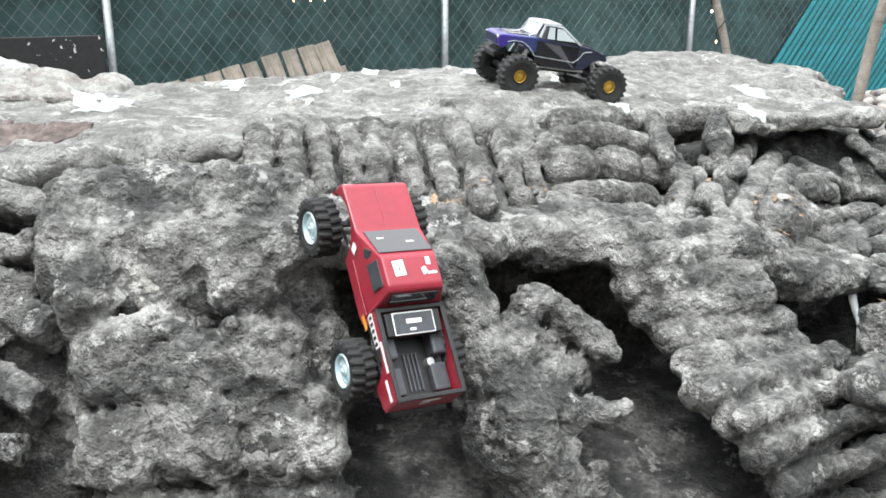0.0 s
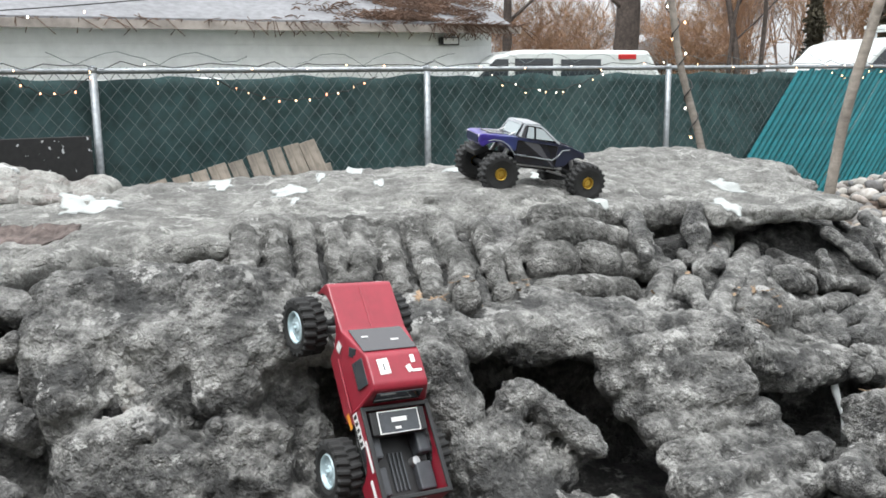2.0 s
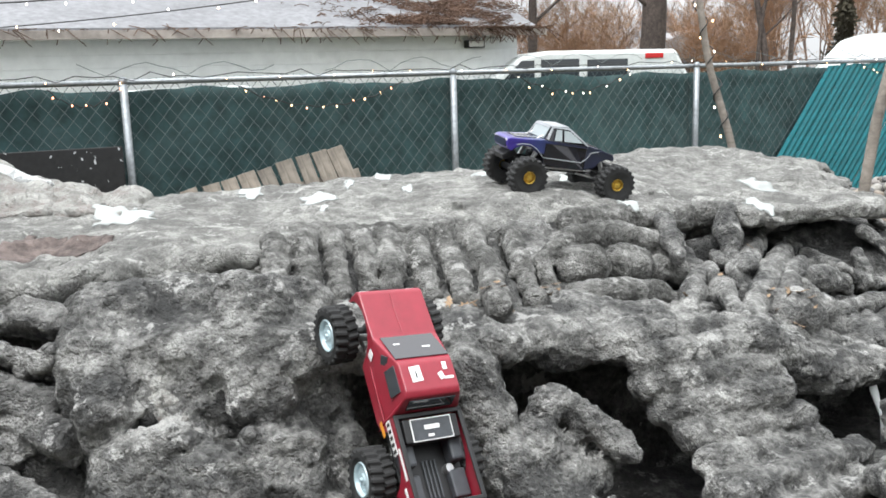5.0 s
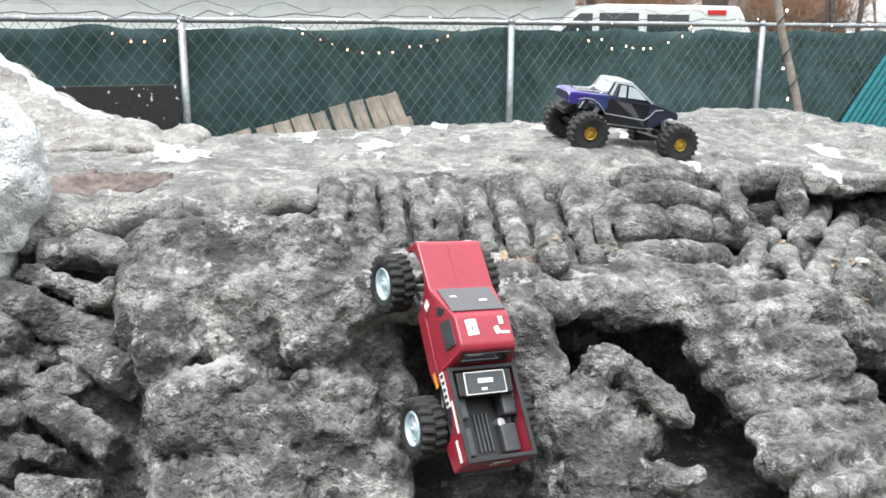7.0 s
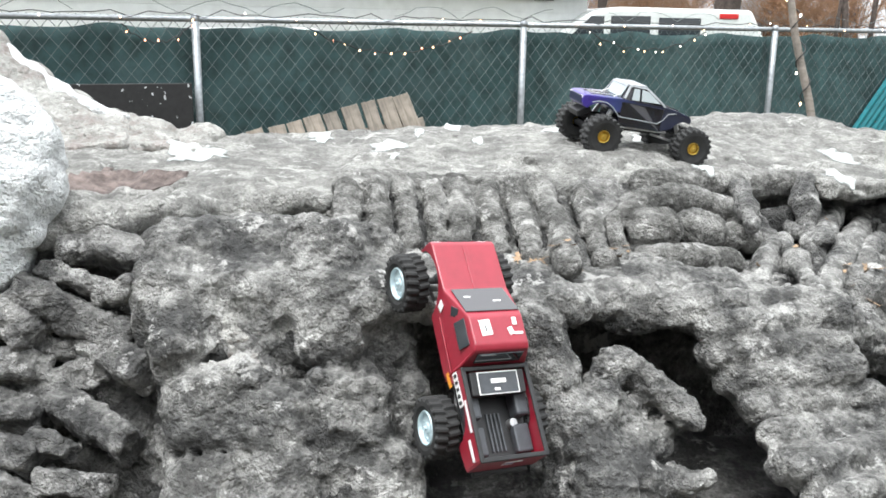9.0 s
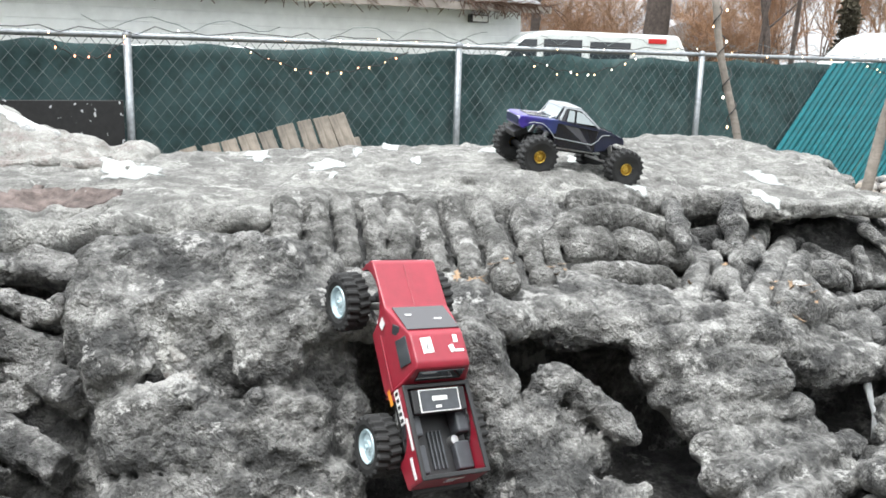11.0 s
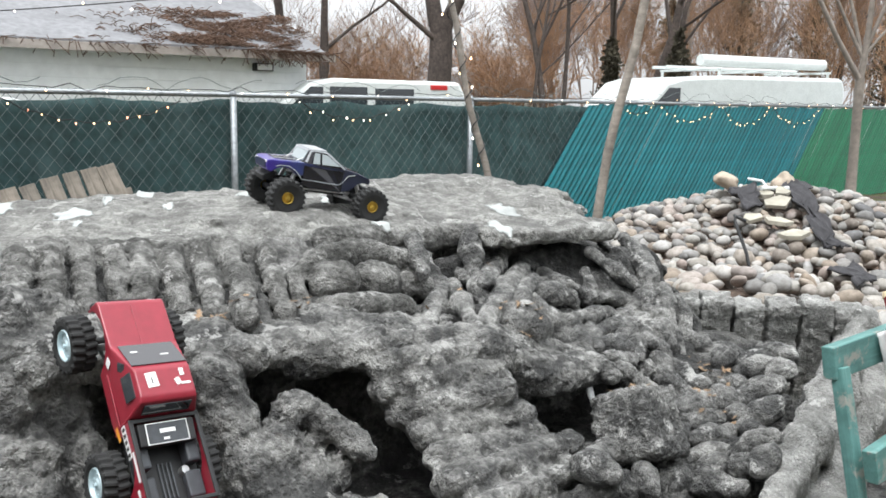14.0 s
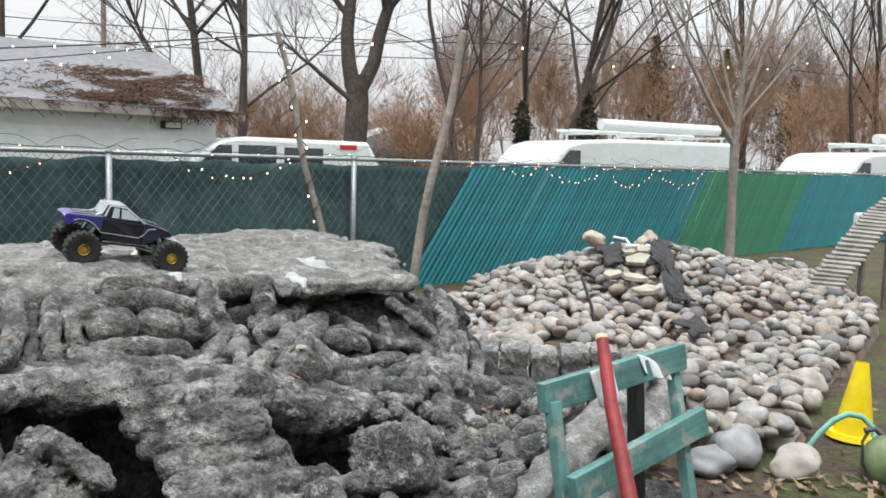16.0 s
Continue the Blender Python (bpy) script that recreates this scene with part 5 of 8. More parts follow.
root_stone((1.541, 1.995, 0.360), (1.575, 2.007, 0.379), 0.024)
root_stone((1.416, 2.136, 0.238), (1.483, 2.023, 0.284), 0.028)


# ---- chain-link fence ----
FU = Vector((0.891, 0.454, 0))
FN = Vector((-0.454, 0.891, 0))


def on_fence(s, z, off=0.0):
    return Vector((0.0, 7.3, 0)) + FU * s + FN * off + Vector((0, 0, z))


FENCE_M = Matrix.Translation((0, 7.3, 0)) @ Matrix.Rotation(math.atan2(0.454, 0.891), 4, "Z")
FENCE_TOP = 1.41
fence = thing("chain_link_fence", "galvanised chain-link fence with dark green privacy screen and teal slats", "fence")
for s in (-5.05, -2.52, 0.0, 2.53, 5.05, 7.6, 10.1, 12.6, 15.1, 17.6):
    bm, off = bmesh.new(), -0.035 if s < 4 else 0.045
    rod(bm, on_fence(s, -0.1, off), on_fence(s, FENCE_TOP, off), 0.027, 0.027, 14)
    bmesh.ops.create_uvsphere(bm, u_segments=12, v_segments=6, radius=0.033, matrix=Matrix.Translation(on_fence(s, FENCE_TOP, off)))
    part("post", bm, M_STEEL, fence, smooth=True)
bm = bmesh.new()
rod(bm, on_fence(-8, FENCE_TOP - 0.005), on_fence(20, FENCE_TOP - 0.005), 0.02, 0.02, 10)
part("top_rail", bm, M_STEEL, fence, smooth=True)
pitch, pieces = 0.098, []
rise = FENCE_TOP * 0.82
for i in range(int(28 / pitch)):
    s = -8 + i * pitch
    for sign in (1, -1):
        a, b = on_fence(s, 0.02, 0.006 * sign), on_fence(s + sign * rise, FENCE_TOP + 0.02, 0.006 * sign)
        mid = [a.lerp(b, k / 2) for k in range(3)]
        pieces.append(tube(mid, 0.0024, 4))
tagged(mesh_object("wire_mesh", *join(pieces), M_WIRE, fence, "galvanised diamond wire mesh"), kind="stuff")
for k, (s0, s1) in enumerate(((-8, -5.05), (-5.05, -2.52), (-2.52, 0.0), (0.0, 2.53), (2.53, 4.6))):
    nx, nz = 40, 14
    vs = []
    for j in range(nz + 1):
        for i in range(nx + 1):
            s, z = s0 + (s1 - s0) * i / nx, 0.02 + (FENCE_TOP - 0.06) * j / nz
            q = noise.noise(Vector((s * 2.2, z * 2.5, 3.0)))
            droop = 0.03 * abs(math.sin(s * 3.1)) + 0.02 * noise.noise(Vector((s * 4, 0, 0)))
            vs.append(on_fence(s, z - droop * (j / nz) ** 3, 0.05 + 0.025 * q))
    fs = [(j * (nx + 1) + i, j * (nx + 1) + i + 1, (j + 1) * (nx + 1) + i + 1, (j + 1) * (nx + 1) + i) for j in range(nz) for i in range(nx)]
    p = mesh_object("privacy_screen", vs, fs, M_SCREEN, fence, "dark green woven shade cloth")
    md = p.modifiers.new("thickness", "SOLIDIFY")
    md.thickness = 0.003
# diagonal slats woven through the mesh
LEAN_S = 1.03
slat_mesh = {}
for name, mat in (("teal", M_TEAL), ("green", M_GREEN)):
    # a ridged strip: flat behind, a crest towards the yard
    bm = bmesh.new()
    strip = [(0.0, 0.004), (0.088, 0.004), (0.088, -0.001), (0.050, -0.013), (0.036, -0.013), (0.0, -0.001)]
    lo = [bm.verts.new((-LEAN_S + x, y, 0.03)) for x, y in strip]
    hi = [bm.verts.new((x, y, FENCE_TOP - 0.03)) for x, y in strip]
    for q in range(6):
        bm.faces.new((lo[q], lo[(q + 1) % 6], hi[(q + 1) % 6], hi[q]))
    bm.faces.new(lo[::-1])
    bm.faces.new(hi)
    bmesh.ops.recalc_face_normals(bm, faces=bm.faces)
    me = bpy.data.meshes.new("slat")
    bm.to_mesh(me)
    bm.free()
    me.materials.append(mat)
    slat_mesh[name] = me
i = 0
while 4.3 + i * 0.086 < 19.5:
    s = 4.3 + i * 0.086
    ob = new("slat", slat_mesh["green" if 9.4 < s < 12.95 else "teal"])
    ob.parent = fence
    ob.matrix_basis = FENCE_M @ Matrix.Translation((s, random.uniform(-0.003, 0.003), random.uniform(-0.012, 0.012)))
    i += 1


def lights(name, label, path, spacing, mats, hang=0.04, cable=0.004, size=0.012, jitter=0.02):
    """A string of small lamps along a path of points."""
    t = thing(name, label, "string lights")
    pts = [Vector(p) for p in path]
    mesh_object("cable", *tube(pts, cable, 5), M_BLACK, t)
    travelled, nxt, k = 0.0, spacing * 0.5, 0
    for a, b in zip(pts, pts[1:]):
        d = (b - a).length
        while nxt < travelled + d:
            p = a.lerp(b, (nxt - travelled) / d)
            q = p + Vector((random.uniform(-jitter, jitter), random.uniform(-jitter, jitter), random.uniform(-hang, hang * 0.3)))
            mat = mats[k % len(mats)]
            key = (mat.name, size)
            if key not in bulb_meshes:
                bm = bmesh.new()
                bmesh.ops.create_icosphere(bm, subdivisions=2, radius=size)
                bmesh.ops.scale(bm, vec=(0.8, 0.8, 1.3), verts=bm.verts)
                me = bpy.data.meshes.new("bulb")
                bm.to_mesh(me)
                bm.free()
                me.materials.append(mat)
                bulb_meshes[key] = me
            ob = new("bulb", bulb_meshes[key])
            ob.parent = t
            ob.location = q
            k += 1
            nxt += spacing * random.uniform(0.7, 1.3)
        travelled += d
    return t


bulb_meshes = {}


def swag(s0, s1, z, dip, n=16):
    return [on_fence(s0 + (s1 - s0) * i / n, z - dip * (1 - (2 * i / n - 1) ** 2) + 0.012 * math.sin(i * 2.3), -0.06) for i in range(n + 1)]


lights("string_lights", "tangled cable of small warm lamps along a fence rail", [on_fence(-7.5 + 0.12 * i, FENCE_TOP + 0.03 + 0.05 * noise.noise(Vector((i * 0.8, 0, 0))), -0.05 + 0.02 * math.sin(i)) for i in range(225)],
       0.4, [M_BULB, M_BULBWHITE, M_BULB], 0.05, 0.0035, 0.0055)
for s0, s1, z, dip, mats in ((-3.0, -2.55, 1.37, 0.12, [M_BULBRED]), (-1.75, -0.45, 1.36, 0.17, [M_BULB, M_BULBRED, M_BULB]), (0.55, 1.75, 1.38, 0.16, [M_BULBWHITE, M_BULB]),
                             (4.7, 5.4, 1.38, 0.10, [M_BULB]), (5.5, 6.7, 1.39, 0.20, [M_BULB]), (6.75, 7.9, 1.39, 0.24, [M_BULB]), (7.95, 9.2, 1.39, 0.24, [M_BULB])):
    lights("string_lights", "drooping swag of small warm lamps on a fence", swag(s0, s1, z, dip), 0.12, mats, 0.03, 0.0045, 0.0058)
# loose barbed tangle above the rail
tangle = []
for k in range(9):
    s0 = -6 + k * 1.6 + random.uniform(-0.3, 0.3)
    tangle.append(tube([on_fence(s0 + 0.09 * i, FENCE_TOP + 0.02 + 0.09 * abs(math.sin(i * 0.55 + k)) + 0.02 * random.random(), 0.03 * math.sin(i * 1.3)) for i in range(16)], 0.0025, 4))
for tb in tangle:
    mesh_object("barbed_wire", *tb, M_WIRE, fence, "loose curl of barbed wire")

# black rubber mat against the fence
bm = bmesh.new()
box(bm, (-4.47, -0.10, 0.52), (3.8, 0.02, 0.92), FENCE_M, 0.006)
tagged(part("rubber_mat", bm, M_MAT), "black speckled rubber mat leaning on a fence", "mat")

# ---- weathered pallet leaning on the fence ----
pallet = thing("wooden_pallet", "weathered grey slatted wooden pallet leaning on a fence", "pallet")
base = Matrix.Translation((-1.63, 5.77, -0.10)) @ Matrix.Rotation(math.atan2(0.454, 0.891), 4, "Z") @ Matrix.Rotation(radians(-9), 4, "Y") @ Matrix.Rotation(radians(-22), 4, "X")
for i in range(9):
    w = random.uniform(0.105, 0.13)
    x = 0.10 + i * 0.138
    h = 0.62 + 0.015 * i + random.uniform(-0.02, 0.02)
    bm = bmesh.new()
    box(bm, (0, 0, 0), (h, w, 0.018), None, 0.003)
    p = part("plank", bm, M_GREYWOOD, pallet)
    p.matrix_basis = base @ Matrix.Translation((x, random.uniform(-0.004, 0.004), 0.52)) @ Matrix.Rotation(radians(-90 + random.uniform(-3, 3) - 4), 4, "Y") @ Matrix.Rotation(radians(90), 4, "X")
for z in (0.3, 0.66):
    bm = bmesh.new()
    box(bm, (0, 0, 0), (1.3, 0.05, 0.08), None, 0.004)
    p = part("runner", bm, M_GREYWOOD, pallet)
    p.matrix_basis = base @ Matrix.Translation((0.65, 0.045, z))

# ---- leaning light poles ----
def pole(name, a, b, r, label):
    t = thing(name, label, "pole")
    n = 9
    pts = [Vector(a).lerp(Vector(b), i / n) + Vector((0.012 * math.sin(i * 1.1), 0, 0)) for i in range(n + 1)]
    mesh_object("pole_shaft", *tube(pts, [r * (1 - 0.2 * i / n) for i in range(n + 1)], 10), M_POLEWOOD, t)
    bm = bmesh.new()
    bmesh.ops.create_uvsphere(bm, u_segments=8, v_segments=5, radius=r * 0.82, matrix=Matrix.Translation(b))
    part("pole_cap", bm, M_POLEWOOD, t)
    return t


P1A, P1B = Vector((1.350, 4.20, 0.80)), Vector((1.085, 4.36, 2.06))
P2A, P2B = Vector((1.60, 3.64, 0.45)), Vector((1.92, 3.71, 2.03))
pole("light_pole", P1A, P1B, 0.019, "slim weathered wooden pole leaning, wound with small lamps")
pole("wooden_pole", P2A, P2B, 0.024, "slim bare wooden pole leaning beside a concrete ledge")
wind = [P1A.lerp(P1B, 0.18 + 0.82 * i / 60) + 0.026 * Vector((math.cos(i * 0.75), math.sin(i * 0.75), 0)) for i in range(61)]
lights("string_lights", "cable of warm lamps wound round a pole", wind, 0.12, [M_BULB, M_BULB, M_BULBWHITE], 0.01, 0.003, 0.0052, 0.03)


def sagging(a, b, dip, n=24):
    a, b = Vector(a), Vector(b)
    return [a.lerp(b, i / n) - Vector((0, 0, dip * (1 - (2 * i / n - 1) ** 2))) for i in range(n + 1)]


lights("string_lights", "overhead string of clear lamps", sagging(P1B, (-2.6, 4.6, 1.80), 0.06), 0.2, [M_BULBWHITE], 0.05, 0.004, 0.0055)
lights("string_lights", "overhead string of clear lamps", sagging(P1B, (-2.6, 4.4, 1.66), 0.08), 0.24, [M_BULBWHITE, M_BULB], 0.05, 0.003, 0.0052)
lights("string_lights", "overhead string of small lamps between poles", sagging(P1B, P2B, 0.05), 0.4, [M_BULBRED, M_BULB], 0.03, 0.0025, 0.0055)
lights("string_lights", "overhead string of small lamps", sagging(P2B, (6.5, 6.5, 2.5), 0.15), 0.9, [M_BULB], 0.03, 0.0025, 0.0055)


# ---- beyond the fence: garage, vehicles, trees ----
GU = Matrix.Translation((1.2, 16.6, 0)) @ Matrix.Rotation(math.atan2(0.42, 0.907), 4, "Z")
garage = thing("garage", "long white garage with grey shingle roof and dead vines", "building")
bm = bmesh.new()
box(bm, (-6.5, 3.0, 0.9), (13.0, 6.0, 2.6), GU)
part("wall", bm, M_WHITEWALL, garage, "white painted board wall")
for i in range(11):
    bm = bmesh.new()
    box(bm, (-6.5, -0.008, 0.15 + i * 0.2), (13.0, 0.02, 0.19), GU, 0.004)
    part("siding_board", bm, M_WHITEWALL, garage)
bm = bmesh.new()
prism(bm, [(-0.45, 2.22), (3.0, 3.52), (3.0, 3.40), (-0.45, 2.10)], -13.2, 0.16, GU @ Matrix(((0, 1, 0, 0), (1, 0, 0, 0), (0, 0, 1, 0), (0, 0, 0, 1))))
prism(bm, [(6.45, 2.22), (3.0, 3.52), (3.0, 3.40), (6.45, 2.10)], -13.2, 0.16, GU @ Matrix(((0, 1, 0, 0), (1, 0, 0, 0), (0, 0, 1, 0), (0, 0, 0, 1))))
part("roof", bm, M_ROOF, garage, "grey asphalt shingle roof")
bm = bmesh.new()
box(bm, (-6.4, -0.47, 2.12), (13.5, 0.03, 0.13), GU, 0.005)
part("fascia", bm, M_TRIM, garage, "stained wooden eave board")
bm = bmesh.new()
prism(bm, [(0.0, 2.2), (6.0, 2.2), (3.0, 3.40)], -0.1, 0.02, GU @ Matrix(((0, 1, 0, 0), (1, 0, 0, 0), (0, 0, 1, 0), (0, 0, 0, 1))))
part("gable", bm, M_WHITEWALL, garage)
for x in (-0.9, -9.0):
    bm = bmesh.new()
    box(bm, (x, -0.10, 1.93), (0.36, 0.14, 0.14), GU, 0.02)
    part("floodlight", bm, M_BLACK, garage, "black wall floodlight")
    bm = bmesh.new()
    box(bm, (x, -0.18, 1.93), (0.28, 0.02, 0.10), GU, 0.004)
    part("floodlight_lens", bm, M_STICKER, garage)
bm = bmesh.new()
box(bm, (-9.9, -0.03, 1.35), (0.7, 0.06, 0.8), GU, 0.01)
part("window", bm, M_GLASS, garage, "dark window")
rs = random.Random(4)
vines = []
for k in range(3000):
    u, w = rs.gauss(-1.2, 0.85), rs.random() ** 1.2 * 1.9
    if u > 0.3 or noise.noise(Vector((u * 1.6, w * 2.4, 1.0))) < -0.12:
        continue
    p = GU @ Vector((u + 0.5 * w - 0.5, -0.45 + w, 2.235 + 0.377 * w))
    d = Vector((rs.uniform(-1, 1), rs.uniform(-0.6, 0.6), rs.uniform(-0.05, 0.16))).normalized() * rs.uniform(0.06, 0.26)
    vines.append(tube([p, p + d * 0.5 + Vector((0, 0, 0.03)), p + d], 0.007, 3))
for k in range(420):
    u = rs.uniform(-12, 0.2) if k % 2 else rs.gauss(-0.5, 0.5)
    p = GU @ Vector((min(u, 0.3), -0.5, 2.2))
    d = Vector((rs.uniform(-0.3, 0.3), rs.uniform(-0.05, 0.1), rs.uniform(-0.28, 0.08)))
    vines.append(tube([p, p + d * 0.5, p + d], 0.007, 3))
tagged(mesh_object("dead_vines", *join(vines), M_VINE), "brown dead vines spread over a garage roof", "vines", kind="stuff")


def wheel_simple(m, r, w, parent):
    bm = bmesh.new()
    rod(bm, m @ Vector((0, -w / 2, 0)), m @ Vector((0, w / 2, 0)), r, r, 24)
    t = part("tyre", bm, M_RUBBER, parent)
    bm = bmesh.new()
    rod(bm, m @ Vector((0, -w / 2 - 0.005, 0)), m @ Vector((0, w / 2 + 0.005, 0)), r * 0.6, r * 0.6, 18)
    part("rim", bm, M_METAL, t)


def van(name, label, m, outline, width, windows, rack=False, lamp=None):
    """A vehicle from its side outline; windows: x0, x1, z0, z1, slant."""
    t = thing(name, label, "van")
    bm = bmesh.new()
    prism(bm, outline, -width / 2, width / 2, m, 0.07)
    part("body", bm, M_VAN, t, smooth=False)
    for x0, x1, z0, z1, sl in windows:
        for side in (-1, 1):
            bm = bmesh.new()
            y = side * (width / 2 + 0.004)
            prism(bm, [(x0, z0), (x1, z0), (x1 - (sl if sl > 0 else 0), z1), (x0 - (sl if sl < 0 else 0), z1)], y - 0.006, y + 0.006, m)
            part("side_window", bm, M_GLASS, t)
    for x in (outline[0][0] + 0.95, outline[1][0] - 0.95):
        for side in (-1, 1):
            wheel_simple(m @ Matrix.Translation((x, side * (width / 2 - 0.12), 0.02)), 0.34, 0.22, t)
    if lamp:
        for side in (-1, 1):
            bm = bmesh.new()
            box(bm, (lamp[0], side * lamp[2], lamp[1]), (0.34, 0.04, 0.09), m, 0.01)
            part("tail_light", bm, M_REDLIGHT, t)
    if rack:
        bm = bmesh.new()
        rod(bm, m @ Vector((-2.65, 0.45, 2.24)), m @ Vector((0.55, 0.45, 2.24)), 0.11, 0.11, 16)
        part("conduit_tube", bm, M_PVC, t, "white roof storage tube")
        for x in (-2.4, -1.1, 0.4):
            bm = bmesh.new()
            box(bm, (x, 0, 2.07), (0.05, width * 0.9, 0.04), m, 0.01)
            for side in (-1, 1):
                box(bm, (x, side * width * 0.42, 2.0), (0.05, 0.04, 0.14), m, 0.01)
            part("rack_bar", bm, M_VAN, t)
        for y in (-0.5, -0.1):
            bm = bmesh.new()
            rod(bm, m @ Vector((-2.5, y, 2.12)), m @ Vector((0.9, y, 2.12)), 0.03, 0.03, 8)
            part("ladder_rail", bm, M_VAN, t)
    return t


CARGO = [(-2.75, 0.3), (2.65, 0.3), (2.7, 0.95), (2.62, 1.1), (2.35, 1.20), (1.72, 1.80), (1.35, 1.90), (0.4, 1.95), (-2.65, 1.97), (-2.75, 1.8)]
V1 = Matrix.Translation((8.95, 16.15, 0.0)) @ Matrix.Rotation(radians(193), 4, "Z")
van("cargo_van", "white cargo van with a roof rack and storage tube", V1, CARGO, 1.95, [(1.42, 2.12, 1.24, 1.70, 0.45)], True)
V2 = Matrix.Translation((15.7, 16.3, -0.05)) @ Matrix.Rotation(radians(193), 4, "Z")
van("cargo_van", "white cargo van with ladder rack beside another van", V2, CARGO, 1.95, [(1.42, 2.12, 1.24, 1.70, 0.45)], True)
SUVO = [(-2.4, 0.3), (2.4, 0.3), (2.45, 0.85), (2.3, 1.0), (1.35, 1.08), (0.6, 1.62), (0.2, 1.70), (-2.1, 1.68), (-2.4, 1.1)]
SUVO = [(x * 1.06, z) for x, z in SUVO]
V3 = Matrix.Translation((1.72, 17.0, 0.07)) @ Matrix.Rotation(radians(190), 4, "Z")
van("white_suv", "white estate car with dark side windows", V3, SUVO, 1.85, [(-1.30, -0.55, 1.15, 1.53, 0.0), (-0.40, 0.30, 1.15, 1.55, 0.0), (0.42, 1.05, 1.15, 1.54, 0.4)], False, (-1.80, 1.57, 0.925))
V4 = Matrix.Translation((-3.7, 11.6, -0.1)) @ Matrix.Rotation(radians(205), 4, "Z")
van("parked_car", "pale grey saloon car behind a fence", V4, [(-2.3, 0.3), (2.3, 0.3), (2.35, 0.8), (1.3, 0.98), (0.6, 1.42), (-0.9, 1.45), (-1.7, 1.05), (-2.3, 0.98)], 1.75, [(-1.2, -0.2, 1.02, 1.36, -0.3), (-0.1, 0.9, 1.02, 1.36, 0.4)])

# utility poles
for x, y, r, h in ((-1.9, 32.0, 0.10, 11.0), (16.6, 31.8, 0.17, 11.0)):
    t = thing("utility_pole", "tall grey wooden utility pole", "pole")
    mesh_object("pole_shaft", *tube([(x, y, 0), (x, y, h * 0.5), (x, y, h)], [r, r * 0.9, r * 0.75], 10), M_PALEBARK, t)
    bm = bmesh.new()
    box(bm, (x, y, h - 0.6), (1.8, 0.1, 0.1), None, 0.01)
    part("crossarm", bm, M_PALEBARK, t)
for z in (5.3, 5.9):
    tagged(mesh_object("power_line", *tube(sagging((-20, 33, z + 0.8), (16.6, 31.8, z + 0.3), 0.7) + sagging((16.6, 31.8, z + 0.3), (60, 30, z), 0.8)[1:], 0.02, 4), M_BLACK), "thin black overhead cable", "cable")


def grow(rnd, p, d, length, r, level, out, spread=0.55, up=0.15, kids=(2, 4), wob=0.18, least=0.0):
    """One branch and what grows from it; tubes gather in out by level."""
    n = 1 if least and level > 1 else 2 if least or level > 2 else 4 if level else 7
    pts, q, e = [p.copy()], p.copy(), d.copy()
    for i in range(n):
        e = (e + Vector((rnd.gauss(0, wob), rnd.gauss(0, wob), rnd.gauss(0, wob) + up * 0.5)) * 0.5).normalized()
        q = q + e * (length / n)
        pts.append(q.copy())
    taper = [max(least, r * (1 - 0.6 * i / n)) for i in range(n + 1)]
    out.setdefault(level, []).append(tube(pts, taper, 8 if level == 0 else 5 if level == 1 else 3))
    if level >= out["deep"]:
        return
    for k in range(rnd.randint(*kids) + (1 if level else 0)):
        f = rnd.uniform(0.35, 1.0)
        i = min(n - 1, int(f * n))
        b = pts[i].lerp(pts[i + 1], f * n - i)
        side = Vector((rnd.gauss(0, 1), rnd.gauss(0, 1), rnd.gauss(0, 0.4))).normalized()
        grow(rnd, b, (e * (1 - spread) + side * spread + Vector((0, 0, up))).normalized(), length * rnd.uniform(0.5, 0.72), taper[i] * 0.5, level + 1, out, spread, up, kids, wob, least)


def tree(name, label, stems, deep, seed, bark, spread=0.55, up=0.15, kids=(2, 4), wob=0.18, twig=None):
    """A bare winter tree; stems: rows of foot, heading, length and girth."""
    rnd, t, out = random.Random(seed), thing(name, label, "tree"), {"deep": deep}
    for p, d, length, r, *plain in stems:
        if plain:
            p, d = Vector(p), Vector(d).normalized()
            out.setdefault(0, []).append(tube([p + d * length * i / 6 + Vector((0.03 * math.sin(i * 1.7), 0, 0)) for i in range(7)], [r * (1.35 - 0.3 * i if i < 1 else 1.05 - 0.03 * i) for i in range(7)], 12))
        else:
            grow(rnd, Vector(p), Vector(d).normalized(), length, r, 0, out, spread, up, kids, wob)
    for tb in out[0]:
        mesh_object("trunk", *tb, bark, t)
    mesh_object("branchwork", *join(out.get(1, []) + out.get(2, [])), bark, t)
    rest = [x for k in out if k != "deep" and k > 2 for x in out[k]]
    if rest:
        tagged(mesh_object("crown", *join(rest), twig or bark, t, "bare twigs"), kind="stuff")
    return t


# young pale tree in the yard
TB = Vector((7.9, 10.15, 0.0))
FK = Vector((7.78, 10.0, 1.72))
yt = thing("young_tree", "slim pale bare young tree with forked limbs", "tree")
mesh_object("trunk", *tube([TB + Vector((0, 0, -0.1)), TB + Vector((0.0, 0, 0.12)), TB.lerp(FK, 0.5), FK + Vector((0, 0, 0.05))], [0.12, 0.074, 0.062, 0.06], 12), M_PALEBARK, yt)
rnd, got = random.Random(8), {"deep": 4}
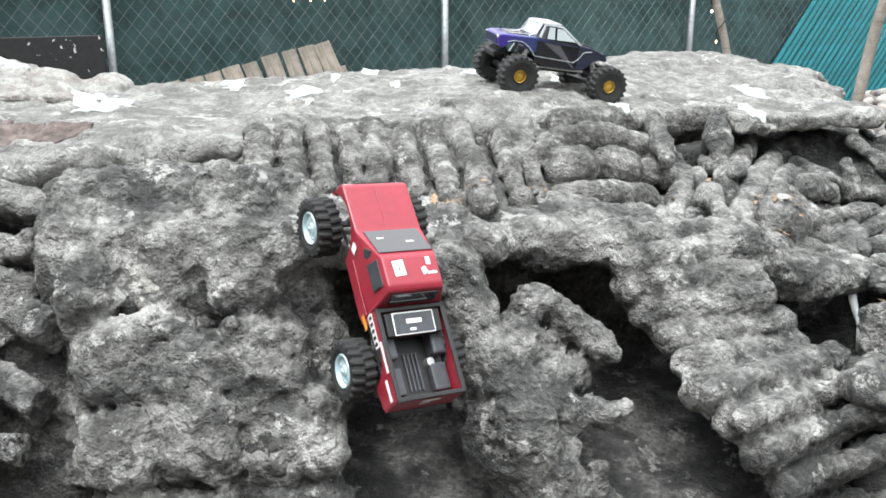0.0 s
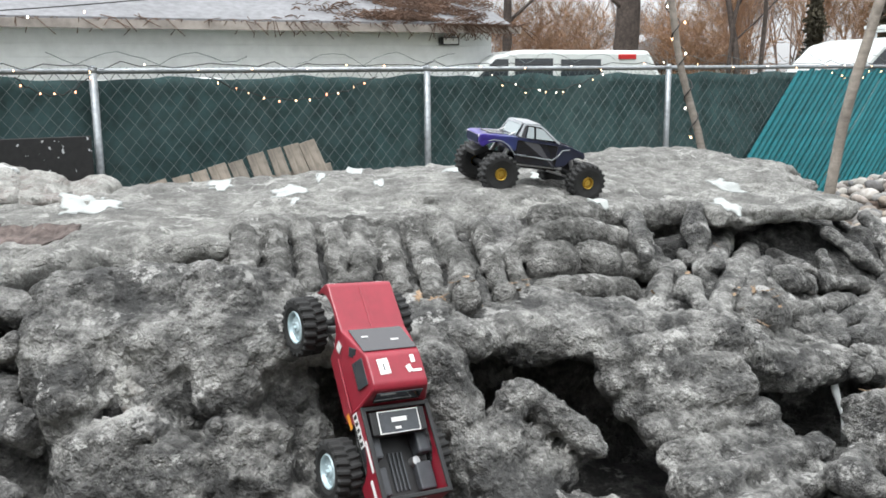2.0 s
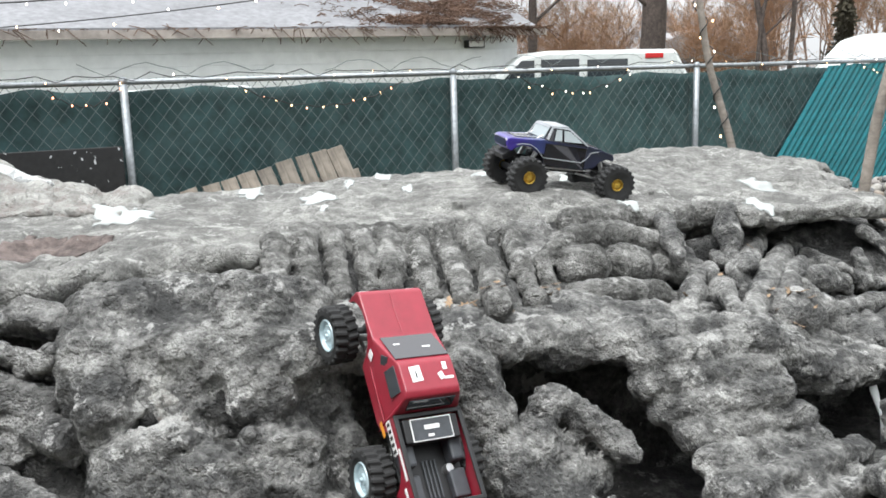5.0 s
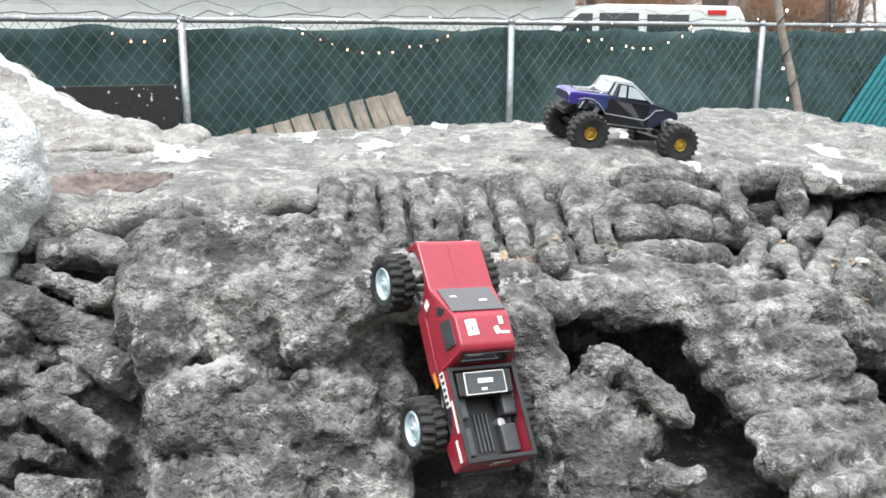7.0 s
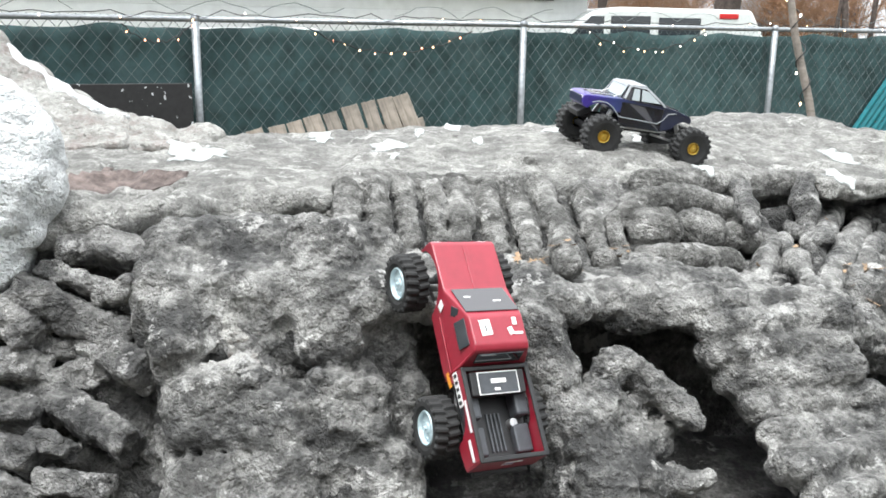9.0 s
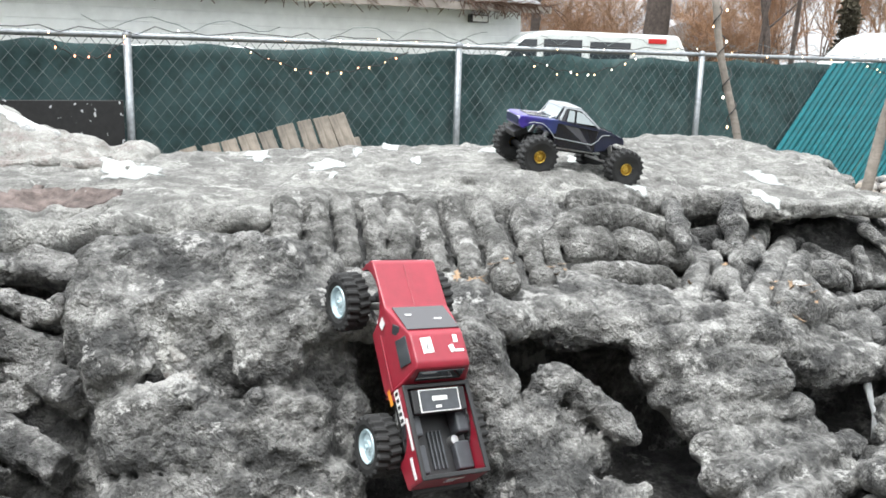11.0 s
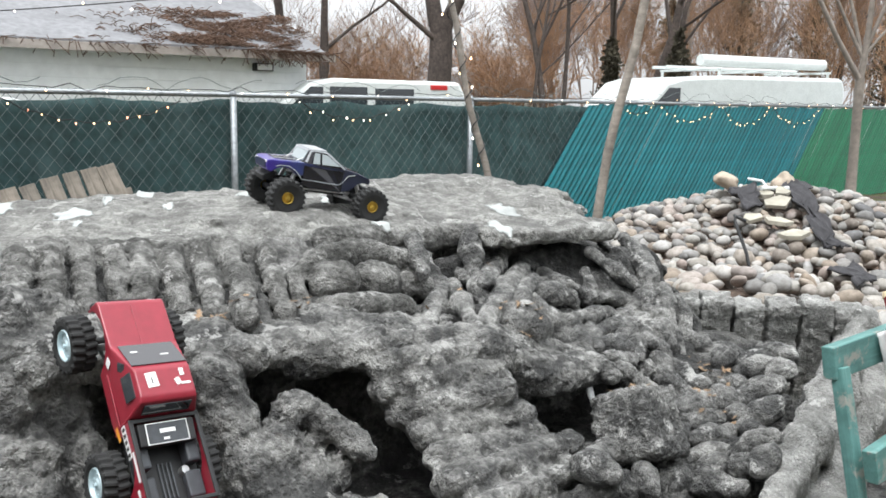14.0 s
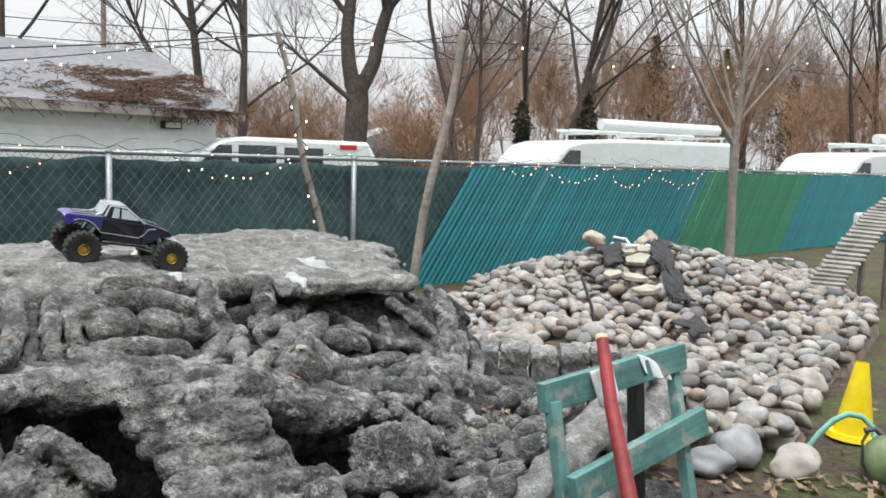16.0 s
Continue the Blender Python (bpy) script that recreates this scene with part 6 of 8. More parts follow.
for d, length, r in (((-0.95, -0.3, 1.0), 2.8, 0.040), ((-0.5, 0.1, 1.0), 2.3, 0.026), ((0.10, 0.05, 1.0), 2.4, 0.046), ((0.45, -0.05, 1.0), 2.3, 0.030), ((0.9, 0.2, 0.9), 2.0, 0.022), ((-0.15, 0.2, 1.0), 2.2, 0.028)):
    grow(rnd, FK + Vector((0, 0, 0.0 if r > 0.035 else 0.3)), Vector(d).normalized(), length, r, 1, got, 0.42, 0.20, (4, 7), 0.10)
mesh_object("branchwork", *join(got[1] + got[2]), M_PALEBARK, yt)
tagged(mesh_object("crown", *join(got[3] + got[4]), M_PALEBARK, yt, "fine bare twigs"), kind="stuff")

# large bare trees
tree("large_bare_tree", "large bare tree with a thick forked trunk", [((4.75, 21.6, -0.2), (0.01, 0, 1), 3.7, 0.31, True), ((4.68, 21.6, 3.2), (-0.16, 0, 1), 4.6, 0.20), ((4.9, 21.6, 3.2), (0.34, 0, 1), 4.8, 0.19), ((4.6, 21.5, 2.9), (-0.9, 0, 0.5), 2.2, 0.07)], 4, 3, M_BARK, 0.48, 0.22, (4, 6))
tree("bare_tree", "group of bare grey stems rising from one foot", [((1.5, 24.4, -0.2), (-0.12, 0, 1), 8.5, 0.15), ((1.9, 24.4, -0.2), (0.05, 0, 1), 8.5, 0.11), ((2.2, 24.4, -0.2), (0.24, 0, 1), 8.0, 0.13), ((1.3, 24.4, -0.2), (-0.35, 0, 1), 7.0, 0.08)], 3, 6, M_BARK, 0.55, 0.12, (5, 8))
tree("bare_tree", "bare tree with two slanting trunks", [((9.4, 21.5, -0.2), (-0.05, 0, 1), 8.0, 0.12), ((10.0, 21.5, -0.2), (0.28, 0, 1), 8.0, 0.15), ((10.4, 21.8, -0.2), (0.38, 0.1, 1), 7.5, 0.11)], 3, 9, M_BARK, 0.55, 0.12, (5, 8))
tree("bare_tree", "slender bare dark tree", [((7.2, 20.5, -0.2), (0.08, 0, 1), 7.5, 0.09), ((7.5, 20.5, -0.2), (-0.10, 0, 1), 6.5, 0.07), ((7.0, 20.5, -0.2), (-0.2, 0, 1), 6.0, 0.06)], 3, 12, M_BARK, 0.55, 0.12, (5, 8))
tree("bare_tree", "tall bare tree in a wood edge", [((19.0, 26.0, -0.2), (0.02, 0, 1), 8.0, 0.13)], 3, 15, M_BARK, 0.5, 0.2, (5, 8))
tree("bare_tree", "tall bare tree in a wood edge", [((24.5, 26.0, -0.2), (0.05, 0, 1), 9.0, 0.14), ((24.0, 26.0, -0.2), (-0.25, 0, 1), 8.0, 0.1)], 3, 16, M_BARK, 0.5, 0.2, (5, 8))
tree("bare_tree", "bare tree beyond a garage roof", [((-4.5, 26.0, -0.2), (0.05, 0, 1), 8.0, 0.15)], 3, 18, M_BARK, 0.5, 0.2, (5, 8))


def thicket(name, label, mat, kinds, spots, seed, girth):
    """Many bare crowns from a few grown ones, turned and scaled."""
    rn = random.Random(seed)
    moulds = []
    for k in range(kinds):
        got = {"deep": 3}
        for q in range(3):
            grow(rn, Vector((rn.gauss(0, 0.05), rn.gauss(0, 0.05), 0)), Vector((rn.gauss(0, 0.22), rn.gauss(0, 0.22), 1)), rn.uniform(0.6, 0.8), girth, 0, got, 0.55, 0.16, (4, 6), 0.2, 0.0017)
        v, f = join(got[0] + got[1] + got[2] + got[3])
        moulds.append((np.array([tuple(p) for p in v], np.float32), np.array(f, np.int32)))
    vs, fs, o = [], [], 0
    for x, y, h, w in spots:
        v, f = moulds[rn.randrange(kinds)]
        a = rn.uniform(0, 6.28)
        m = np.array(((w * math.cos(a), -w * math.sin(a), 0), (w * math.sin(a), w * math.cos(a), 0), (0, 0, h)), np.float32)
        vs.append(v @ m.T + np.array((x, y, -0.1), np.float32))
        fs.append(f + o)
        o += len(v)
    tagged(mesh_object(name, np.concatenate(vs), np.concatenate(fs), mat), label, "trees", kind="stuff")


rnd = random.Random(21)
thicket("far_wood", "grey-brown bare winter wood with fine twigs", M_TWIG, 4, [(x, rnd.uniform(33, 44) - 0.1 * max(0, x - 10), rnd.uniform(5.5, 8.5) if x > 11 else rnd.uniform(3.0, 5.0), rnd.uniform(3.0, 4.5)) for x in (rnd.uniform(-14, 13) if k < 16 else rnd.uniform(11, 62) for k in range(66))], 5, 0.010)
thicket("russet_thicket", "russet-brown leafless thicket", M_RUST, 4, [(x, rnd.uniform(24.8, 31) - 0.08 * max(0, x - 10), (rnd.uniform(2.3, 3.2) if x < 9.5 else rnd.uniform(3.2, 5.4)), rnd.uniform(2.2, 3.4)) for x in (rnd.uniform(2.6, 9.5) if k < 17 else rnd.uniform(9, 50) for k in range(62))], 6, 0.011)


def conifer(x, y, h, r, seed, name="evergreen_shrub", label="dark evergreen shrub with a ragged outline", leafage=None):
    rn = random.Random(seed)
    t = thing(name, label, "shrub")
    mesh_object("trunk", *tube([(x, y, -0.1), (x, y, h * 0.5), (x, y, h * 0.95)], [0.12, 0.08, 0.02], 6), M_BARK, t)
    vs, fs = [], []
    for k in range(2600):
        z = rn.random() ** 0.8 * h
        rr = r * (1 - (z / h) ** 1.5) * rn.uniform(0.2, 1.08) * (0.75 + 0.35 * math.sin(z * 5 + seed))
        a = rn.uniform(0, 6.283)
        c = Vector((x + rr * math.cos(a), y + rr * math.sin(a), z))
        d1 = Vector((rn.gauss(0, 1), rn.gauss(0, 1), rn.gauss(0, 1))).normalized() * rn.uniform(0.06, 0.16)
        d2 = Vector((rn.gauss(0, 1), rn.gauss(0, 1), rn.gauss(0, 1))).normalized() * rn.uniform(0.04, 0.10)
        o = len(vs)
        vs += [c, c + d1, c + d1 + d2, c + d2]
        fs.append((o, o + 1, o + 2, o + 3))
    tagged(mesh_object("crown", vs, fs, leafage or M_EVERGREEN, t, smooth=False), kind="stuff")


conifer(8.7, 20.3, 2.9, 0.75, 1)
conifer(10.6, 20.6, 3.2, 0.8, 2)
for k, (x, y, h) in enumerate(((15.5, 31, 5.2), (18.6, 31.5, 6.6), (21.5, 31, 6.2), (25.5, 32, 5.4), (31, 31, 5.0))):
    conifer(x, y, h, 1.9, 30 + k, "conifer", "dull brown-green conifer in a wood edge", M_DULLGREEN)
M_PALESLATE = simple("pale_slate", (0.42, 0.42, 0.43), 0.9, scale=3.0, vary=0.15)
# a small far house
hs = thing("far_house", "small pale house with a grey roof beyond the brush", "building")
bm = bmesh.new()
box(bm, (8.0, 32.0, 0.85), (5.0, 4.0, 1.7))
part("wall", bm, M_WHITEWALL, hs)
bm = bmesh.new()
prism(bm, [(5.2, 1.6), (10.8, 1.6), (8.0, 2.7)], 29.8, 34.2)
part("roof", bm, M_PALESLATE, hs)


# ---- yard: cobble heap ----
def heap(x, y):
    """Height of the cobble heap."""
    d2 = ((x - 5.05) / 1.25) ** 2 + ((y - 7.25) / 1.35) ** 2
    low = 0.10 * math.exp(-(((x - 5.2) / 3.2) ** 2 + ((y - 6.8) / 3.2) ** 2))
    wall = 0.42 * math.exp(-(((x - 2.75) / 0.75) ** 2 + ((y - 3.95) / 0.9) ** 2))
    return 0.36 * math.exp(-d2) + 0.14 * math.exp(-d2 * 0.25) + low + wall


HEAP_EDGE = [(2.45, 3.2), (2.9, 3.0), (3.6, 3.15), (4.3, 3.9), (5.3, 4.7), (6.4, 5.7), (7.4, 7.3), (9.0, 9.4), (9.4, 10.6), (8.4, 10.7), (5.6, 9.3), (3.7, 8.3), (2.95, 7.2), (2.4, 5.4), (2.1, 4.0)]


def inside(x, y, poly):
    hit = False
    for (x0, y0), (x1, y1) in zip(poly, poly[1:] + poly[:1]):
        if (y0 > y) != (y1 > y) and x < (x1 - x0) * (y - y0) / (y1 - y0) + x0:
            hit = not hit
    return hit


pile = thing("cobble_heap", "heap of rounded grey, tan and white river cobbles", "stones")
nx, ny = 70, 80
vs, kept = [], []
for j in range(ny + 1):
    for i in range(nx + 1):
        x, y = 2.0 + 7.6 * i / nx, 2.9 + 8.0 * j / ny
        kept.append(inside(x, y, HEAP_EDGE))
        vs.append((x, y, heap(x, y) - 0.05 if kept[-1] else -0.14))
fs = []
for j in range(ny):
    for i in range(nx):
        q = (j * (nx + 1) + i, j * (nx + 1) + i + 1, (j + 1) * (nx + 1) + i + 1, (j + 1) * (nx + 1) + i)
        if any(kept[k] for k in q):
            fs.append(q)
mesh_object("earth_core", vs, fs, M_DIRT, pile, "brown earth between cobbles")
COBBLES = []
for k in range(10):
    bm = bmesh.new()
    bmesh.ops.create_icosphere(bm, subdivisions=2, radius=1.0)
    for v in bm.verts:
        v.co *= 1 + 0.22 * noise.noise(v.co * 0.9 + Vector((k * 5.1, 0, 0)))
    me = bpy.data.meshes.new("cobble")
    bm.to_mesh(me)
    bm.free()
    me.polygons.foreach_set("use_smooth", np.ones(len(me.polygons), bool))
    me.materials.append(M_STONE)
    COBBLES.append(me)
rnd = random.Random(77)
spots = []
step = 0.1
for layer in range(2):
    for j in range(int(8.0 / step)):
        for i in range(int(7.6 / step)):
            x, y = 2.0 + (i + rnd.uniform(-0.5, 0.5)) * step, 2.9 + (j + rnd.uniform(-0.5, 0.5)) * step
            if inside(x, y, HEAP_EDGE) and rnd.random() < (0.62 if layer == 0 else 0.34):
                spots.append((x, y, layer))
spots.sort(key=lambda s: s[0] + s[1])
rest_v, rest_f = [], []
for k, (x, y, layer) in enumerate(spots):
    a = rnd.uniform(0.038, 0.074) * (1.25 if rnd.random() < 0.12 else 1.0)
    sx, sy, sz = a * rnd.uniform(0.95, 1.35), a * rnd.uniform(0.75, 1.0), a * rnd.uniform(0.5, 0.8)
    z = heap(x, y) + (0.0 if layer == 0 else 0.045)
    m = Matrix.Translation((x, y, z)) @ Euler((rnd.gauss(0, 0.35), rnd.gauss(0, 0.35), rnd.uniform(0, 6.28))).to_matrix().to_4x4() @ Matrix.Diagonal((sx, sy, sz, 1))
    me = COBBLES[rnd.randrange(10)]
    if k < 300:
        ob = new("cobble", me)
        ob.parent = pile
        ob.matrix_basis = m
    else:
        co = np.empty(len(me.vertices) * 3, np.float32)
        me.vertices.foreach_get("co", co)
        co = np.c_[co.reshape(-1, 3), np.ones(len(me.vertices))] @ np.array(m).T
        ix = np.empty(len(me.polygons) * 3, np.int32)
        me.polygons.foreach_get("vertices", ix)
        rest_f.append(ix.reshape(-1, 3) + sum(len(v) for v in rest_v[-1:]) * 0 + len(rest_v) * len(co))
        rest_v.append(co[:, :3])
tagged(mesh_object("far_cobbles", np.concatenate(rest_v), np.concatenate(rest_f), M_STONE, pile), kind="stuff")


def boulder(x, y, z, size, turn, mat, label, seed=0, name="boulder", category="boulder", rough=0.36):
    bm = bmesh.new()
    bmesh.ops.create_icosphere(bm, subdivisions=4, radius=1.0)
    for v in bm.verts:
        d = v.co.normalized()
        v.co *= 1 + rough * noise.noise(d * 1.1 + Vector((seed * 3.7, 0, 0))) + 0.04 * noise.noise(d * 5 + Vector((seed, 0, 0)))
    bmesh.ops.transform(bm, matrix=Matrix.Translation((x, y, z)) @ Euler([radians(a) for a in turn]).to_matrix().to_4x4() @ Matrix.Diagonal((*size, 1)), verts=bm.verts)
    return tagged(part(name, bm, mat, smooth=True), label, category)


M_TANSTONE = simple("tan_boulder_stone", (0.40, 0.33, 0.26), 0.85, scale=9.0, vary=0.3, bumpy=0.4, dist=0.01)
M_GREYSTONE = simple("grey_boulder_stone", (0.275, 0.275, 0.28), 0.8, scale=9.0, vary=0.25, bumpy=0.4, dist=0.01)
M_PALEWOOD = wood_material("pale_weathered_wood", (0.24, 0.23, 0.21), (0.46, 0.44, 0.41))
M_PALESTONE = simple("pale_boulder_stone", (0.37, 0.34, 0.305), 0.85, scale=9.0, vary=0.25, bumpy=0.4, dist=0.01)
boulder(4.45, 7.32, 0.70, (0.14, 0.09, 0.075), (0, 18, 10), M_TANSTONE, "tan oblong boulder set on a cobble heap", 1)
boulder(4.98, 7.22, 0.68, (0.12, 0.11, 0.105), (0, 0, 40), M_TANSTONE, "brown rounded boulder set on a cobble heap", 2)
boulder(3.13, 3.02, 0.07, (0.15, 0.12, 0.11), (0, 8, 20), M_GREYSTONE, "smooth blue-grey boulder on bare earth", 3)
boulder(2.95, 2.95, 0.045, (0.125, 0.10, 0.075), (0, 6, 10), M_GREYSTONE, "low oval grey boulder on bare earth", 4)
boulder(3.33, 2.83, 0.05, (0.125, 0.10, 0.075), (0, -4, -10), M_PALESTONE, "pale speckled boulder on bare earth", 5)
boulder(3.50, 3.25, 0.06, (0.15, 0.11, 0.085), (5, 12, -20), M_PALESTONE, "pale smooth boulder beside cobbles", 6)
boulder(2.98, 3.42, 0.10, (0.19, 0.14, 0.12), (0, 10, -40), M_GREYSTONE, "large grey boulder at the foot of a cobble heap", 7)
boulder(2.72, 3.25, 0.14, (0.14, 0.12, 0.12), (0, 10, 10), M_PALESTONE, "pale boulder at the foot of a cobble heap", 8)
boulder(3.70, 4.12, 0.10, (0.15, 0.11, 0.09), (0, 10, -30), M_TANSTONE, "tan oval boulder among cobbles", 12)
boulder(3.62, 3.72, 0.07, (0.14, 0.10, 0.08), (0, 14, -30), M_PALESTONE, "long pale boulder among cobbles", 13)
boulder(4.35, 4.05, 0.09, (0.13, 0.10, 0.085), (0, 4, 0), M_PALESTONE, "pale oval boulder among cobbles", 15)
boulder(5.7, 5.55, 0.12, (0.14, 0.12, 0.11), (0, 0, 10), M_TANSTONE, "tan boulder at the edge of a cobble bed", 9)
boulder(6.9, 8.6, 0.14, (0.18, 0.15, 0.13), (0, 0, 80), M_PALESTONE, "mossy pale boulder by a fence", 10)


def drape(name, label, mat, corners, n=16, ripple=0.03, lift=0.085, thick=0.012):
    """A cloth lying on the heap between four corners."""
    a, b, c, d = [Vector((*p, 0)) for p in corners]
    vs = []
    for j in range(n + 1):
        for i in range(n + 1):
            p = a.lerp(b, i / n).lerp(d.lerp(c, i / n), j / n)
            q = Vector((noise.noise(p * 6), noise.noise(p * 6 + Vector((9, 0, 0))), noise.noise(p * 9 + Vector((0, 9, 0)))))
            p += Vector((q.x, q.y, 0)) * ripple * 2
            vs.append((p.x, p.y, heap(p.x, p.y) + lift + ripple * (q.z + 0.6 * abs(math.sin(i * 1.3 + j * 0.2)))))
    fs = [(j * (n + 1) + i, j * (n + 1) + i + 1, (j + 1) * (n + 1) + i + 1, (j + 1) * (n + 1) + i) for j in range(n) for i in range(n)]
    ob = mesh_object(name, vs, fs, mat)
    md = ob.modifiers.new("thickness", "SOLIDIFY")
    md.thickness = thick
    return tagged(ob, label, "fabric", "pond liner")


drape("liner_fabric", "black pond liner hanging down a cobble heap", M_FABRIC, ((4.84, 7.10), (5.04, 7.02), (4.48, 5.60), (4.36, 5.68)), ripple=0.05)
drape("liner_fabric", "black pond liner bunched under a boulder", M_FABRIC, ((4.42, 7.22), (4.58, 7.16), (4.40, 6.60), (4.24, 6.64)), ripple=0.05, lift=0.11)
drape("liner_fabric", "strip of black liner among cobbles", M_FABRIC, ((4.12, 5.25), (4.38, 5.36), (4.26, 4.92), (4.08, 4.87)), ripple=0.03)
for k, (x, y, sx, sy, tz) in enumerate(((4.54, 6.62, 0.17, 0.11, 20), (4.30, 6.22, 0.17, 0.13, -15), (4.24, 5.90, 0.15, 0.10, 30), (4.56, 6.86, 0.12, 0.09, -30), (4.18, 6.40, 0.11, 0.10, 60), (4.66, 6.75, 0.13, 0.09, 80))):
    bm = bmesh.new()
    sx, sy = sx * 0.72, sy * 0.8
    slope = Vector((0, 0, 1)) + Vector(((heap(x - 0.1, y) - heap(x + 0.1, y)) * 5, (heap(x, y - 0.1) - heap(x, y + 0.1)) * 5, 0))
    rn = random.Random(k + 3)
    corners = [(sx * 1.25 * rn.uniform(0.7, 1.1) * math.cos(a), sy * 1.25 * rn.uniform(0.7, 1.1) * math.sin(a)) for a in sorted(rn.uniform(0, 0.9) + q * 1.2566 for q in range(5))]
    prism(bm, corners, -0.018, 0.018,
          Matrix.Translation((x, y, heap(x, y) + 0.115 + 0.012 * (k % 3))) @ slope.to_track_quat("Y", "Z").to_matrix().to_4x4() @ Matrix.Rotation(radians(tz), 4, "Y") @ Matrix.Rotation(rn.uniform(-0.25, 0.25), 4, "X"), 0.004)
    tagged(part("flagstone", bm, M_FLAG), "tan broken flagstone laid on a cobble heap", "stone", "flagstones on the heap")
pv = thing("white_pipe", "white plastic pipe and fittings on a cobble heap", "pipe")
z = heap(4.65, 6.9) + 0.14
mesh_object("pipe_run", *tube([(4.55, 7.12, z + 0.06), (4.62, 7.0, z + 0.05), (4.62, 6.92, z), (4.70, 6.86, z)], 0.014, 8), M_PVC, pv)
mesh_object("pipe_tee", *tube([(4.56, 6.88, z), (4.76, 6.84, z)], 0.013, 8), M_PVC, pv)
for p in ((4.56, 6.88, z), (4.66, 6.86, z), (4.76, 6.84, z)):
    bm = bmesh.new()
    rod(bm, Vector(p) - Vector((0.02, 0, 0)), Vector(p) + Vector((0.02, 0, 0)), 0.02, 0.02, 10)
    part("pipe_fitting", bm, M_PVC, pv)
tagged(mesh_object("garden_stake", *tube([(3.46, 5.32, 0.60), (3.38, 5.33, 0.64), (3.37, 5.3, 0.60), (3.40, 5.18, 0.40), (3.40, 5.08, 0.2), (3.40, 5.05, 0.0)], 0.012, 8), M_BLACK), "black bent metal garden stake", "stake")

# ---- low concrete wall and kerb round the pit ----
wall = thing("low_concrete_wall", "low concrete wall of upright panels round a pit", "wall")
for k in range(6):
    a = Vector((1.86, 3.20, 0)).lerp(Vector((2.62, 2.93, 0)), k / 6)
    b = Vector((1.86, 3.20, 0)).lerp(Vector((2.62, 2.93, 0)), (k + 0.99) / 6)
    c = Clay((min(a.x, b.x) - 0.1, min(a.y, b.y) - 0.1, 0.0), (max(a.x, b.x) + 0.1, max(a.y, b.y) + 0.22, 0.68), 0.012)
    m = (a + b) / 2
    yaw = math.degrees(math.atan2(b.y - a.y, b.x - a.x))
    c.slab((m.x, m.y + 0.07, 0.27), ((b - a).length / 2 - 0.004, 0.06, 0.32 + 0.012 * math.sin(k * 2.1)), (10, 0, yaw), 0.005, 0.01)
    c.rough(((7, 0.006, 0), (30, 0.006, 1), (60, 0.006, 0)))
    sculpt("wall_panel", c, M_KERB, wall)
kerb = [(2.60, 2.96, 0.50), (2.32, 2.68, 0.46), (1.98, 2.33, 0.36), (1.72, 2.08, 0.32), (1.50, 1.86, 0.30), (1.25, 1.55, 0.28)]
c = Clay((1.0, 1.3, 0.0), (2.85, 3.2, 0.7), 0.013)
for p, q in zip(kerb, kerb[1:]):
    c.rod(p, q, 0.06, 0.06, 0.03)
    c.rod((p[0] + 0.06, p[1] - 0.03, p[2] - 0.16), (q[0] + 0.06, q[1] - 0.03, q[2] - 0.16), 0.09, 0.09, 0.05)
c.rough(((5, 0.022, 0), (13, 0.022, 0), (27, 0.012, 0), (60, 0.005, 0)))
tagged(sculpt("concrete_kerb", c, M_KERB), "rough pale concrete kerb edging the rock course", "kerb")

# ---- teal wooden barricade with a red pole ----
bar = thing("wooden_barricade", "teal painted wooden barricade frame with chipped boards", "barricade")


def board(name, a, b, h, w, mat, parent, label="", side=Vector((0.35, -0.9, 0.1)), bevel=0.003):
    a, b = Vector(a), Vector(b)
    x = (b - a).normalized()
    y = side - x * side.dot(x)
    y.normalize()
    z = x.cross(y)
    m = Matrix((x, y, z)).transposed().to_4x4()
    m.translation = (a + b) / 2
    bm = bmesh.new()
    box(bm, (0, 0, 0), ((b - a).length, w, h), None, bevel)
    ob = part(name, bm, mat, parent, label)
    ob.matrix_basis = m
    return ob


FRONT = Vector((0.40, -0.90, 0.12))
board("top_board", (1.600, 1.815, 0.712), (2.215, 2.060, 0.765), 0.088, 0.038, M_TEALWOOD, bar, "teal board with chipped end", FRONT)
board("lower_board", (1.655, 1.690, 0.470), (2.235, 1.945, 0.575), 0.088, 0.038, M_TEALWOOD, bar, "", FRONT)
board("leg", (1.635, 1.815, 0.70), (1.69, 1.64, 0.0), 0.042, 0.034, M_TEALWOOD, bar, "", FRONT)
board("leg", (2.185, 2.085, 0.77), (2.13, 1.70, 0.0), 0.038, 0.034, M_TEALWOOD, bar, "", FRONT)
board("back_leg", (2.02, 2.02, 0.72), (2.0, 1.90, 0.0), 0.045, 0.04, M_BLACK, bar, "dark post", FRONT)
rp = thing("red_pole", "red painted wooden pole with cream tip leaning on a barricade", "pole")
mesh_object("pole_shaft", *tube([(1.818, 1.872, 0.872), (1.80, 1.76, 0.70), (1.785, 1.62, 0.52), (1.77, 1.48, 0.34), (1.75, 1.25, 0.0)], [0.019, 0.021, 0.023, 0.024, 0.024], 12), M_REDWOOD, rp)
mesh_object("pole_tip", *tube([(1.8185, 1.875, 0.868), (1.820, 1.882, 0.884), (1.8205, 1.884, 0.888)], [0.0195, 0.019, 0.004], 12), M_POLETIP, rp)


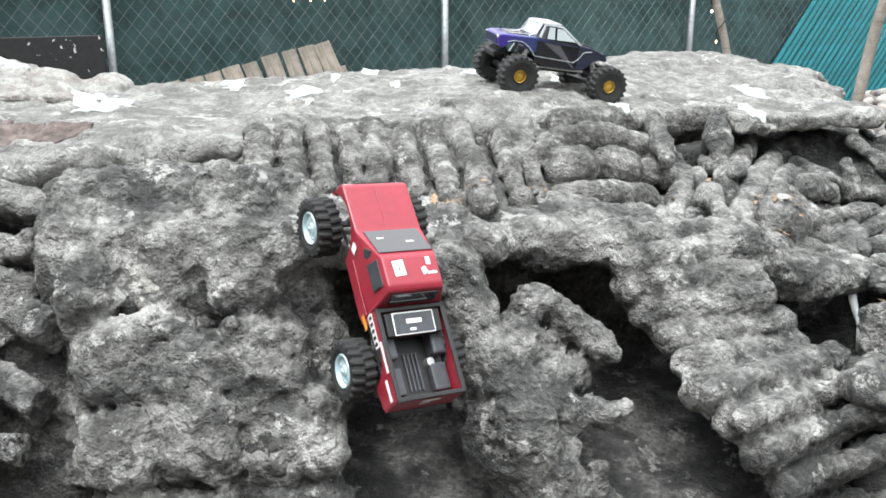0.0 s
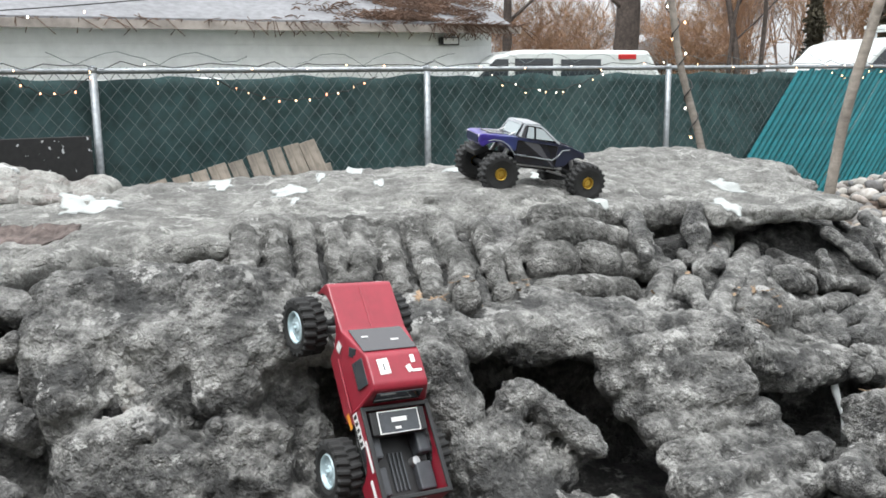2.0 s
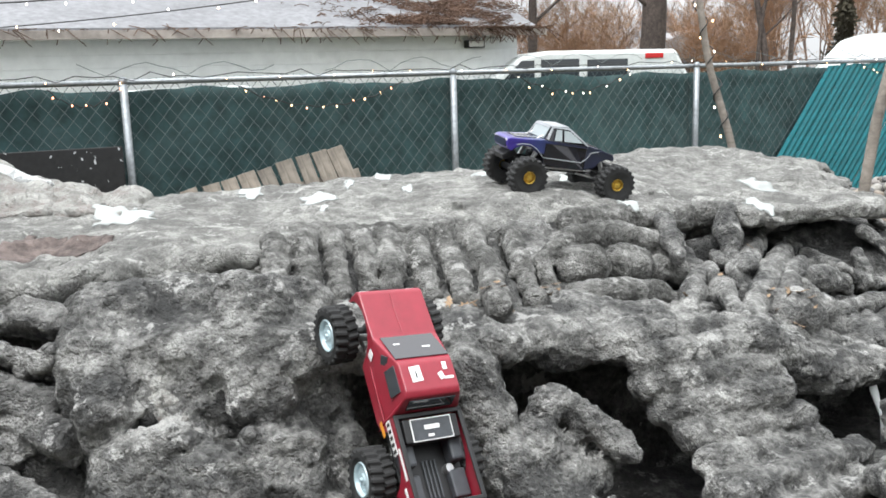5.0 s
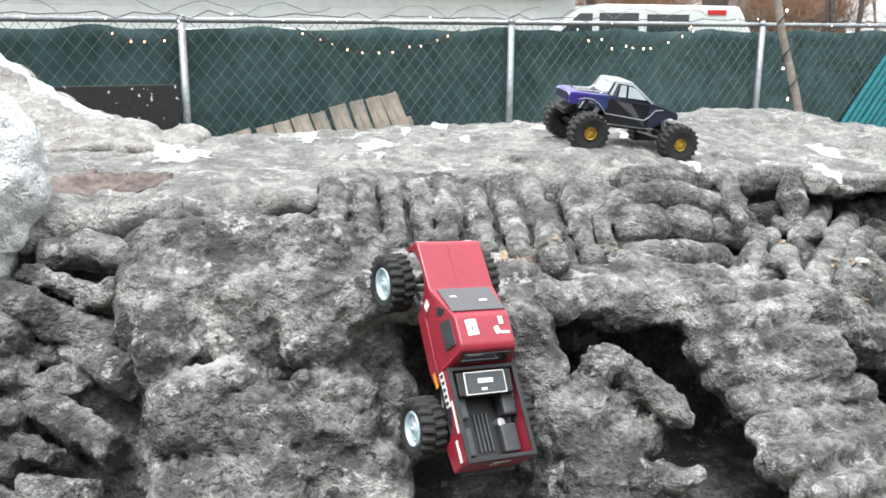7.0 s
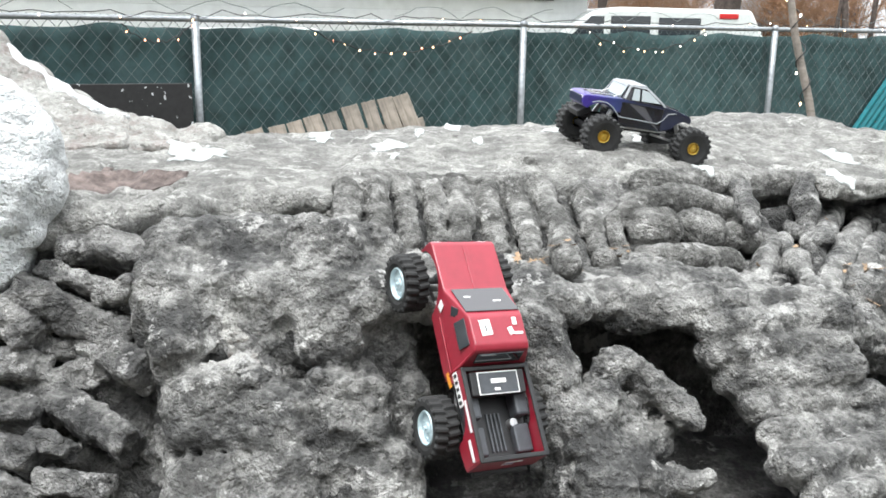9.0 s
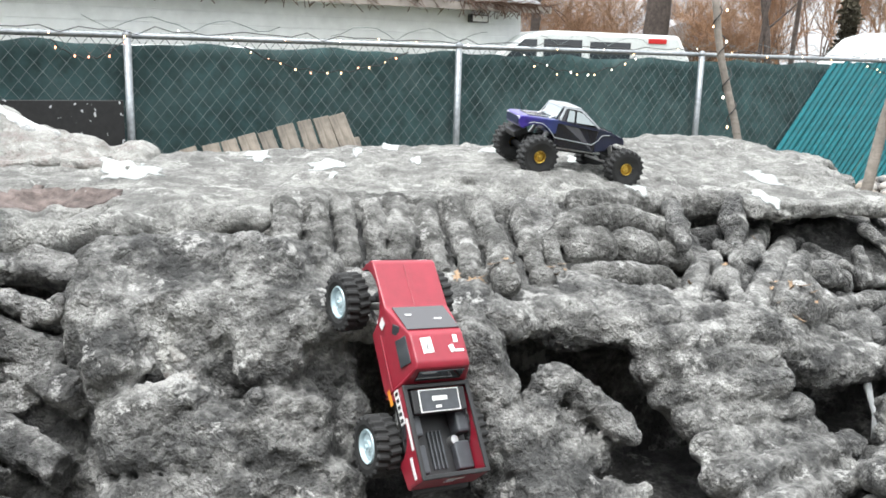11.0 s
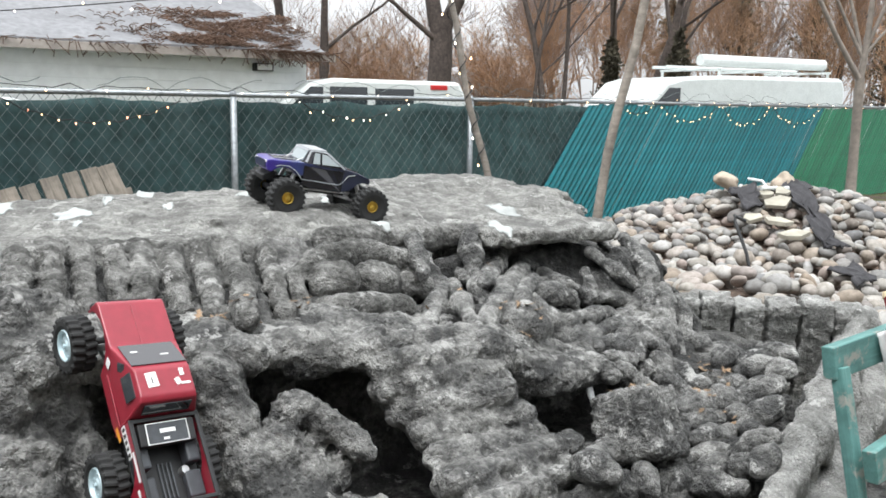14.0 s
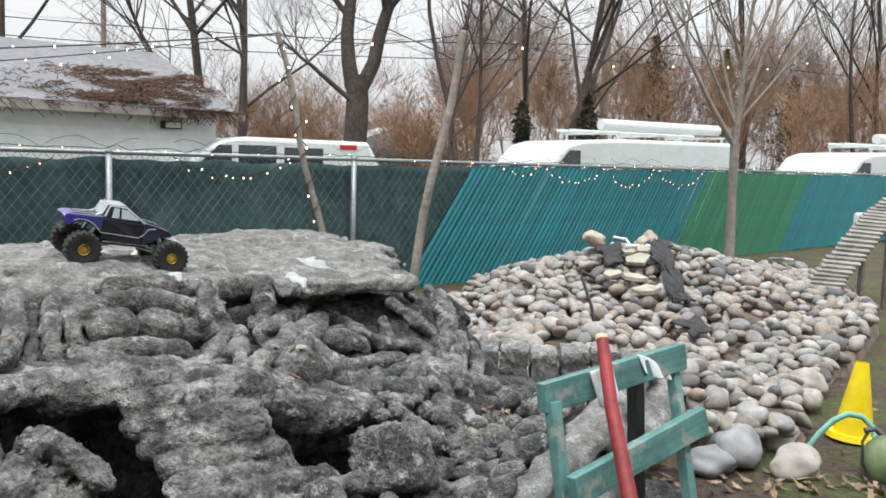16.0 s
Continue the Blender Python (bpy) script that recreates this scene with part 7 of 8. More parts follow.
def hung(name, label, a, b, drop, seed):
    n = 10
    a, b = Vector(a), Vector(b)
    vs = []
    for j in range(n + 1):
        for i in range(n + 1):
            p = a.lerp(b, i / n) + Vector(drop) * (j / n) * (1 - 0.25 * abs(i / n - 0.4))
            vs.append(p + FRONT * (0.008 * math.sin(i * 1.1 + seed) * (j / n) + 0.006))
    fs = [(j * (n + 1) + i, j * (n + 1) + i + 1, (j + 1) * (n + 1) + i + 1, (j + 1) * (n + 1) + i) for j in range(n) for i in range(n)]
    ob = mesh_object(name, vs, fs, M_CLOTH)
    md = ob.modifiers.new("thickness", "SOLIDIFY")
    md.thickness = 0.003
    return tagged(ob, label, "cloth")


hung("white_rag", "white rag hanging from a barricade board", (1.770, 1.862, 0.775), (1.862, 1.900, 0.785), (0.045, 0.0, -0.125), 0)
hung("white_rag", "folded white rag draped over a barricade board", (1.985, 1.962, 0.80), (2.12, 2.015, 0.755), (0.03, 0.0, -0.07), 2)

# ---- traffic cone, hose, sprayer ----
cone = thing("traffic_cone", "bright yellow plastic traffic cone on earth", "cone")
M_C = Matrix.Translation((4.0, 3.24, 0.0)) @ Matrix.Rotation(radians(4), 4, "Y")
mesh_object("cone_body", [tuple(M_C @ Vector(p)) for p in tube([(0, 0, 0.02), (0, 0, 0.10), (0, 0, 0.40), (0, 0, 0.415)], [0.10, 0.088, 0.036, 0.032], 28)[0]], tube([(0, 0, 0.02), (0, 0, 0.10), (0, 0, 0.40), (0, 0, 0.415)], [0.10, 0.088, 0.036, 0.032], 28)[1], M_YELLOW, cone)
bm = bmesh.new()
bmesh.ops.create_cone(bm, cap_ends=True, segments=28, radius1=0.135, radius2=0.125, depth=0.03, matrix=M_C @ Matrix.Translation((0, 0, 0.02)))
part("cone_base", bm, M_YELLOW, cone)
tagged(mesh_object("garden_hose", *tube([(3.49, 2.99, 0.012), (3.505, 2.99, 0.05), (3.569, 2.98, 0.135), (3.635, 2.967, 0.20), (3.701, 2.95, 0.232), (3.767, 2.93, 0.222), (3.812, 2.90, 0.175), (3.80, 2.86, 0.10), (3.78, 2.82, 0.03)], 0.0145, 10), M_HOSE), "pale green hose bent in an arc", "hose")
jug = thing("garden_sprayer", "mossy green plastic garden sprayer on earth", "sprayer")
SPRAY = Vector((3.70, 2.70, 0))
mesh_object("tank", *tube([SPRAY + Vector((0, 0, z)) for z in (0.0, 0.03, 0.10, 0.15, 0.185, 0.205)], [0.08, 0.10, 0.10, 0.08, 0.045, 0.02], 20), M_JUG, jug)
mesh_object("pump_handle", *tube([SPRAY + Vector(p) for p in ((0, 0, 0.19), (-0.03, 0.03, 0.225), (-0.075, 0.05, 0.215))], 0.014, 8), M_GREYPL, jug)
mesh_object("feed_tube", *tube([SPRAY + Vector(p) for p in ((-0.05, 0.05, 0.21), (-0.10, 0.03, 0.17), (-0.12, 0.0, 0.08), (-0.10, -0.04, 0.0))], 0.007, 6), M_BLACK, jug)

# ---- slatted wooden ramp by the fence ----
rampt = thing("slatted_ramp", "weathered grey slatted wooden ramp climbing by a fence", "ramp")
prof = [(6.43, 6.57, 0.14), (6.58, 6.666, 0.30), (6.774, 6.728, 0.45), (7.026, 6.826, 0.61), (7.272, 6.928, 0.79), (7.506, 7.03, 0.93), (7.75, 7.126, 1.05), (8.106, 7.244, 1.19), (8.6, 7.4, 1.3)]
for k in range(34):
    f = k / 33 * (len(prof) - 1)
    i = min(int(f), len(prof) - 2)
    p = Vector(prof[i]).lerp(Vector(prof[i + 1]), f - i)
    bm = bmesh.new()
    box(bm, (0, 0, 0), (0.37 + random.uniform(-0.03, 0.03), 0.05, 0.03), None, 0.003)
    ob = part("slat", bm, M_PALEWOOD, rampt)
    ob.matrix_basis = Matrix.Translation(p) @ Euler((radians(25), radians(4), radians(-14 + random.uniform(-4, 4)))).to_matrix().to_4x4()
for off in (-0.13, 0.13):
    mesh_object("bearer", *tube([(x + off, y - off * 0.25, z - 0.045) for x, y, z in prof], 0.024, 4), M_GREYWOOD, rampt)
for p in prof[1:8:2]:
    for off in (-0.13, 0.13):
        bm = bmesh.new()
        box(bm, (p[0] + off, p[1] - off * 0.25, p[2] / 2 - 0.03), (0.04, 0.04, p[2] - 0.04), None, 0.004)
        part("post", bm, M_GREYWOOD, rampt)
bm = bmesh.new()
box(bm, (0, 0, 0), (0.20, 0.05, 0.20), Matrix.Translation((7.50, 7.22, 0.90)) @ Matrix.Rotation(radians(-14), 4, "Z"), 0.03)
box(bm, (0, 0, 0), (0.04, 0.04, 0.82), Matrix.Translation((7.53, 7.24, 0.40)), 0.004)
tagged(part("white_board", bm, M_PVC), "white plastic board on a post behind a ramp", "board")
boulder(6.80, 6.72, 0.12, (0.22, 0.16, 0.16), (0, 0, 20), M_DIRT, "dark rotten tree stump by a ramp", 14, "tree_stump", "stump", 0.35)
for k, (x, y, sx, sy) in enumerate(((8.6, 10.9, 0.5, 0.12), (9.4, 11.0, 0.6, 0.15), (8.2, 10.75, 0.2, 0.1))):
    bm = bmesh.new()
    box(bm, (0, 0, 0), (sx, sy, 0.03), Matrix.Translation((x, y, 0.08)) @ Euler((0.1, 0.1, 0.3 + k)).to_matrix().to_4x4(), 0.005)
    tagged(part("scrap_board", bm, M_PVC), "pale scrap board lying by a fence", "board", "scrap boards")


# ---- fallen leaves ----
def leaf_mesh(seed):
    rn = random.Random(seed)
    pts = []
    for k in range(14):
        a = 2 * math.pi * k / 14
        r = (0.5 if k % 2 else 1.0) * rn.uniform(0.8, 1.1) * (1.3 if k in (0, 7) else 0.8)
        pts.append((r * math.cos(a), 0.62 * r * math.sin(a)))
    vs = [(0, 0, 0.05)] + [(x, y, 0.22 * (x * x + y * y) * rn.uniform(0.3, 1.0)) for x, y in pts]
    me = bpy.data.meshes.new("oak_leaf")
    me.from_pydata(vs, [], [(0, 1 + k, 1 + (k + 1) % 14) for k in range(14)])
    me.materials.append(M_LEAF)
    return me


LEAVES = [leaf_mesh(k) for k in range(5)]


def leaf(x, y, z, size, seed):
    rn = random.Random(seed)
    ob = new("oak_leaf", LEAVES[seed % 5])
    ob.matrix_basis = Matrix.Translation((x, y, z)) @ Euler((rn.gauss(0, 0.3), rn.gauss(0, 0.3), rn.uniform(0, 6.28))).to_matrix().to_4x4() @ Matrix.Diagonal((size, size, size, 1))
    md = ob.modifiers.new("thickness", "SOLIDIFY")
    md.thickness = 0.0008
    return tagged(ob, "dry brown curled oak leaf", "leaf", "fallen leaves")


# ---- what lies on the rock: snow patches and leaves ----
from mathutils.bvhtree import BVHTree
tops = []
for ob in mound.children:
    o = len(tops)
    me = ob.data
    co = np.empty(len(me.vertices) * 3, np.float32)
    me.vertices.foreach_get("co", co)
    tops.append((co.reshape(-1, 3), np.array([p.vertices[:] for p in me.polygons], np.int32)))
off, av, af = 0, [], []
for v, f in tops:
    av.append(v)
    af.append(f + off)
    off += len(v)
ROCK = BVHTree.FromPolygons(np.concatenate(av).tolist(), np.concatenate(af).tolist())


def rock_height(x, y, top=1.6):
    hit = ROCK.ray_cast(Vector((x, y, top)), Vector((0, 0, -1)))
    return hit[0].z if hit[0] else 0.0


# smaller lumps that cover the pit floor
rnd = random.Random(31)
for k in range(2600):
    f, g = rnd.uniform(0.10, 1.0), rnd.random()
    x, y = 1.22 + 1.15 * f + 0.25 * g, 2.02 + 0.75 * f * 0.85 + 0.62 * g * (1 - 0.3 * f)
    a = rnd.gauss(0.75, 0.5)
    ln, r = rnd.uniform(0.004, 0.042), rnd.uniform(0.025, 0.034)
    near = r + 0.7 * ln
    z = rock_height(x, y)
    if any(math.hypot(o[0] - x, o[1] - y) < 0.88 * (w + near) for o, w in ROOTS) or not 0.1 < z < 0.5:
        continue
    p, q = (x - ln * math.cos(a), y - ln * math.sin(a)), (x + ln * math.cos(a), y + ln * math.sin(a))
    z1, z2 = rock_height(*p), rock_height(*q)
    if abs(z1 - z2) < 0.09:
        root_stone((*p, z1 + 0.55 * r), (*q, z2 + 0.55 * r), r, M_GULLY)


def patch(x, y, rx, ry, yaw, seed, mat=None, label="thin ragged patch of old white snow on concrete", name="snow_patch", category="snow"):
    """A thin ragged sheet that follows the rock below it."""
    n, vs, fs, idx = 26, [], [], {}
    level = rock_height(x, y)
    ca, sa = math.cos(radians(yaw)), math.sin(radians(yaw))
    for j in range(n + 1):
        for i in range(n + 1):
            u, w = 2 * i / n - 1, 2 * j / n - 1
            edge = math.hypot(u, w) + 0.36 * noise.noise(Vector((u * 1.9, w * 1.9, seed))) + 0.22 * noise.noise(Vector((u * 5, w * 5, seed)))
            px, py = x + ca * u * rx - sa * w * ry, y + sa * u * rx + ca * w * ry
            if edge < 0.62 and abs(rock_height(px, py) - level) < 0.045:
                idx[i, j] = len(vs)
                vs.append((px, py, rock_height(px, py) + 0.004 + 0.006 * max(0.0, 0.62 - edge)))
    for j in range(n):
        for i in range(n):
            q = [(i, j), (i + 1, j), (i + 1, j + 1), (i, j + 1)]
            if all(k in idx for k in q):
                fs.append([idx[k] for k in q])
    if fs:
        ob = mesh_object(name, vs, fs, mat or M_SNOW)
        md = ob.modifiers.new("thickness", "SOLIDIFY")
        md.thickness, md.offset = 0.006, -1
        tagged(ob, label, category, "snow patches" if not mat else "")
patch(-1.045, 2.730, 0.151, 0.208, 3, 1)
patch(-0.731, 3.157, 0.072, 0.128, 3, 2)
patch(0.109, 3.377, 0.078, 0.128, 3, 4)
patch(0.270, 3.189, 0.065, 0.128, 3, 5)
patch(0.417, 3.274, 0.050, 0.128, 3, 6)
patch(0.559, 2.846, 0.058, 0.083, 3, 7)
patch(-0.162, 3.085, 0.031, 0.107, 3, 9)
patch(-0.420, 2.818, 0.019, 0.114, 3, 10)
patch(1.143, 3.351, 0.131, 0.128, 3, 11)
patch(0.579, 2.928, 0.063, 0.078, 3, 13)
patch(1.020, 2.934, 0.076, 0.114, 3, 15)
patch(0.549, 3.641, 0.050, 0.128, 3, 16)
patch(-0.277, 3.440, 0.056, 0.128, 3, 17)
patch(-0.378, 3.182, 0.029, 0.128, 3, 18)
patch(-0.461, 2.990, 0.110, 0.128, 3, 19)
patch(-1.20, 2.42, 0.30, 0.24, 10, 60, M_CLAY, "brown dirt and litter in a shallow concrete hollow", "dirt_patch", "dirt")
for k, (x, y, s) in enumerate(((0.952, 2.420, 0.038), (-0.022, 2.227, 0.030), (0.019, 2.207, 0.030), (0.075, 2.190, 0.030), (0.234, 2.352, 0.025), (0.245, 2.306, 0.025), (0.935, 2.767, 0.020), (0.769, 2.532, 0.020), (0.648, 2.452, 0.020), (0.904, 2.493, 0.030), (1.257, 2.260, 0.045), (1.338, 2.310, 0.020), (1.744, 2.732, 0.030), (1.752, 2.635, 0.030), (1.779, 2.595, 0.030), (1.683, 2.577, 0.025), (1.785, 2.763, 0.020), (1.418, 2.298, 0.020), (0.116, 2.175, 0.020))):
    leaf(x, y, rock_height(x, y) + 0.006, s, k)
for k, (x, y, s) in enumerate(((2.729, 3.038, 0.050), (2.657, 2.863, 0.050), (3.027, 2.785, 0.050), (2.946, 2.839, 0.050), (3.536, 2.754, 0.050), (3.762, 3.038, 0.040), (3.122, 2.693, 0.050), (3.047, 3.183, 0.040), (2.682, 2.786, 0.050), (4.264, 4.194, 0.040), (3.787, 3.816, 0.040), (3.239, 2.598, 0.050), (3.656, 2.728, 0.050), (2.811, 3.102, 0.040), (3.213, 2.638, 0.040), (2.792, 2.693, 0.050), (3.882, 3.923, 0.040))):
    leaf(x, y, 0.012, s, 40 + k)


def litter(x, y, rx, ry, count, seed, size, floor=None):
    """Dry leaves strewn over an oval."""
    rn = random.Random(seed)
    for k in range(count):
        a, q = rn.uniform(0, 6.283), rn.random() ** 0.6
        px, py = x + rx * q * math.cos(a), y + ry * q * math.sin(a)
        leaf(px, py, (rock_height(px, py) if floor is None else floor) + 0.006, size * rn.uniform(0.6, 1.2), seed * 50 + k)


litter(0.03, 2.19, 0.12, 0.03, 11, 1, 0.016)
litter(0.25, 2.38, 0.03, 0.06, 6, 2, 0.016)
litter(0.95, 2.46, 0.08, 0.05, 9, 3, 0.02)
litter(1.75, 2.71, 0.09, 0.09, 16, 4, 0.02)
litter(1.65, 2.48, 0.1, 0.08, 14, 5, 0.018)
litter(1.25, 2.25, 0.07, 0.05, 6, 6, 0.026)
litter(2.66, 2.85, 0.22, 0.30, 16, 7, 0.05, 0.004)
litter(3.15, 2.70, 0.35, 0.18, 20, 8, 0.05, 0.004)
litter(3.50, 2.62, 0.25, 0.20, 16, 9, 0.05, 0.004)
litter(3.85, 3.70, 0.25, 0.25, 10, 10, 0.04, 0.03)
litter(4.6, 3.9, 0.6, 0.5, 14, 11, 0.04, 0.01)
# torn white strip hanging in the hollow below the ledge
tear = [(1.174, 2.431, 0.486), (1.174, 2.431, 0.456), (1.191, 2.430, 0.415), (1.208, 2.429, 0.375), (1.213, 2.431, 0.335), (1.218, 2.434, 0.295)]
ob = mesh_object("foam_strip", [p for q in tear for p in (q, (q[0] + 0.018 + 0.006 * math.sin(q[2] * 60), q[1] + 0.004, q[2] + 0.004))], [(2 * k, 2 * k + 1, 2 * k + 3, 2 * k + 2) for k in range(len(tear) - 1)], M_CLOTH, smooth=False)
md = ob.modifiers.new("thickness", "SOLIDIFY")
md.thickness = 0.006
tagged(ob, "torn white foam strip hanging below a concrete ledge", "foam")


# ---- model crawler trucks ----
def tyre_mesh(r, w, lugs=20, wide=1.0):
    """A knobbly balloon tyre about the y axis."""
    bm = bmesh.new()
    prof = [(0.50 * wide, -0.36), (0.70, -0.50), (0.84, -0.49), (0.85, -0.47), (0.91, -0.42), (0.92, -0.24), (0.92, -0.05), (0.92, 0.05), (0.92, 0.24), (0.91, 0.42), (0.85, 0.47), (0.84, 0.49), (0.70, 0.50), (0.50 * wide, 0.36)]
    n = lugs * 4
    rings = []
    for k in range(n):
        row = []
        for i, (q, y) in enumerate(prof):
            lug = ((k + (2 if y > 0 else 0)) % 4) < 2 and 3 <= i <= 10
            f, g = (q + 0.075, y * 1.10) if lug else (q, y)
            # the lugs slant towards the middle of the tread
            a = 2 * math.pi * (k + 1.4 * (0.5 - abs(y))) / n
            row.append(bm.verts.new((r * f * math.cos(a), w * g, r * f * math.sin(a))))
        rings.append(row)
    for k in range(n):
        a, b = rings[k], rings[(k + 1) % n]
        for i in range(len(prof) - 1):
            bm.faces.new((a[i], a[i + 1], b[i + 1], b[i]))
        bm.faces.new((a[0], b[0], b[-1], a[-1]))
    bmesh.ops.recalc_face_normals(bm, faces=bm.faces)
    me = bpy.data.meshes.new("tyre")
    bm.to_mesh(me)
    bm.free()
    me.materials.append(M_RUBBER)
    return me


def rim_mesh(r, w, mat, holes=6, wide=1.0):
    """A dished wheel with spokes and a hub nut, its face towards +y."""
    bm = bmesh.new()
    n = 30
    prof = [(0.56 * wide, -0.36), (0.56 * wide, 0.40), (0.53 * wide, 0.46), (0.49 * wide, 0.44), (0.45 * wide, 0.30), (0.20, 0.34), (0.16, 0.40), (0.0, 0.40)]
    rings = [[bm.verts.new((r * max(q, 0.002) * math.cos(2 * math.pi * k / n), w * y, r * max(q, 0.002) * math.sin(2 * math.pi * k / n))) for q, y in prof] for k in range(n)]
    for k in range(n):
        a, b = rings[k], rings[(k + 1) % n]
        for i in range(len(prof) - 1):
            bm.faces.new((a[i], a[i + 1], b[i + 1], b[i]))
    for k in range(holes):
        a = 2 * math.pi * k / holes
        rod(bm, (r * 0.33 * math.cos(a), w * 0.30, r * 0.33 * math.sin(a)), (r * 0.33 * math.cos(a), w * 0.37, r * 0.33 * math.sin(a)), r * 0.035, r * 0.03, 8)
    rod(bm, (0, w * 0.38, 0), (0, w * 0.50, 0), r * 0.08, r * 0.07, 6)
    bmesh.ops.recalc_face_normals(bm, faces=bm.faces)
    me = bpy.data.meshes.new("rim")
    bm.to_mesh(me)
    bm.free()
    me.materials.append(mat)
    return me


def wheels(t, base, track, r, w, rim_mat, steer=0, wide=1.0):
    tm, rm = tyre_mesh(r, w, wide=wide), rim_mesh(r, w, rim_mat, 6, wide)
    for sx in (1, -1):
        for sy in (1, -1):
            o = new("tyre", tm)
            o.parent = t
            o.matrix_basis = Matrix.Translation((sx * base / 2, sy * track / 2, r)) @ Matrix.Rotation(radians(steer if sx > 0 else 0), 4, "Z") @ Matrix.Rotation(random.uniform(0, 6), 4, "Y")
            q = new("rim", rm)
            q.parent = o
            if sy < 0:
                q.matrix_basis = Matrix.Rotation(math.pi, 4, "Z")


def flat(name, mat, parent, c, size, turn=(0, 0, 0), label="", bevel=0.0008):
    bm = bmesh.new()
    box(bm, (0, 0, 0), size, None, bevel)
    ob = part(name, bm, mat, parent, label)
    ob.matrix_basis = Matrix.Translation(c) @ Euler([radians(a) for a in turn]).to_matrix().to_4x4()
    return ob


def arch(cx, cz, r, a0, a1, n=8):
    return [(cx + r * math.cos(radians(a0 + (a1 - a0) * i / n)), cz + r * math.sin(radians(a0 + (a1 - a0) * i / n))) for i in range(n + 1)]


def narrow(ob, z0, z1, f):
    """Lean the sides in above z0."""
    for v in ob.data.vertices:
        if v.co.z > z0:
            v.co.y *= 1 - (1 - f) * min(1, (v.co.z - z0) / (z1 - z0))


def running_gear(t, base, track, r):
    for sx in (1, -1):
        bm = bmesh.new()
        rod(bm, (sx * base / 2, -track / 2 + 0.01, r), (sx * base / 2, track / 2 - 0.01, r), 0.011, 0.011, 10)
        bmesh.ops.create_uvsphere(bm, u_segments=12, v_segments=8, radius=0.022, matrix=Matrix.Translation((sx * base / 2, 0.02, r)))
        part("axle", bm, M_BLACK, t, smooth=True)
        for sy in (1, -1):
            bm = bmesh.new()
            rod(bm, (sx * (base / 2 - 0.015), sy * 0.055, r + 0.005), (sx * (base / 2 - 0.05), sy * 0.05, r + 0.085), 0.008, 0.008, 10)
            part("shock_absorber", bm, M_METAL, t)
            bm = bmesh.new()
            rod(bm, (sx * (base / 2 - 0.01), sy * 0.05, r - 0.004), (sx * 0.05, sy * 0.035, r + 0.012), 0.004, 0.004, 8)
            part("link_rod", bm, M_METAL, t)
    bm = bmesh.new()
    box(bm, (0, 0, r + 0.022), (base * 0.55, 0.07, 0.02), None, 0.004)
    for sy in (1, -1):
        box(bm, (0, sy * 0.036, r + 0.04), (base * 1.15, 0.006, 0.022), None, 0.002)
    part("chassis", bm, M_BLACK, t)


# -- red pickup, climbing
R = 0.063
red = thing("red_model_pickup", "red radio-controlled model pickup with pale blue wheels climbing concrete", "model truck")
wheels(red, 0.313, 0.200, R, 0.052, M_RIMBLUE, 4)
running_gear(red, 0.313, 0.205, R)
bm = bmesh.new()
out = [(0.232, 0.105), (0.236, 0.125), (0.232, 0.158), (0.222, 0.166), (0.104, 0.176), (0.024, 0.231), (0.014, 0.237), (-0.050, 0.238), (-0.062, 0.232), (-0.078, 0.178), (-0.080, 0.088), (-0.060, 0.082), (0.075, 0.082)]
out += arch(0.157, 0.082, 0.078, 168, 14)
out += [(0.233, 0.100)]
prism(bm, out, -0.092, 0.092, None, 0.004)
body = part("body", bm, M_REDPAINT, red, "faded red cab and bonnet")
narrow(body, 0.176, 0.238, 0.80)
for sy in (1, -1):
    bm = bmesh.new()
    o2 = [(-0.081, 0.176), (-0.283, 0.176), (-0.286, 0.100), (-0.235, 0.088)] + arch(-0.157, 0.082, 0.075, 8, 172)[0:0] + [(-0.157 - 0.073 * math.cos(radians(a)), 0.082 + 0.073 * math.sin(radians(a))) for a in range(10, 171, 16)] + [(-0.082, 0.083)]
    prism(bm, o2, sy * 0.090 - 0.0035, sy * 0.090 + 0.0035, None, 0.001)
    part("bed_side", bm, M_REDPAINT, red)
    flat("side_window", M_GLASS, body, (-0.012, sy * 0.0835, 0.203), (0.062, 0.003, 0.038), (sy * 16, 0, 0))
    flat("quarter_window", M_GLASS, body, (0.042, sy * 0.0855, 0.195), (0.022, 0.003, 0.024), (sy * 16, -38, 0))
    flat("side_moulding", M_REDPAINT, body, (-0.01, sy * 0.0935, 0.128), (0.13, 0.003, 0.004))
flat("windscreen", M_PALEGLASS, body, (0.0655, 0, 0.2050), (0.003, 0.148, 0.088), (0, -55.5, 0), "smoky windscreen")
flat("rear_window", M_GLASS, body, (-0.0715, 0, 0.207), (0.003, 0.128, 0.034), (0, 16, 0))
flat("bonnet_crease", M_REDPAINT, body, (0.15, 0.0, 0.1725), (0.13, 0.012, 0.003), (0, 4.2, 0))
flat("roof_sticker", M_STICKER, body, (-0.012, 0.035, 0.2385), (0.036, 0.030, 0.001), (0, 0, 4))
flat("sticker_mark", M_BLACK, body, (-0.014, 0.035, 0.2392), (0.016, 0.003, 0.001))
flat("roof_sticker", M_STICKER, body, (-0.022, -0.032, 0.2387), (0.017, 0.014, 0.001), (0, 0, 20))
flat("roof_sticker", M_STICKER, body, (-0.028, -0.052, 0.2387), (0.006, 0.026, 0.001))
flat("roof_sticker", M_STICKER, body, (0.000, -0.047, 0.2387), (0.018, 0.012, 0.001))
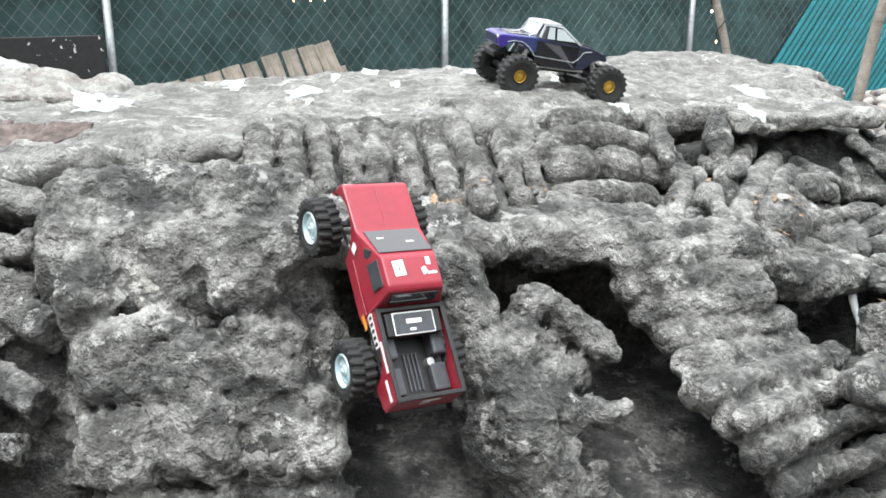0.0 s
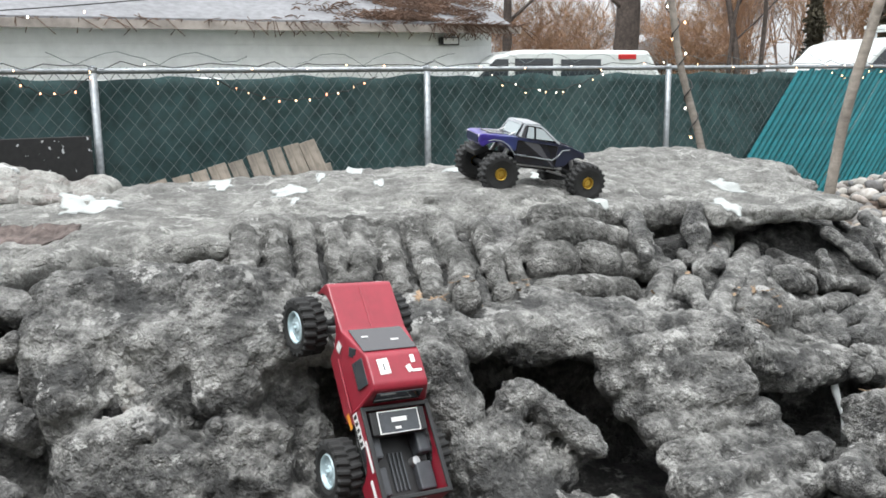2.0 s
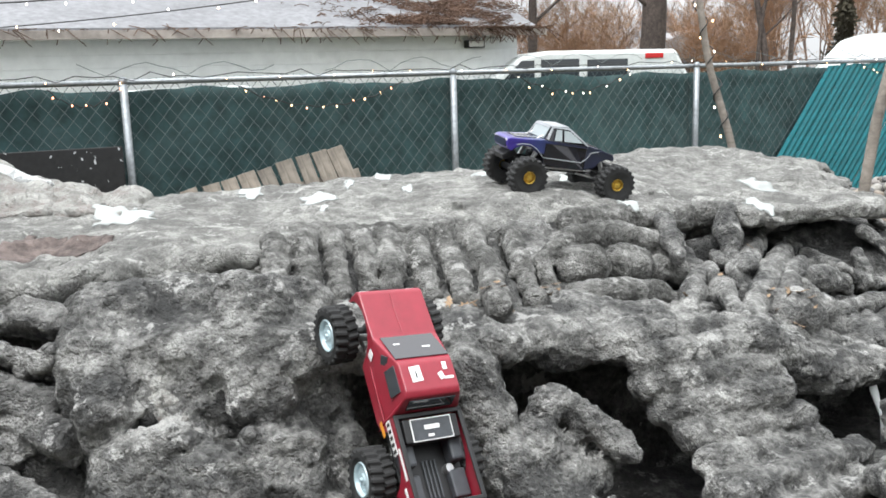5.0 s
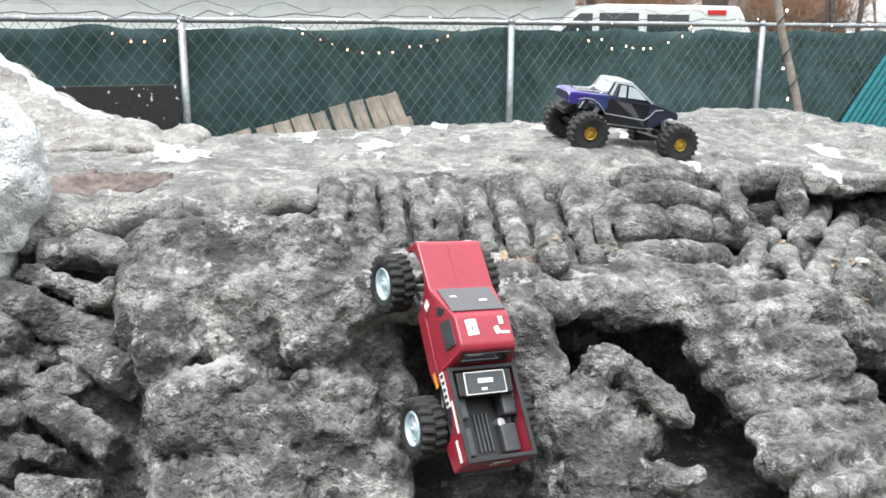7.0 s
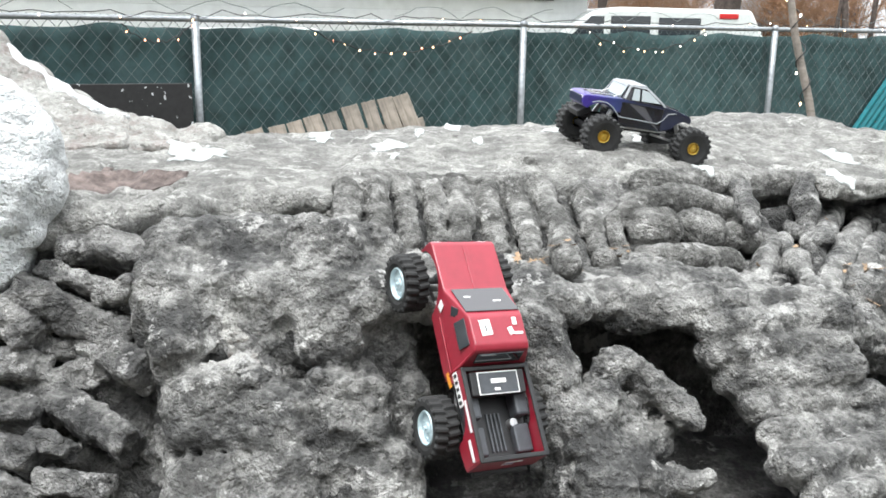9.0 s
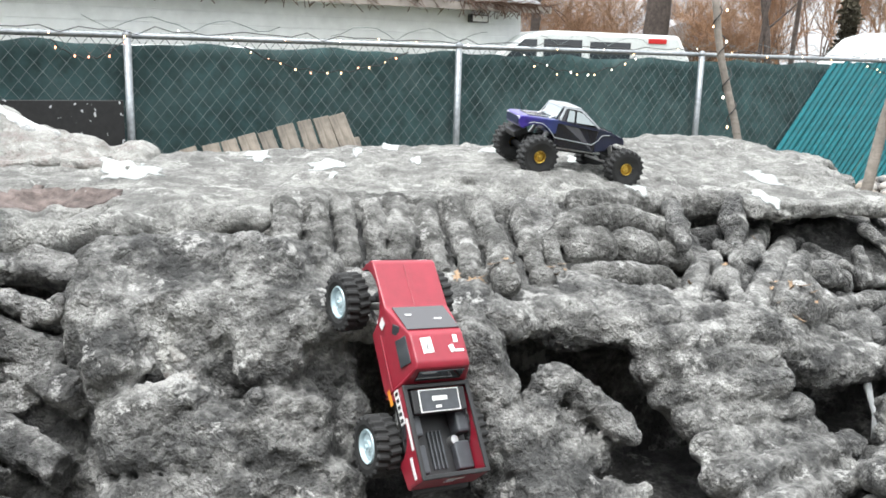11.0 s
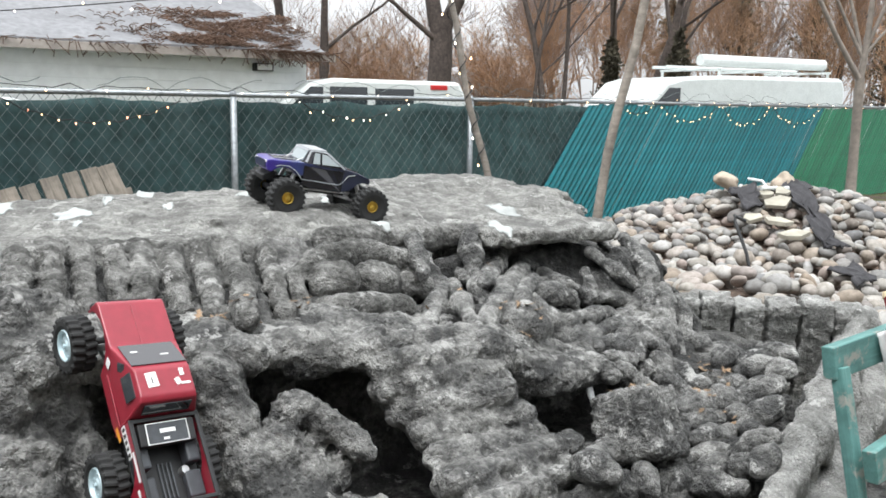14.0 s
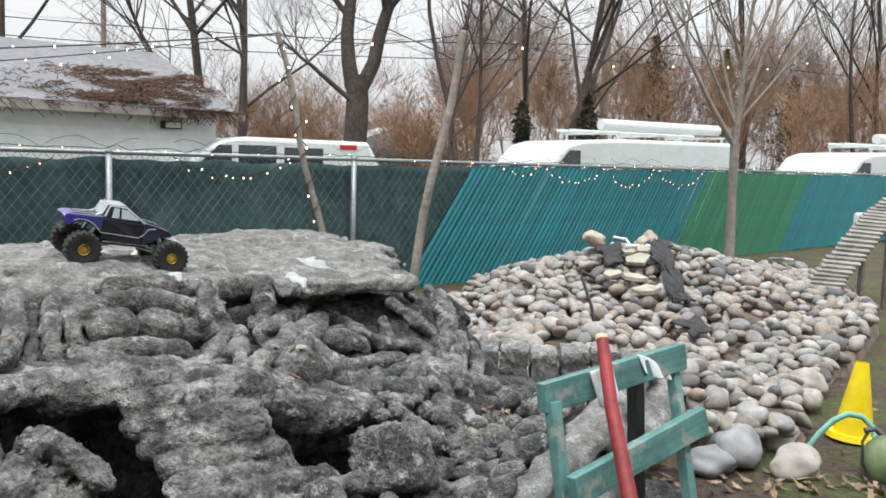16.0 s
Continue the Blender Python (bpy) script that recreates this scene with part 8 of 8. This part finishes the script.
flat("windscreen_sticker", M_STICKER, body, (0.075, 0.045, 0.2010), (0.001, 0.018, 0.005), (0, -55.5, 0))
flat("windscreen_sticker", M_STICKER, body, (0.060, -0.03, 0.2110), (0.001, 0.022, 0.005), (0, -55.5, 0))
flat("door_sticker", M_STICKER, red, (-0.120, 0.0948, 0.148), (0.078, 0.001, 0.022), (0, 2, 0), "white door sticker with dark bars")
for k in range(5):
    flat("sticker_bar", M_BLACK, red, (-0.150 + k * 0.015, 0.0957, 0.148), (0.008, 0.001, 0.014), (0, 2, 0))
flat("orange_sticker", M_ORANGE, red, (-0.088, 0.0948, 0.112), (0.036, 0.001, 0.014), (0, 8, 0))
flat("bed_sticker", M_STICKER, red, (-0.185, 0.0945, 0.168), (0.07, 0.001, 0.010))
flat("bed_sticker", M_STICKER, red, (-0.255, 0.0945, 0.150), (0.048, 0.001, 0.012), (0, 3, 0))
flat("fender_sticker", M_STICKER, red, (0.075, 0.0945, 0.150), (0.020, 0.001, 0.024), (0, 20, 0))
tray = flat("tailgate", M_REDPAINT, red, (-0.2855, 0, 0.138), (0.006, 0.184, 0.078), (0, 3, 0), "red tailgate", 0.002)
flat("tailgate_bar", M_STICKER, red, (-0.2895, -0.005, 0.160), (0.001, 0.048, 0.009), (0, 3, 0))
flat("number_plate", M_STICKER, red, (-0.2885, 0.0, 0.138), (0.001, 0.030, 0.014), (0, 3, 0), "small white and blue plate")
flat("plate_bar", M_PURPLE, red, (-0.2892, 0.0, 0.1425), (0.001, 0.028, 0.004), (0, 3, 0))
for sy in (1, -1):
    flat("tail_light", M_REDLIGHT, red, (-0.287, sy * 0.082, 0.128), (0.004, 0.012, 0.030), (0, 3, 0))
    flat("headlight", M_STICKER, red, (0.2355, sy * 0.068, 0.138), (0.003, 0.024, 0.018))
    flat("bed_rail", M_BLACK, red, (-0.182, sy * 0.088, 0.179), (0.205, 0.012, 0.006), bevel=0.002)
flat("bed_rail", M_BLACK, red, (-0.283, 0, 0.179), (0.010, 0.186, 0.006), bevel=0.002)
flat("bed_rail", M_BLACK, red, (-0.085, 0, 0.179), (0.010, 0.186, 0.006), bevel=0.002)
flat("bed_floor", M_BLACK, red, (-0.182, 0, 0.112), (0.20, 0.174, 0.004))
flat("grille", M_BLACK, red, (0.2365, 0, 0.138), (0.003, 0.10, 0.026))
flat("front_bumper", M_BLACK, red, (0.245, 0, 0.096), (0.022, 0.16, 0.020), bevel=0.004)
flat("rear_bumper", M_BLACK, red, (-0.292, 0, 0.092), (0.016, 0.15, 0.016), bevel=0.003)
case = flat("toolbox", M_BLACK, red, (-0.118, 0, 0.163), (0.052, 0.150, 0.034), (0, -6, 0), "black toolbox with a pale-edged plate", 0.003)
flat("plate_edge", M_STICKER, case, (0, 0, 0.0175), (0.050, 0.112, 0.001))
flat("plate_face", M_GREYPL, case, (0, 0, 0.0185), (0.045, 0.106, 0.001))
flat("plate_bar", M_STICKER, case, (0.004, 0, 0.0195), (0.010, 0.042, 0.001))
flat("plate_bar", M_STICKER, case, (-0.014, 0.006, 0.0195), (0.006, 0.016, 0.001))
for sy in (1, -1):
    flat("wheel_tub", M_GREYPL, red, (-0.158, sy * 0.066, 0.134), (0.062, 0.036, 0.042), bevel=0.006)
    flat("rear_tray", M_GREYPL, red, (-0.235, sy * 0.062, 0.124), (0.062, 0.044, 0.022), bevel=0.004)
for k in range(4):
    flat("floor_rib", M_GREYPL, red, (-0.215, -0.016 + k * 0.011, 0.117), (0.085, 0.005, 0.006), bevel=0.001)
bm = bmesh.new()
rod(bm, (-0.20, -0.045, 0.114), (-0.20, -0.045, 0.134), 0.012, 0.010, 14)
part("filler_cap", bm, M_METAL, red)
at = {}
for o in red.children_recursive:
    at[o] = at.get(o.parent, Matrix()) @ o.matrix_basis
for o, m in at.items():
    if o.name.split(".")[0] not in ("tyre", "rim", "axle", "shock_absorber", "link_rod", "chassis"):
        o.data.transform(Matrix.Translation((0, 0, 0.02)) @ Matrix.Diagonal((0.90, 0.80, 0.855, 1)) @ m)
        o.matrix_basis = Matrix()
red.matrix_basis = pose(*RED_AT)

# -- blue crawler on the plateau: its violet tail at +x
R2 = 0.066
blue = thing("blue_model_crawler", "violet and black radio-controlled model crawler truck with gold wheels", "model truck")
wheels(blue, 0.325, 0.225, R2, 0.056, M_GOLD, 0, 0.55)
running_gear(blue, 0.325, 0.225, R2)


def lean_panel(name, outline, mat, parent, sy, out=0.0802, thick=0.0012, label=""):
    """A thin panel on the cab's side that leans in with it."""
    bm = bmesh.new()
    prism(bm, outline, sy * out - thick, sy * out + thick)
    ob = part(name, bm, mat, parent, label)
    narrow(ob, 0.186, 0.232, 0.80)
    return ob


def dovetail(ob):
    for v in ob.data.vertices:
        v.co.y *= 1.0 - 0.26 * max(0, min(1, (v.co.x - 0.10) / 0.13))


def strip(points, half):
    """The outline of a band of even width along points in x and z."""
    up_side, low_side = [], []
    for k, p in enumerate(points):
        d = Vector(points[min(k + 1, len(points) - 1)]) - Vector(points[max(k - 1, 0)])
        q = Vector((-d.y, d.x)).normalized() * half
        up_side.append((p[0] + q.x, p[1] + q.y))
        low_side.append((p[0] - q.x, p[1] - q.y))
    return up_side + low_side[::-1]


bm = bmesh.new()
prism(bm, [(0.222, 0.143), (0.2285, 0.158), (0.2275, 0.177), (0.215, 0.182), (0.0975, 0.187), (0.0975, 0.140)] + arch(0.1625, 0.102, 0.058, 142, 38), -0.080, 0.080, None, 0.004)
bed = part("bed", bm, M_VIOLET, blue, "violet tapered load bed fading to blue")
dovetail(bed)
bm = bmesh.new()
prism(bm, [(0.098, 0.110), (0.098, 0.186), (0.079, 0.228), (0.070, 0.232), (0.020, 0.230), (0.008, 0.225), (-0.056, 0.179), (-0.056, 0.095), (0.060, 0.098)], -0.079, 0.079, None, 0.003)
cab = part("cab", bm, M_BLACKPAINT, blue, "gloss black cab and doors")
narrow(cab, 0.186, 0.232, 0.80)
bm = bmesh.new()
prism(bm, [(-0.056, 0.180), (-0.105, 0.172), (-0.152, 0.160), (-0.168, 0.151), (-0.171, 0.142), (-0.168, 0.133), (-0.140, 0.138), (-0.115, 0.128), (-0.098, 0.106), (-0.056, 0.098)], -0.078, 0.078, None, 0.004)
bonnet = part("bonnet", bm, M_BONNET, blue, "short blue-grey bonnet with black sides")
for v in bonnet.data.vertices:
    v.co.y *= 1.0 - 0.14 * max(0, min(1, (-0.07 - v.co.x) / 0.10))
flat("roof", M_SILVER, cab, (0.045, 0, 0.2322), (0.062, 0.116, 0.004), (0, 2, 0), "pale silver roof", 0.0015)
flat("rear_window", M_CLEARPANE, cab, (0.0915, 0, 0.2075), (0.003, 0.112, 0.042), (0, -24, 0), "clear rear window catching the sky")
flat("rear_window_frame", M_SILVER, cab, (0.0835, 0, 0.2285), (0.004, 0.116, 0.006), (0, -24, 0))
flat("windscreen", M_GLASS, cab, (-0.0245, 0, 0.2045), (0.003, 0.116, 0.074), (0, 54.5, 0))
for sy in (1, -1):
    lean_panel("side_window", [(-0.036, 0.187), (0.010, 0.220), (0.034, 0.223), (0.034, 0.187)], M_CLEARPANE, cab, sy)
    lean_panel("quarter_window", [(0.042, 0.187), (0.042, 0.223), (0.062, 0.223), (0.069, 0.187)], M_CLEARPANE, cab, sy)
    lean_panel("roof_rail", strip([(0.094, 0.189), (0.078, 0.227), (0.068, 0.2305), (0.018, 0.2285), (0.006, 0.2225), (-0.056, 0.179)], 0.003), M_SILVER, cab, sy, 0.0812, 0.002, "pale silver roof rail")
    bm = bmesh.new()
    prism(bm, strip([(0.215, 0.172), (0.0975, 0.181), (-0.050, 0.176), (-0.105, 0.167), (-0.160, 0.152)], 0.0045), sy * 0.0802 - 0.0012, sy * 0.0802 + 0.0012)
    line = part("shoulder_band", bm, M_VIOLET, blue, "violet-blue shoulder band")
    dovetail(line)
    for v in line.data.vertices:
        v.co.y *= 1.0 - 0.14 * max(0, min(1, (-0.07 - v.co.x) / 0.10))
    trail = [(0.196, 0.160), (0.178, 0.166), (0.150, 0.166), (0.126, 0.154), (0.108, 0.136), (0.102, 0.128), (0.030, 0.125), (-0.040, 0.122), (-0.060, 0.138), (-0.072, 0.158), (-0.100, 0.163)]
    mesh_object("pinstripe", *tube([(x, sy * 0.0802 * (1.0 - 0.26 * max(0, (x - 0.10) / 0.13)), z) for x, z in trail], 0.0016, 6), M_SILVER, blue, "pale pinstripe round door and wheel arches")
    flat("sill_rod", M_METAL, blue, (0, sy * 0.070, 0.094), (0.17, 0.005, 0.005), bevel=0.001)
    flat("headlight", M_STICKER, bonnet, (-0.1695, sy * 0.050, 0.143), (0.004, 0.022, 0.007), (0, 0, 0))
    flat("tail_light", M_STICKER, bed, (0.2285, sy * 0.046, 0.172), (0.003, 0.018, 0.007), (0, 3, 0))
    flat("bonnet_vent", M_BLACKPAINT, bonnet, (-0.105, sy * 0.026, 0.1735), (0.055, 0.026, 0.003), (0, -11, sy * 8))
    flat("bed_recess", M_BLACKPAINT, bed, (0.150, sy * 0.024, 0.1855), (0.085, 0.034, 0.003), (0, 2.5, -sy * 7))
    bm = bmesh.new()
    rod(bm, (0.120, sy * 0.050, 0.186), (0.082, sy * 0.045, 0.205), 0.0025, 0.0025, 6)
    part("stay", bm, M_METAL, blue)
flat("front_grille", M_BLACK, bonnet, (-0.1705, 0, 0.141), (0.003, 0.075, 0.010))
flat("front_bumper", M_BLACK, blue, (-0.185, 0, 0.108), (0.016, 0.120, 0.014), (0, 0, 0), "", 0.003)
flat("tail_panel", M_VIOLET, blue, (0.2285, 0, 0.162), (0.004, 0.100, 0.026), (0, 3, 0))
flat("skid_plate", M_BLACK, blue, (0.205, 0, 0.122), (0.05, 0.08, 0.02), (0, 25, 0), "", 0.003)
bm = bmesh.new()
rod(bm, (0.185, -0.030, 0.182), (0.205, -0.034, 0.225), 0.0012, 0.0010, 6)
part("aerial", bm, M_BLACK, blue)
blue.matrix_basis = pose(*BLUE_AT)
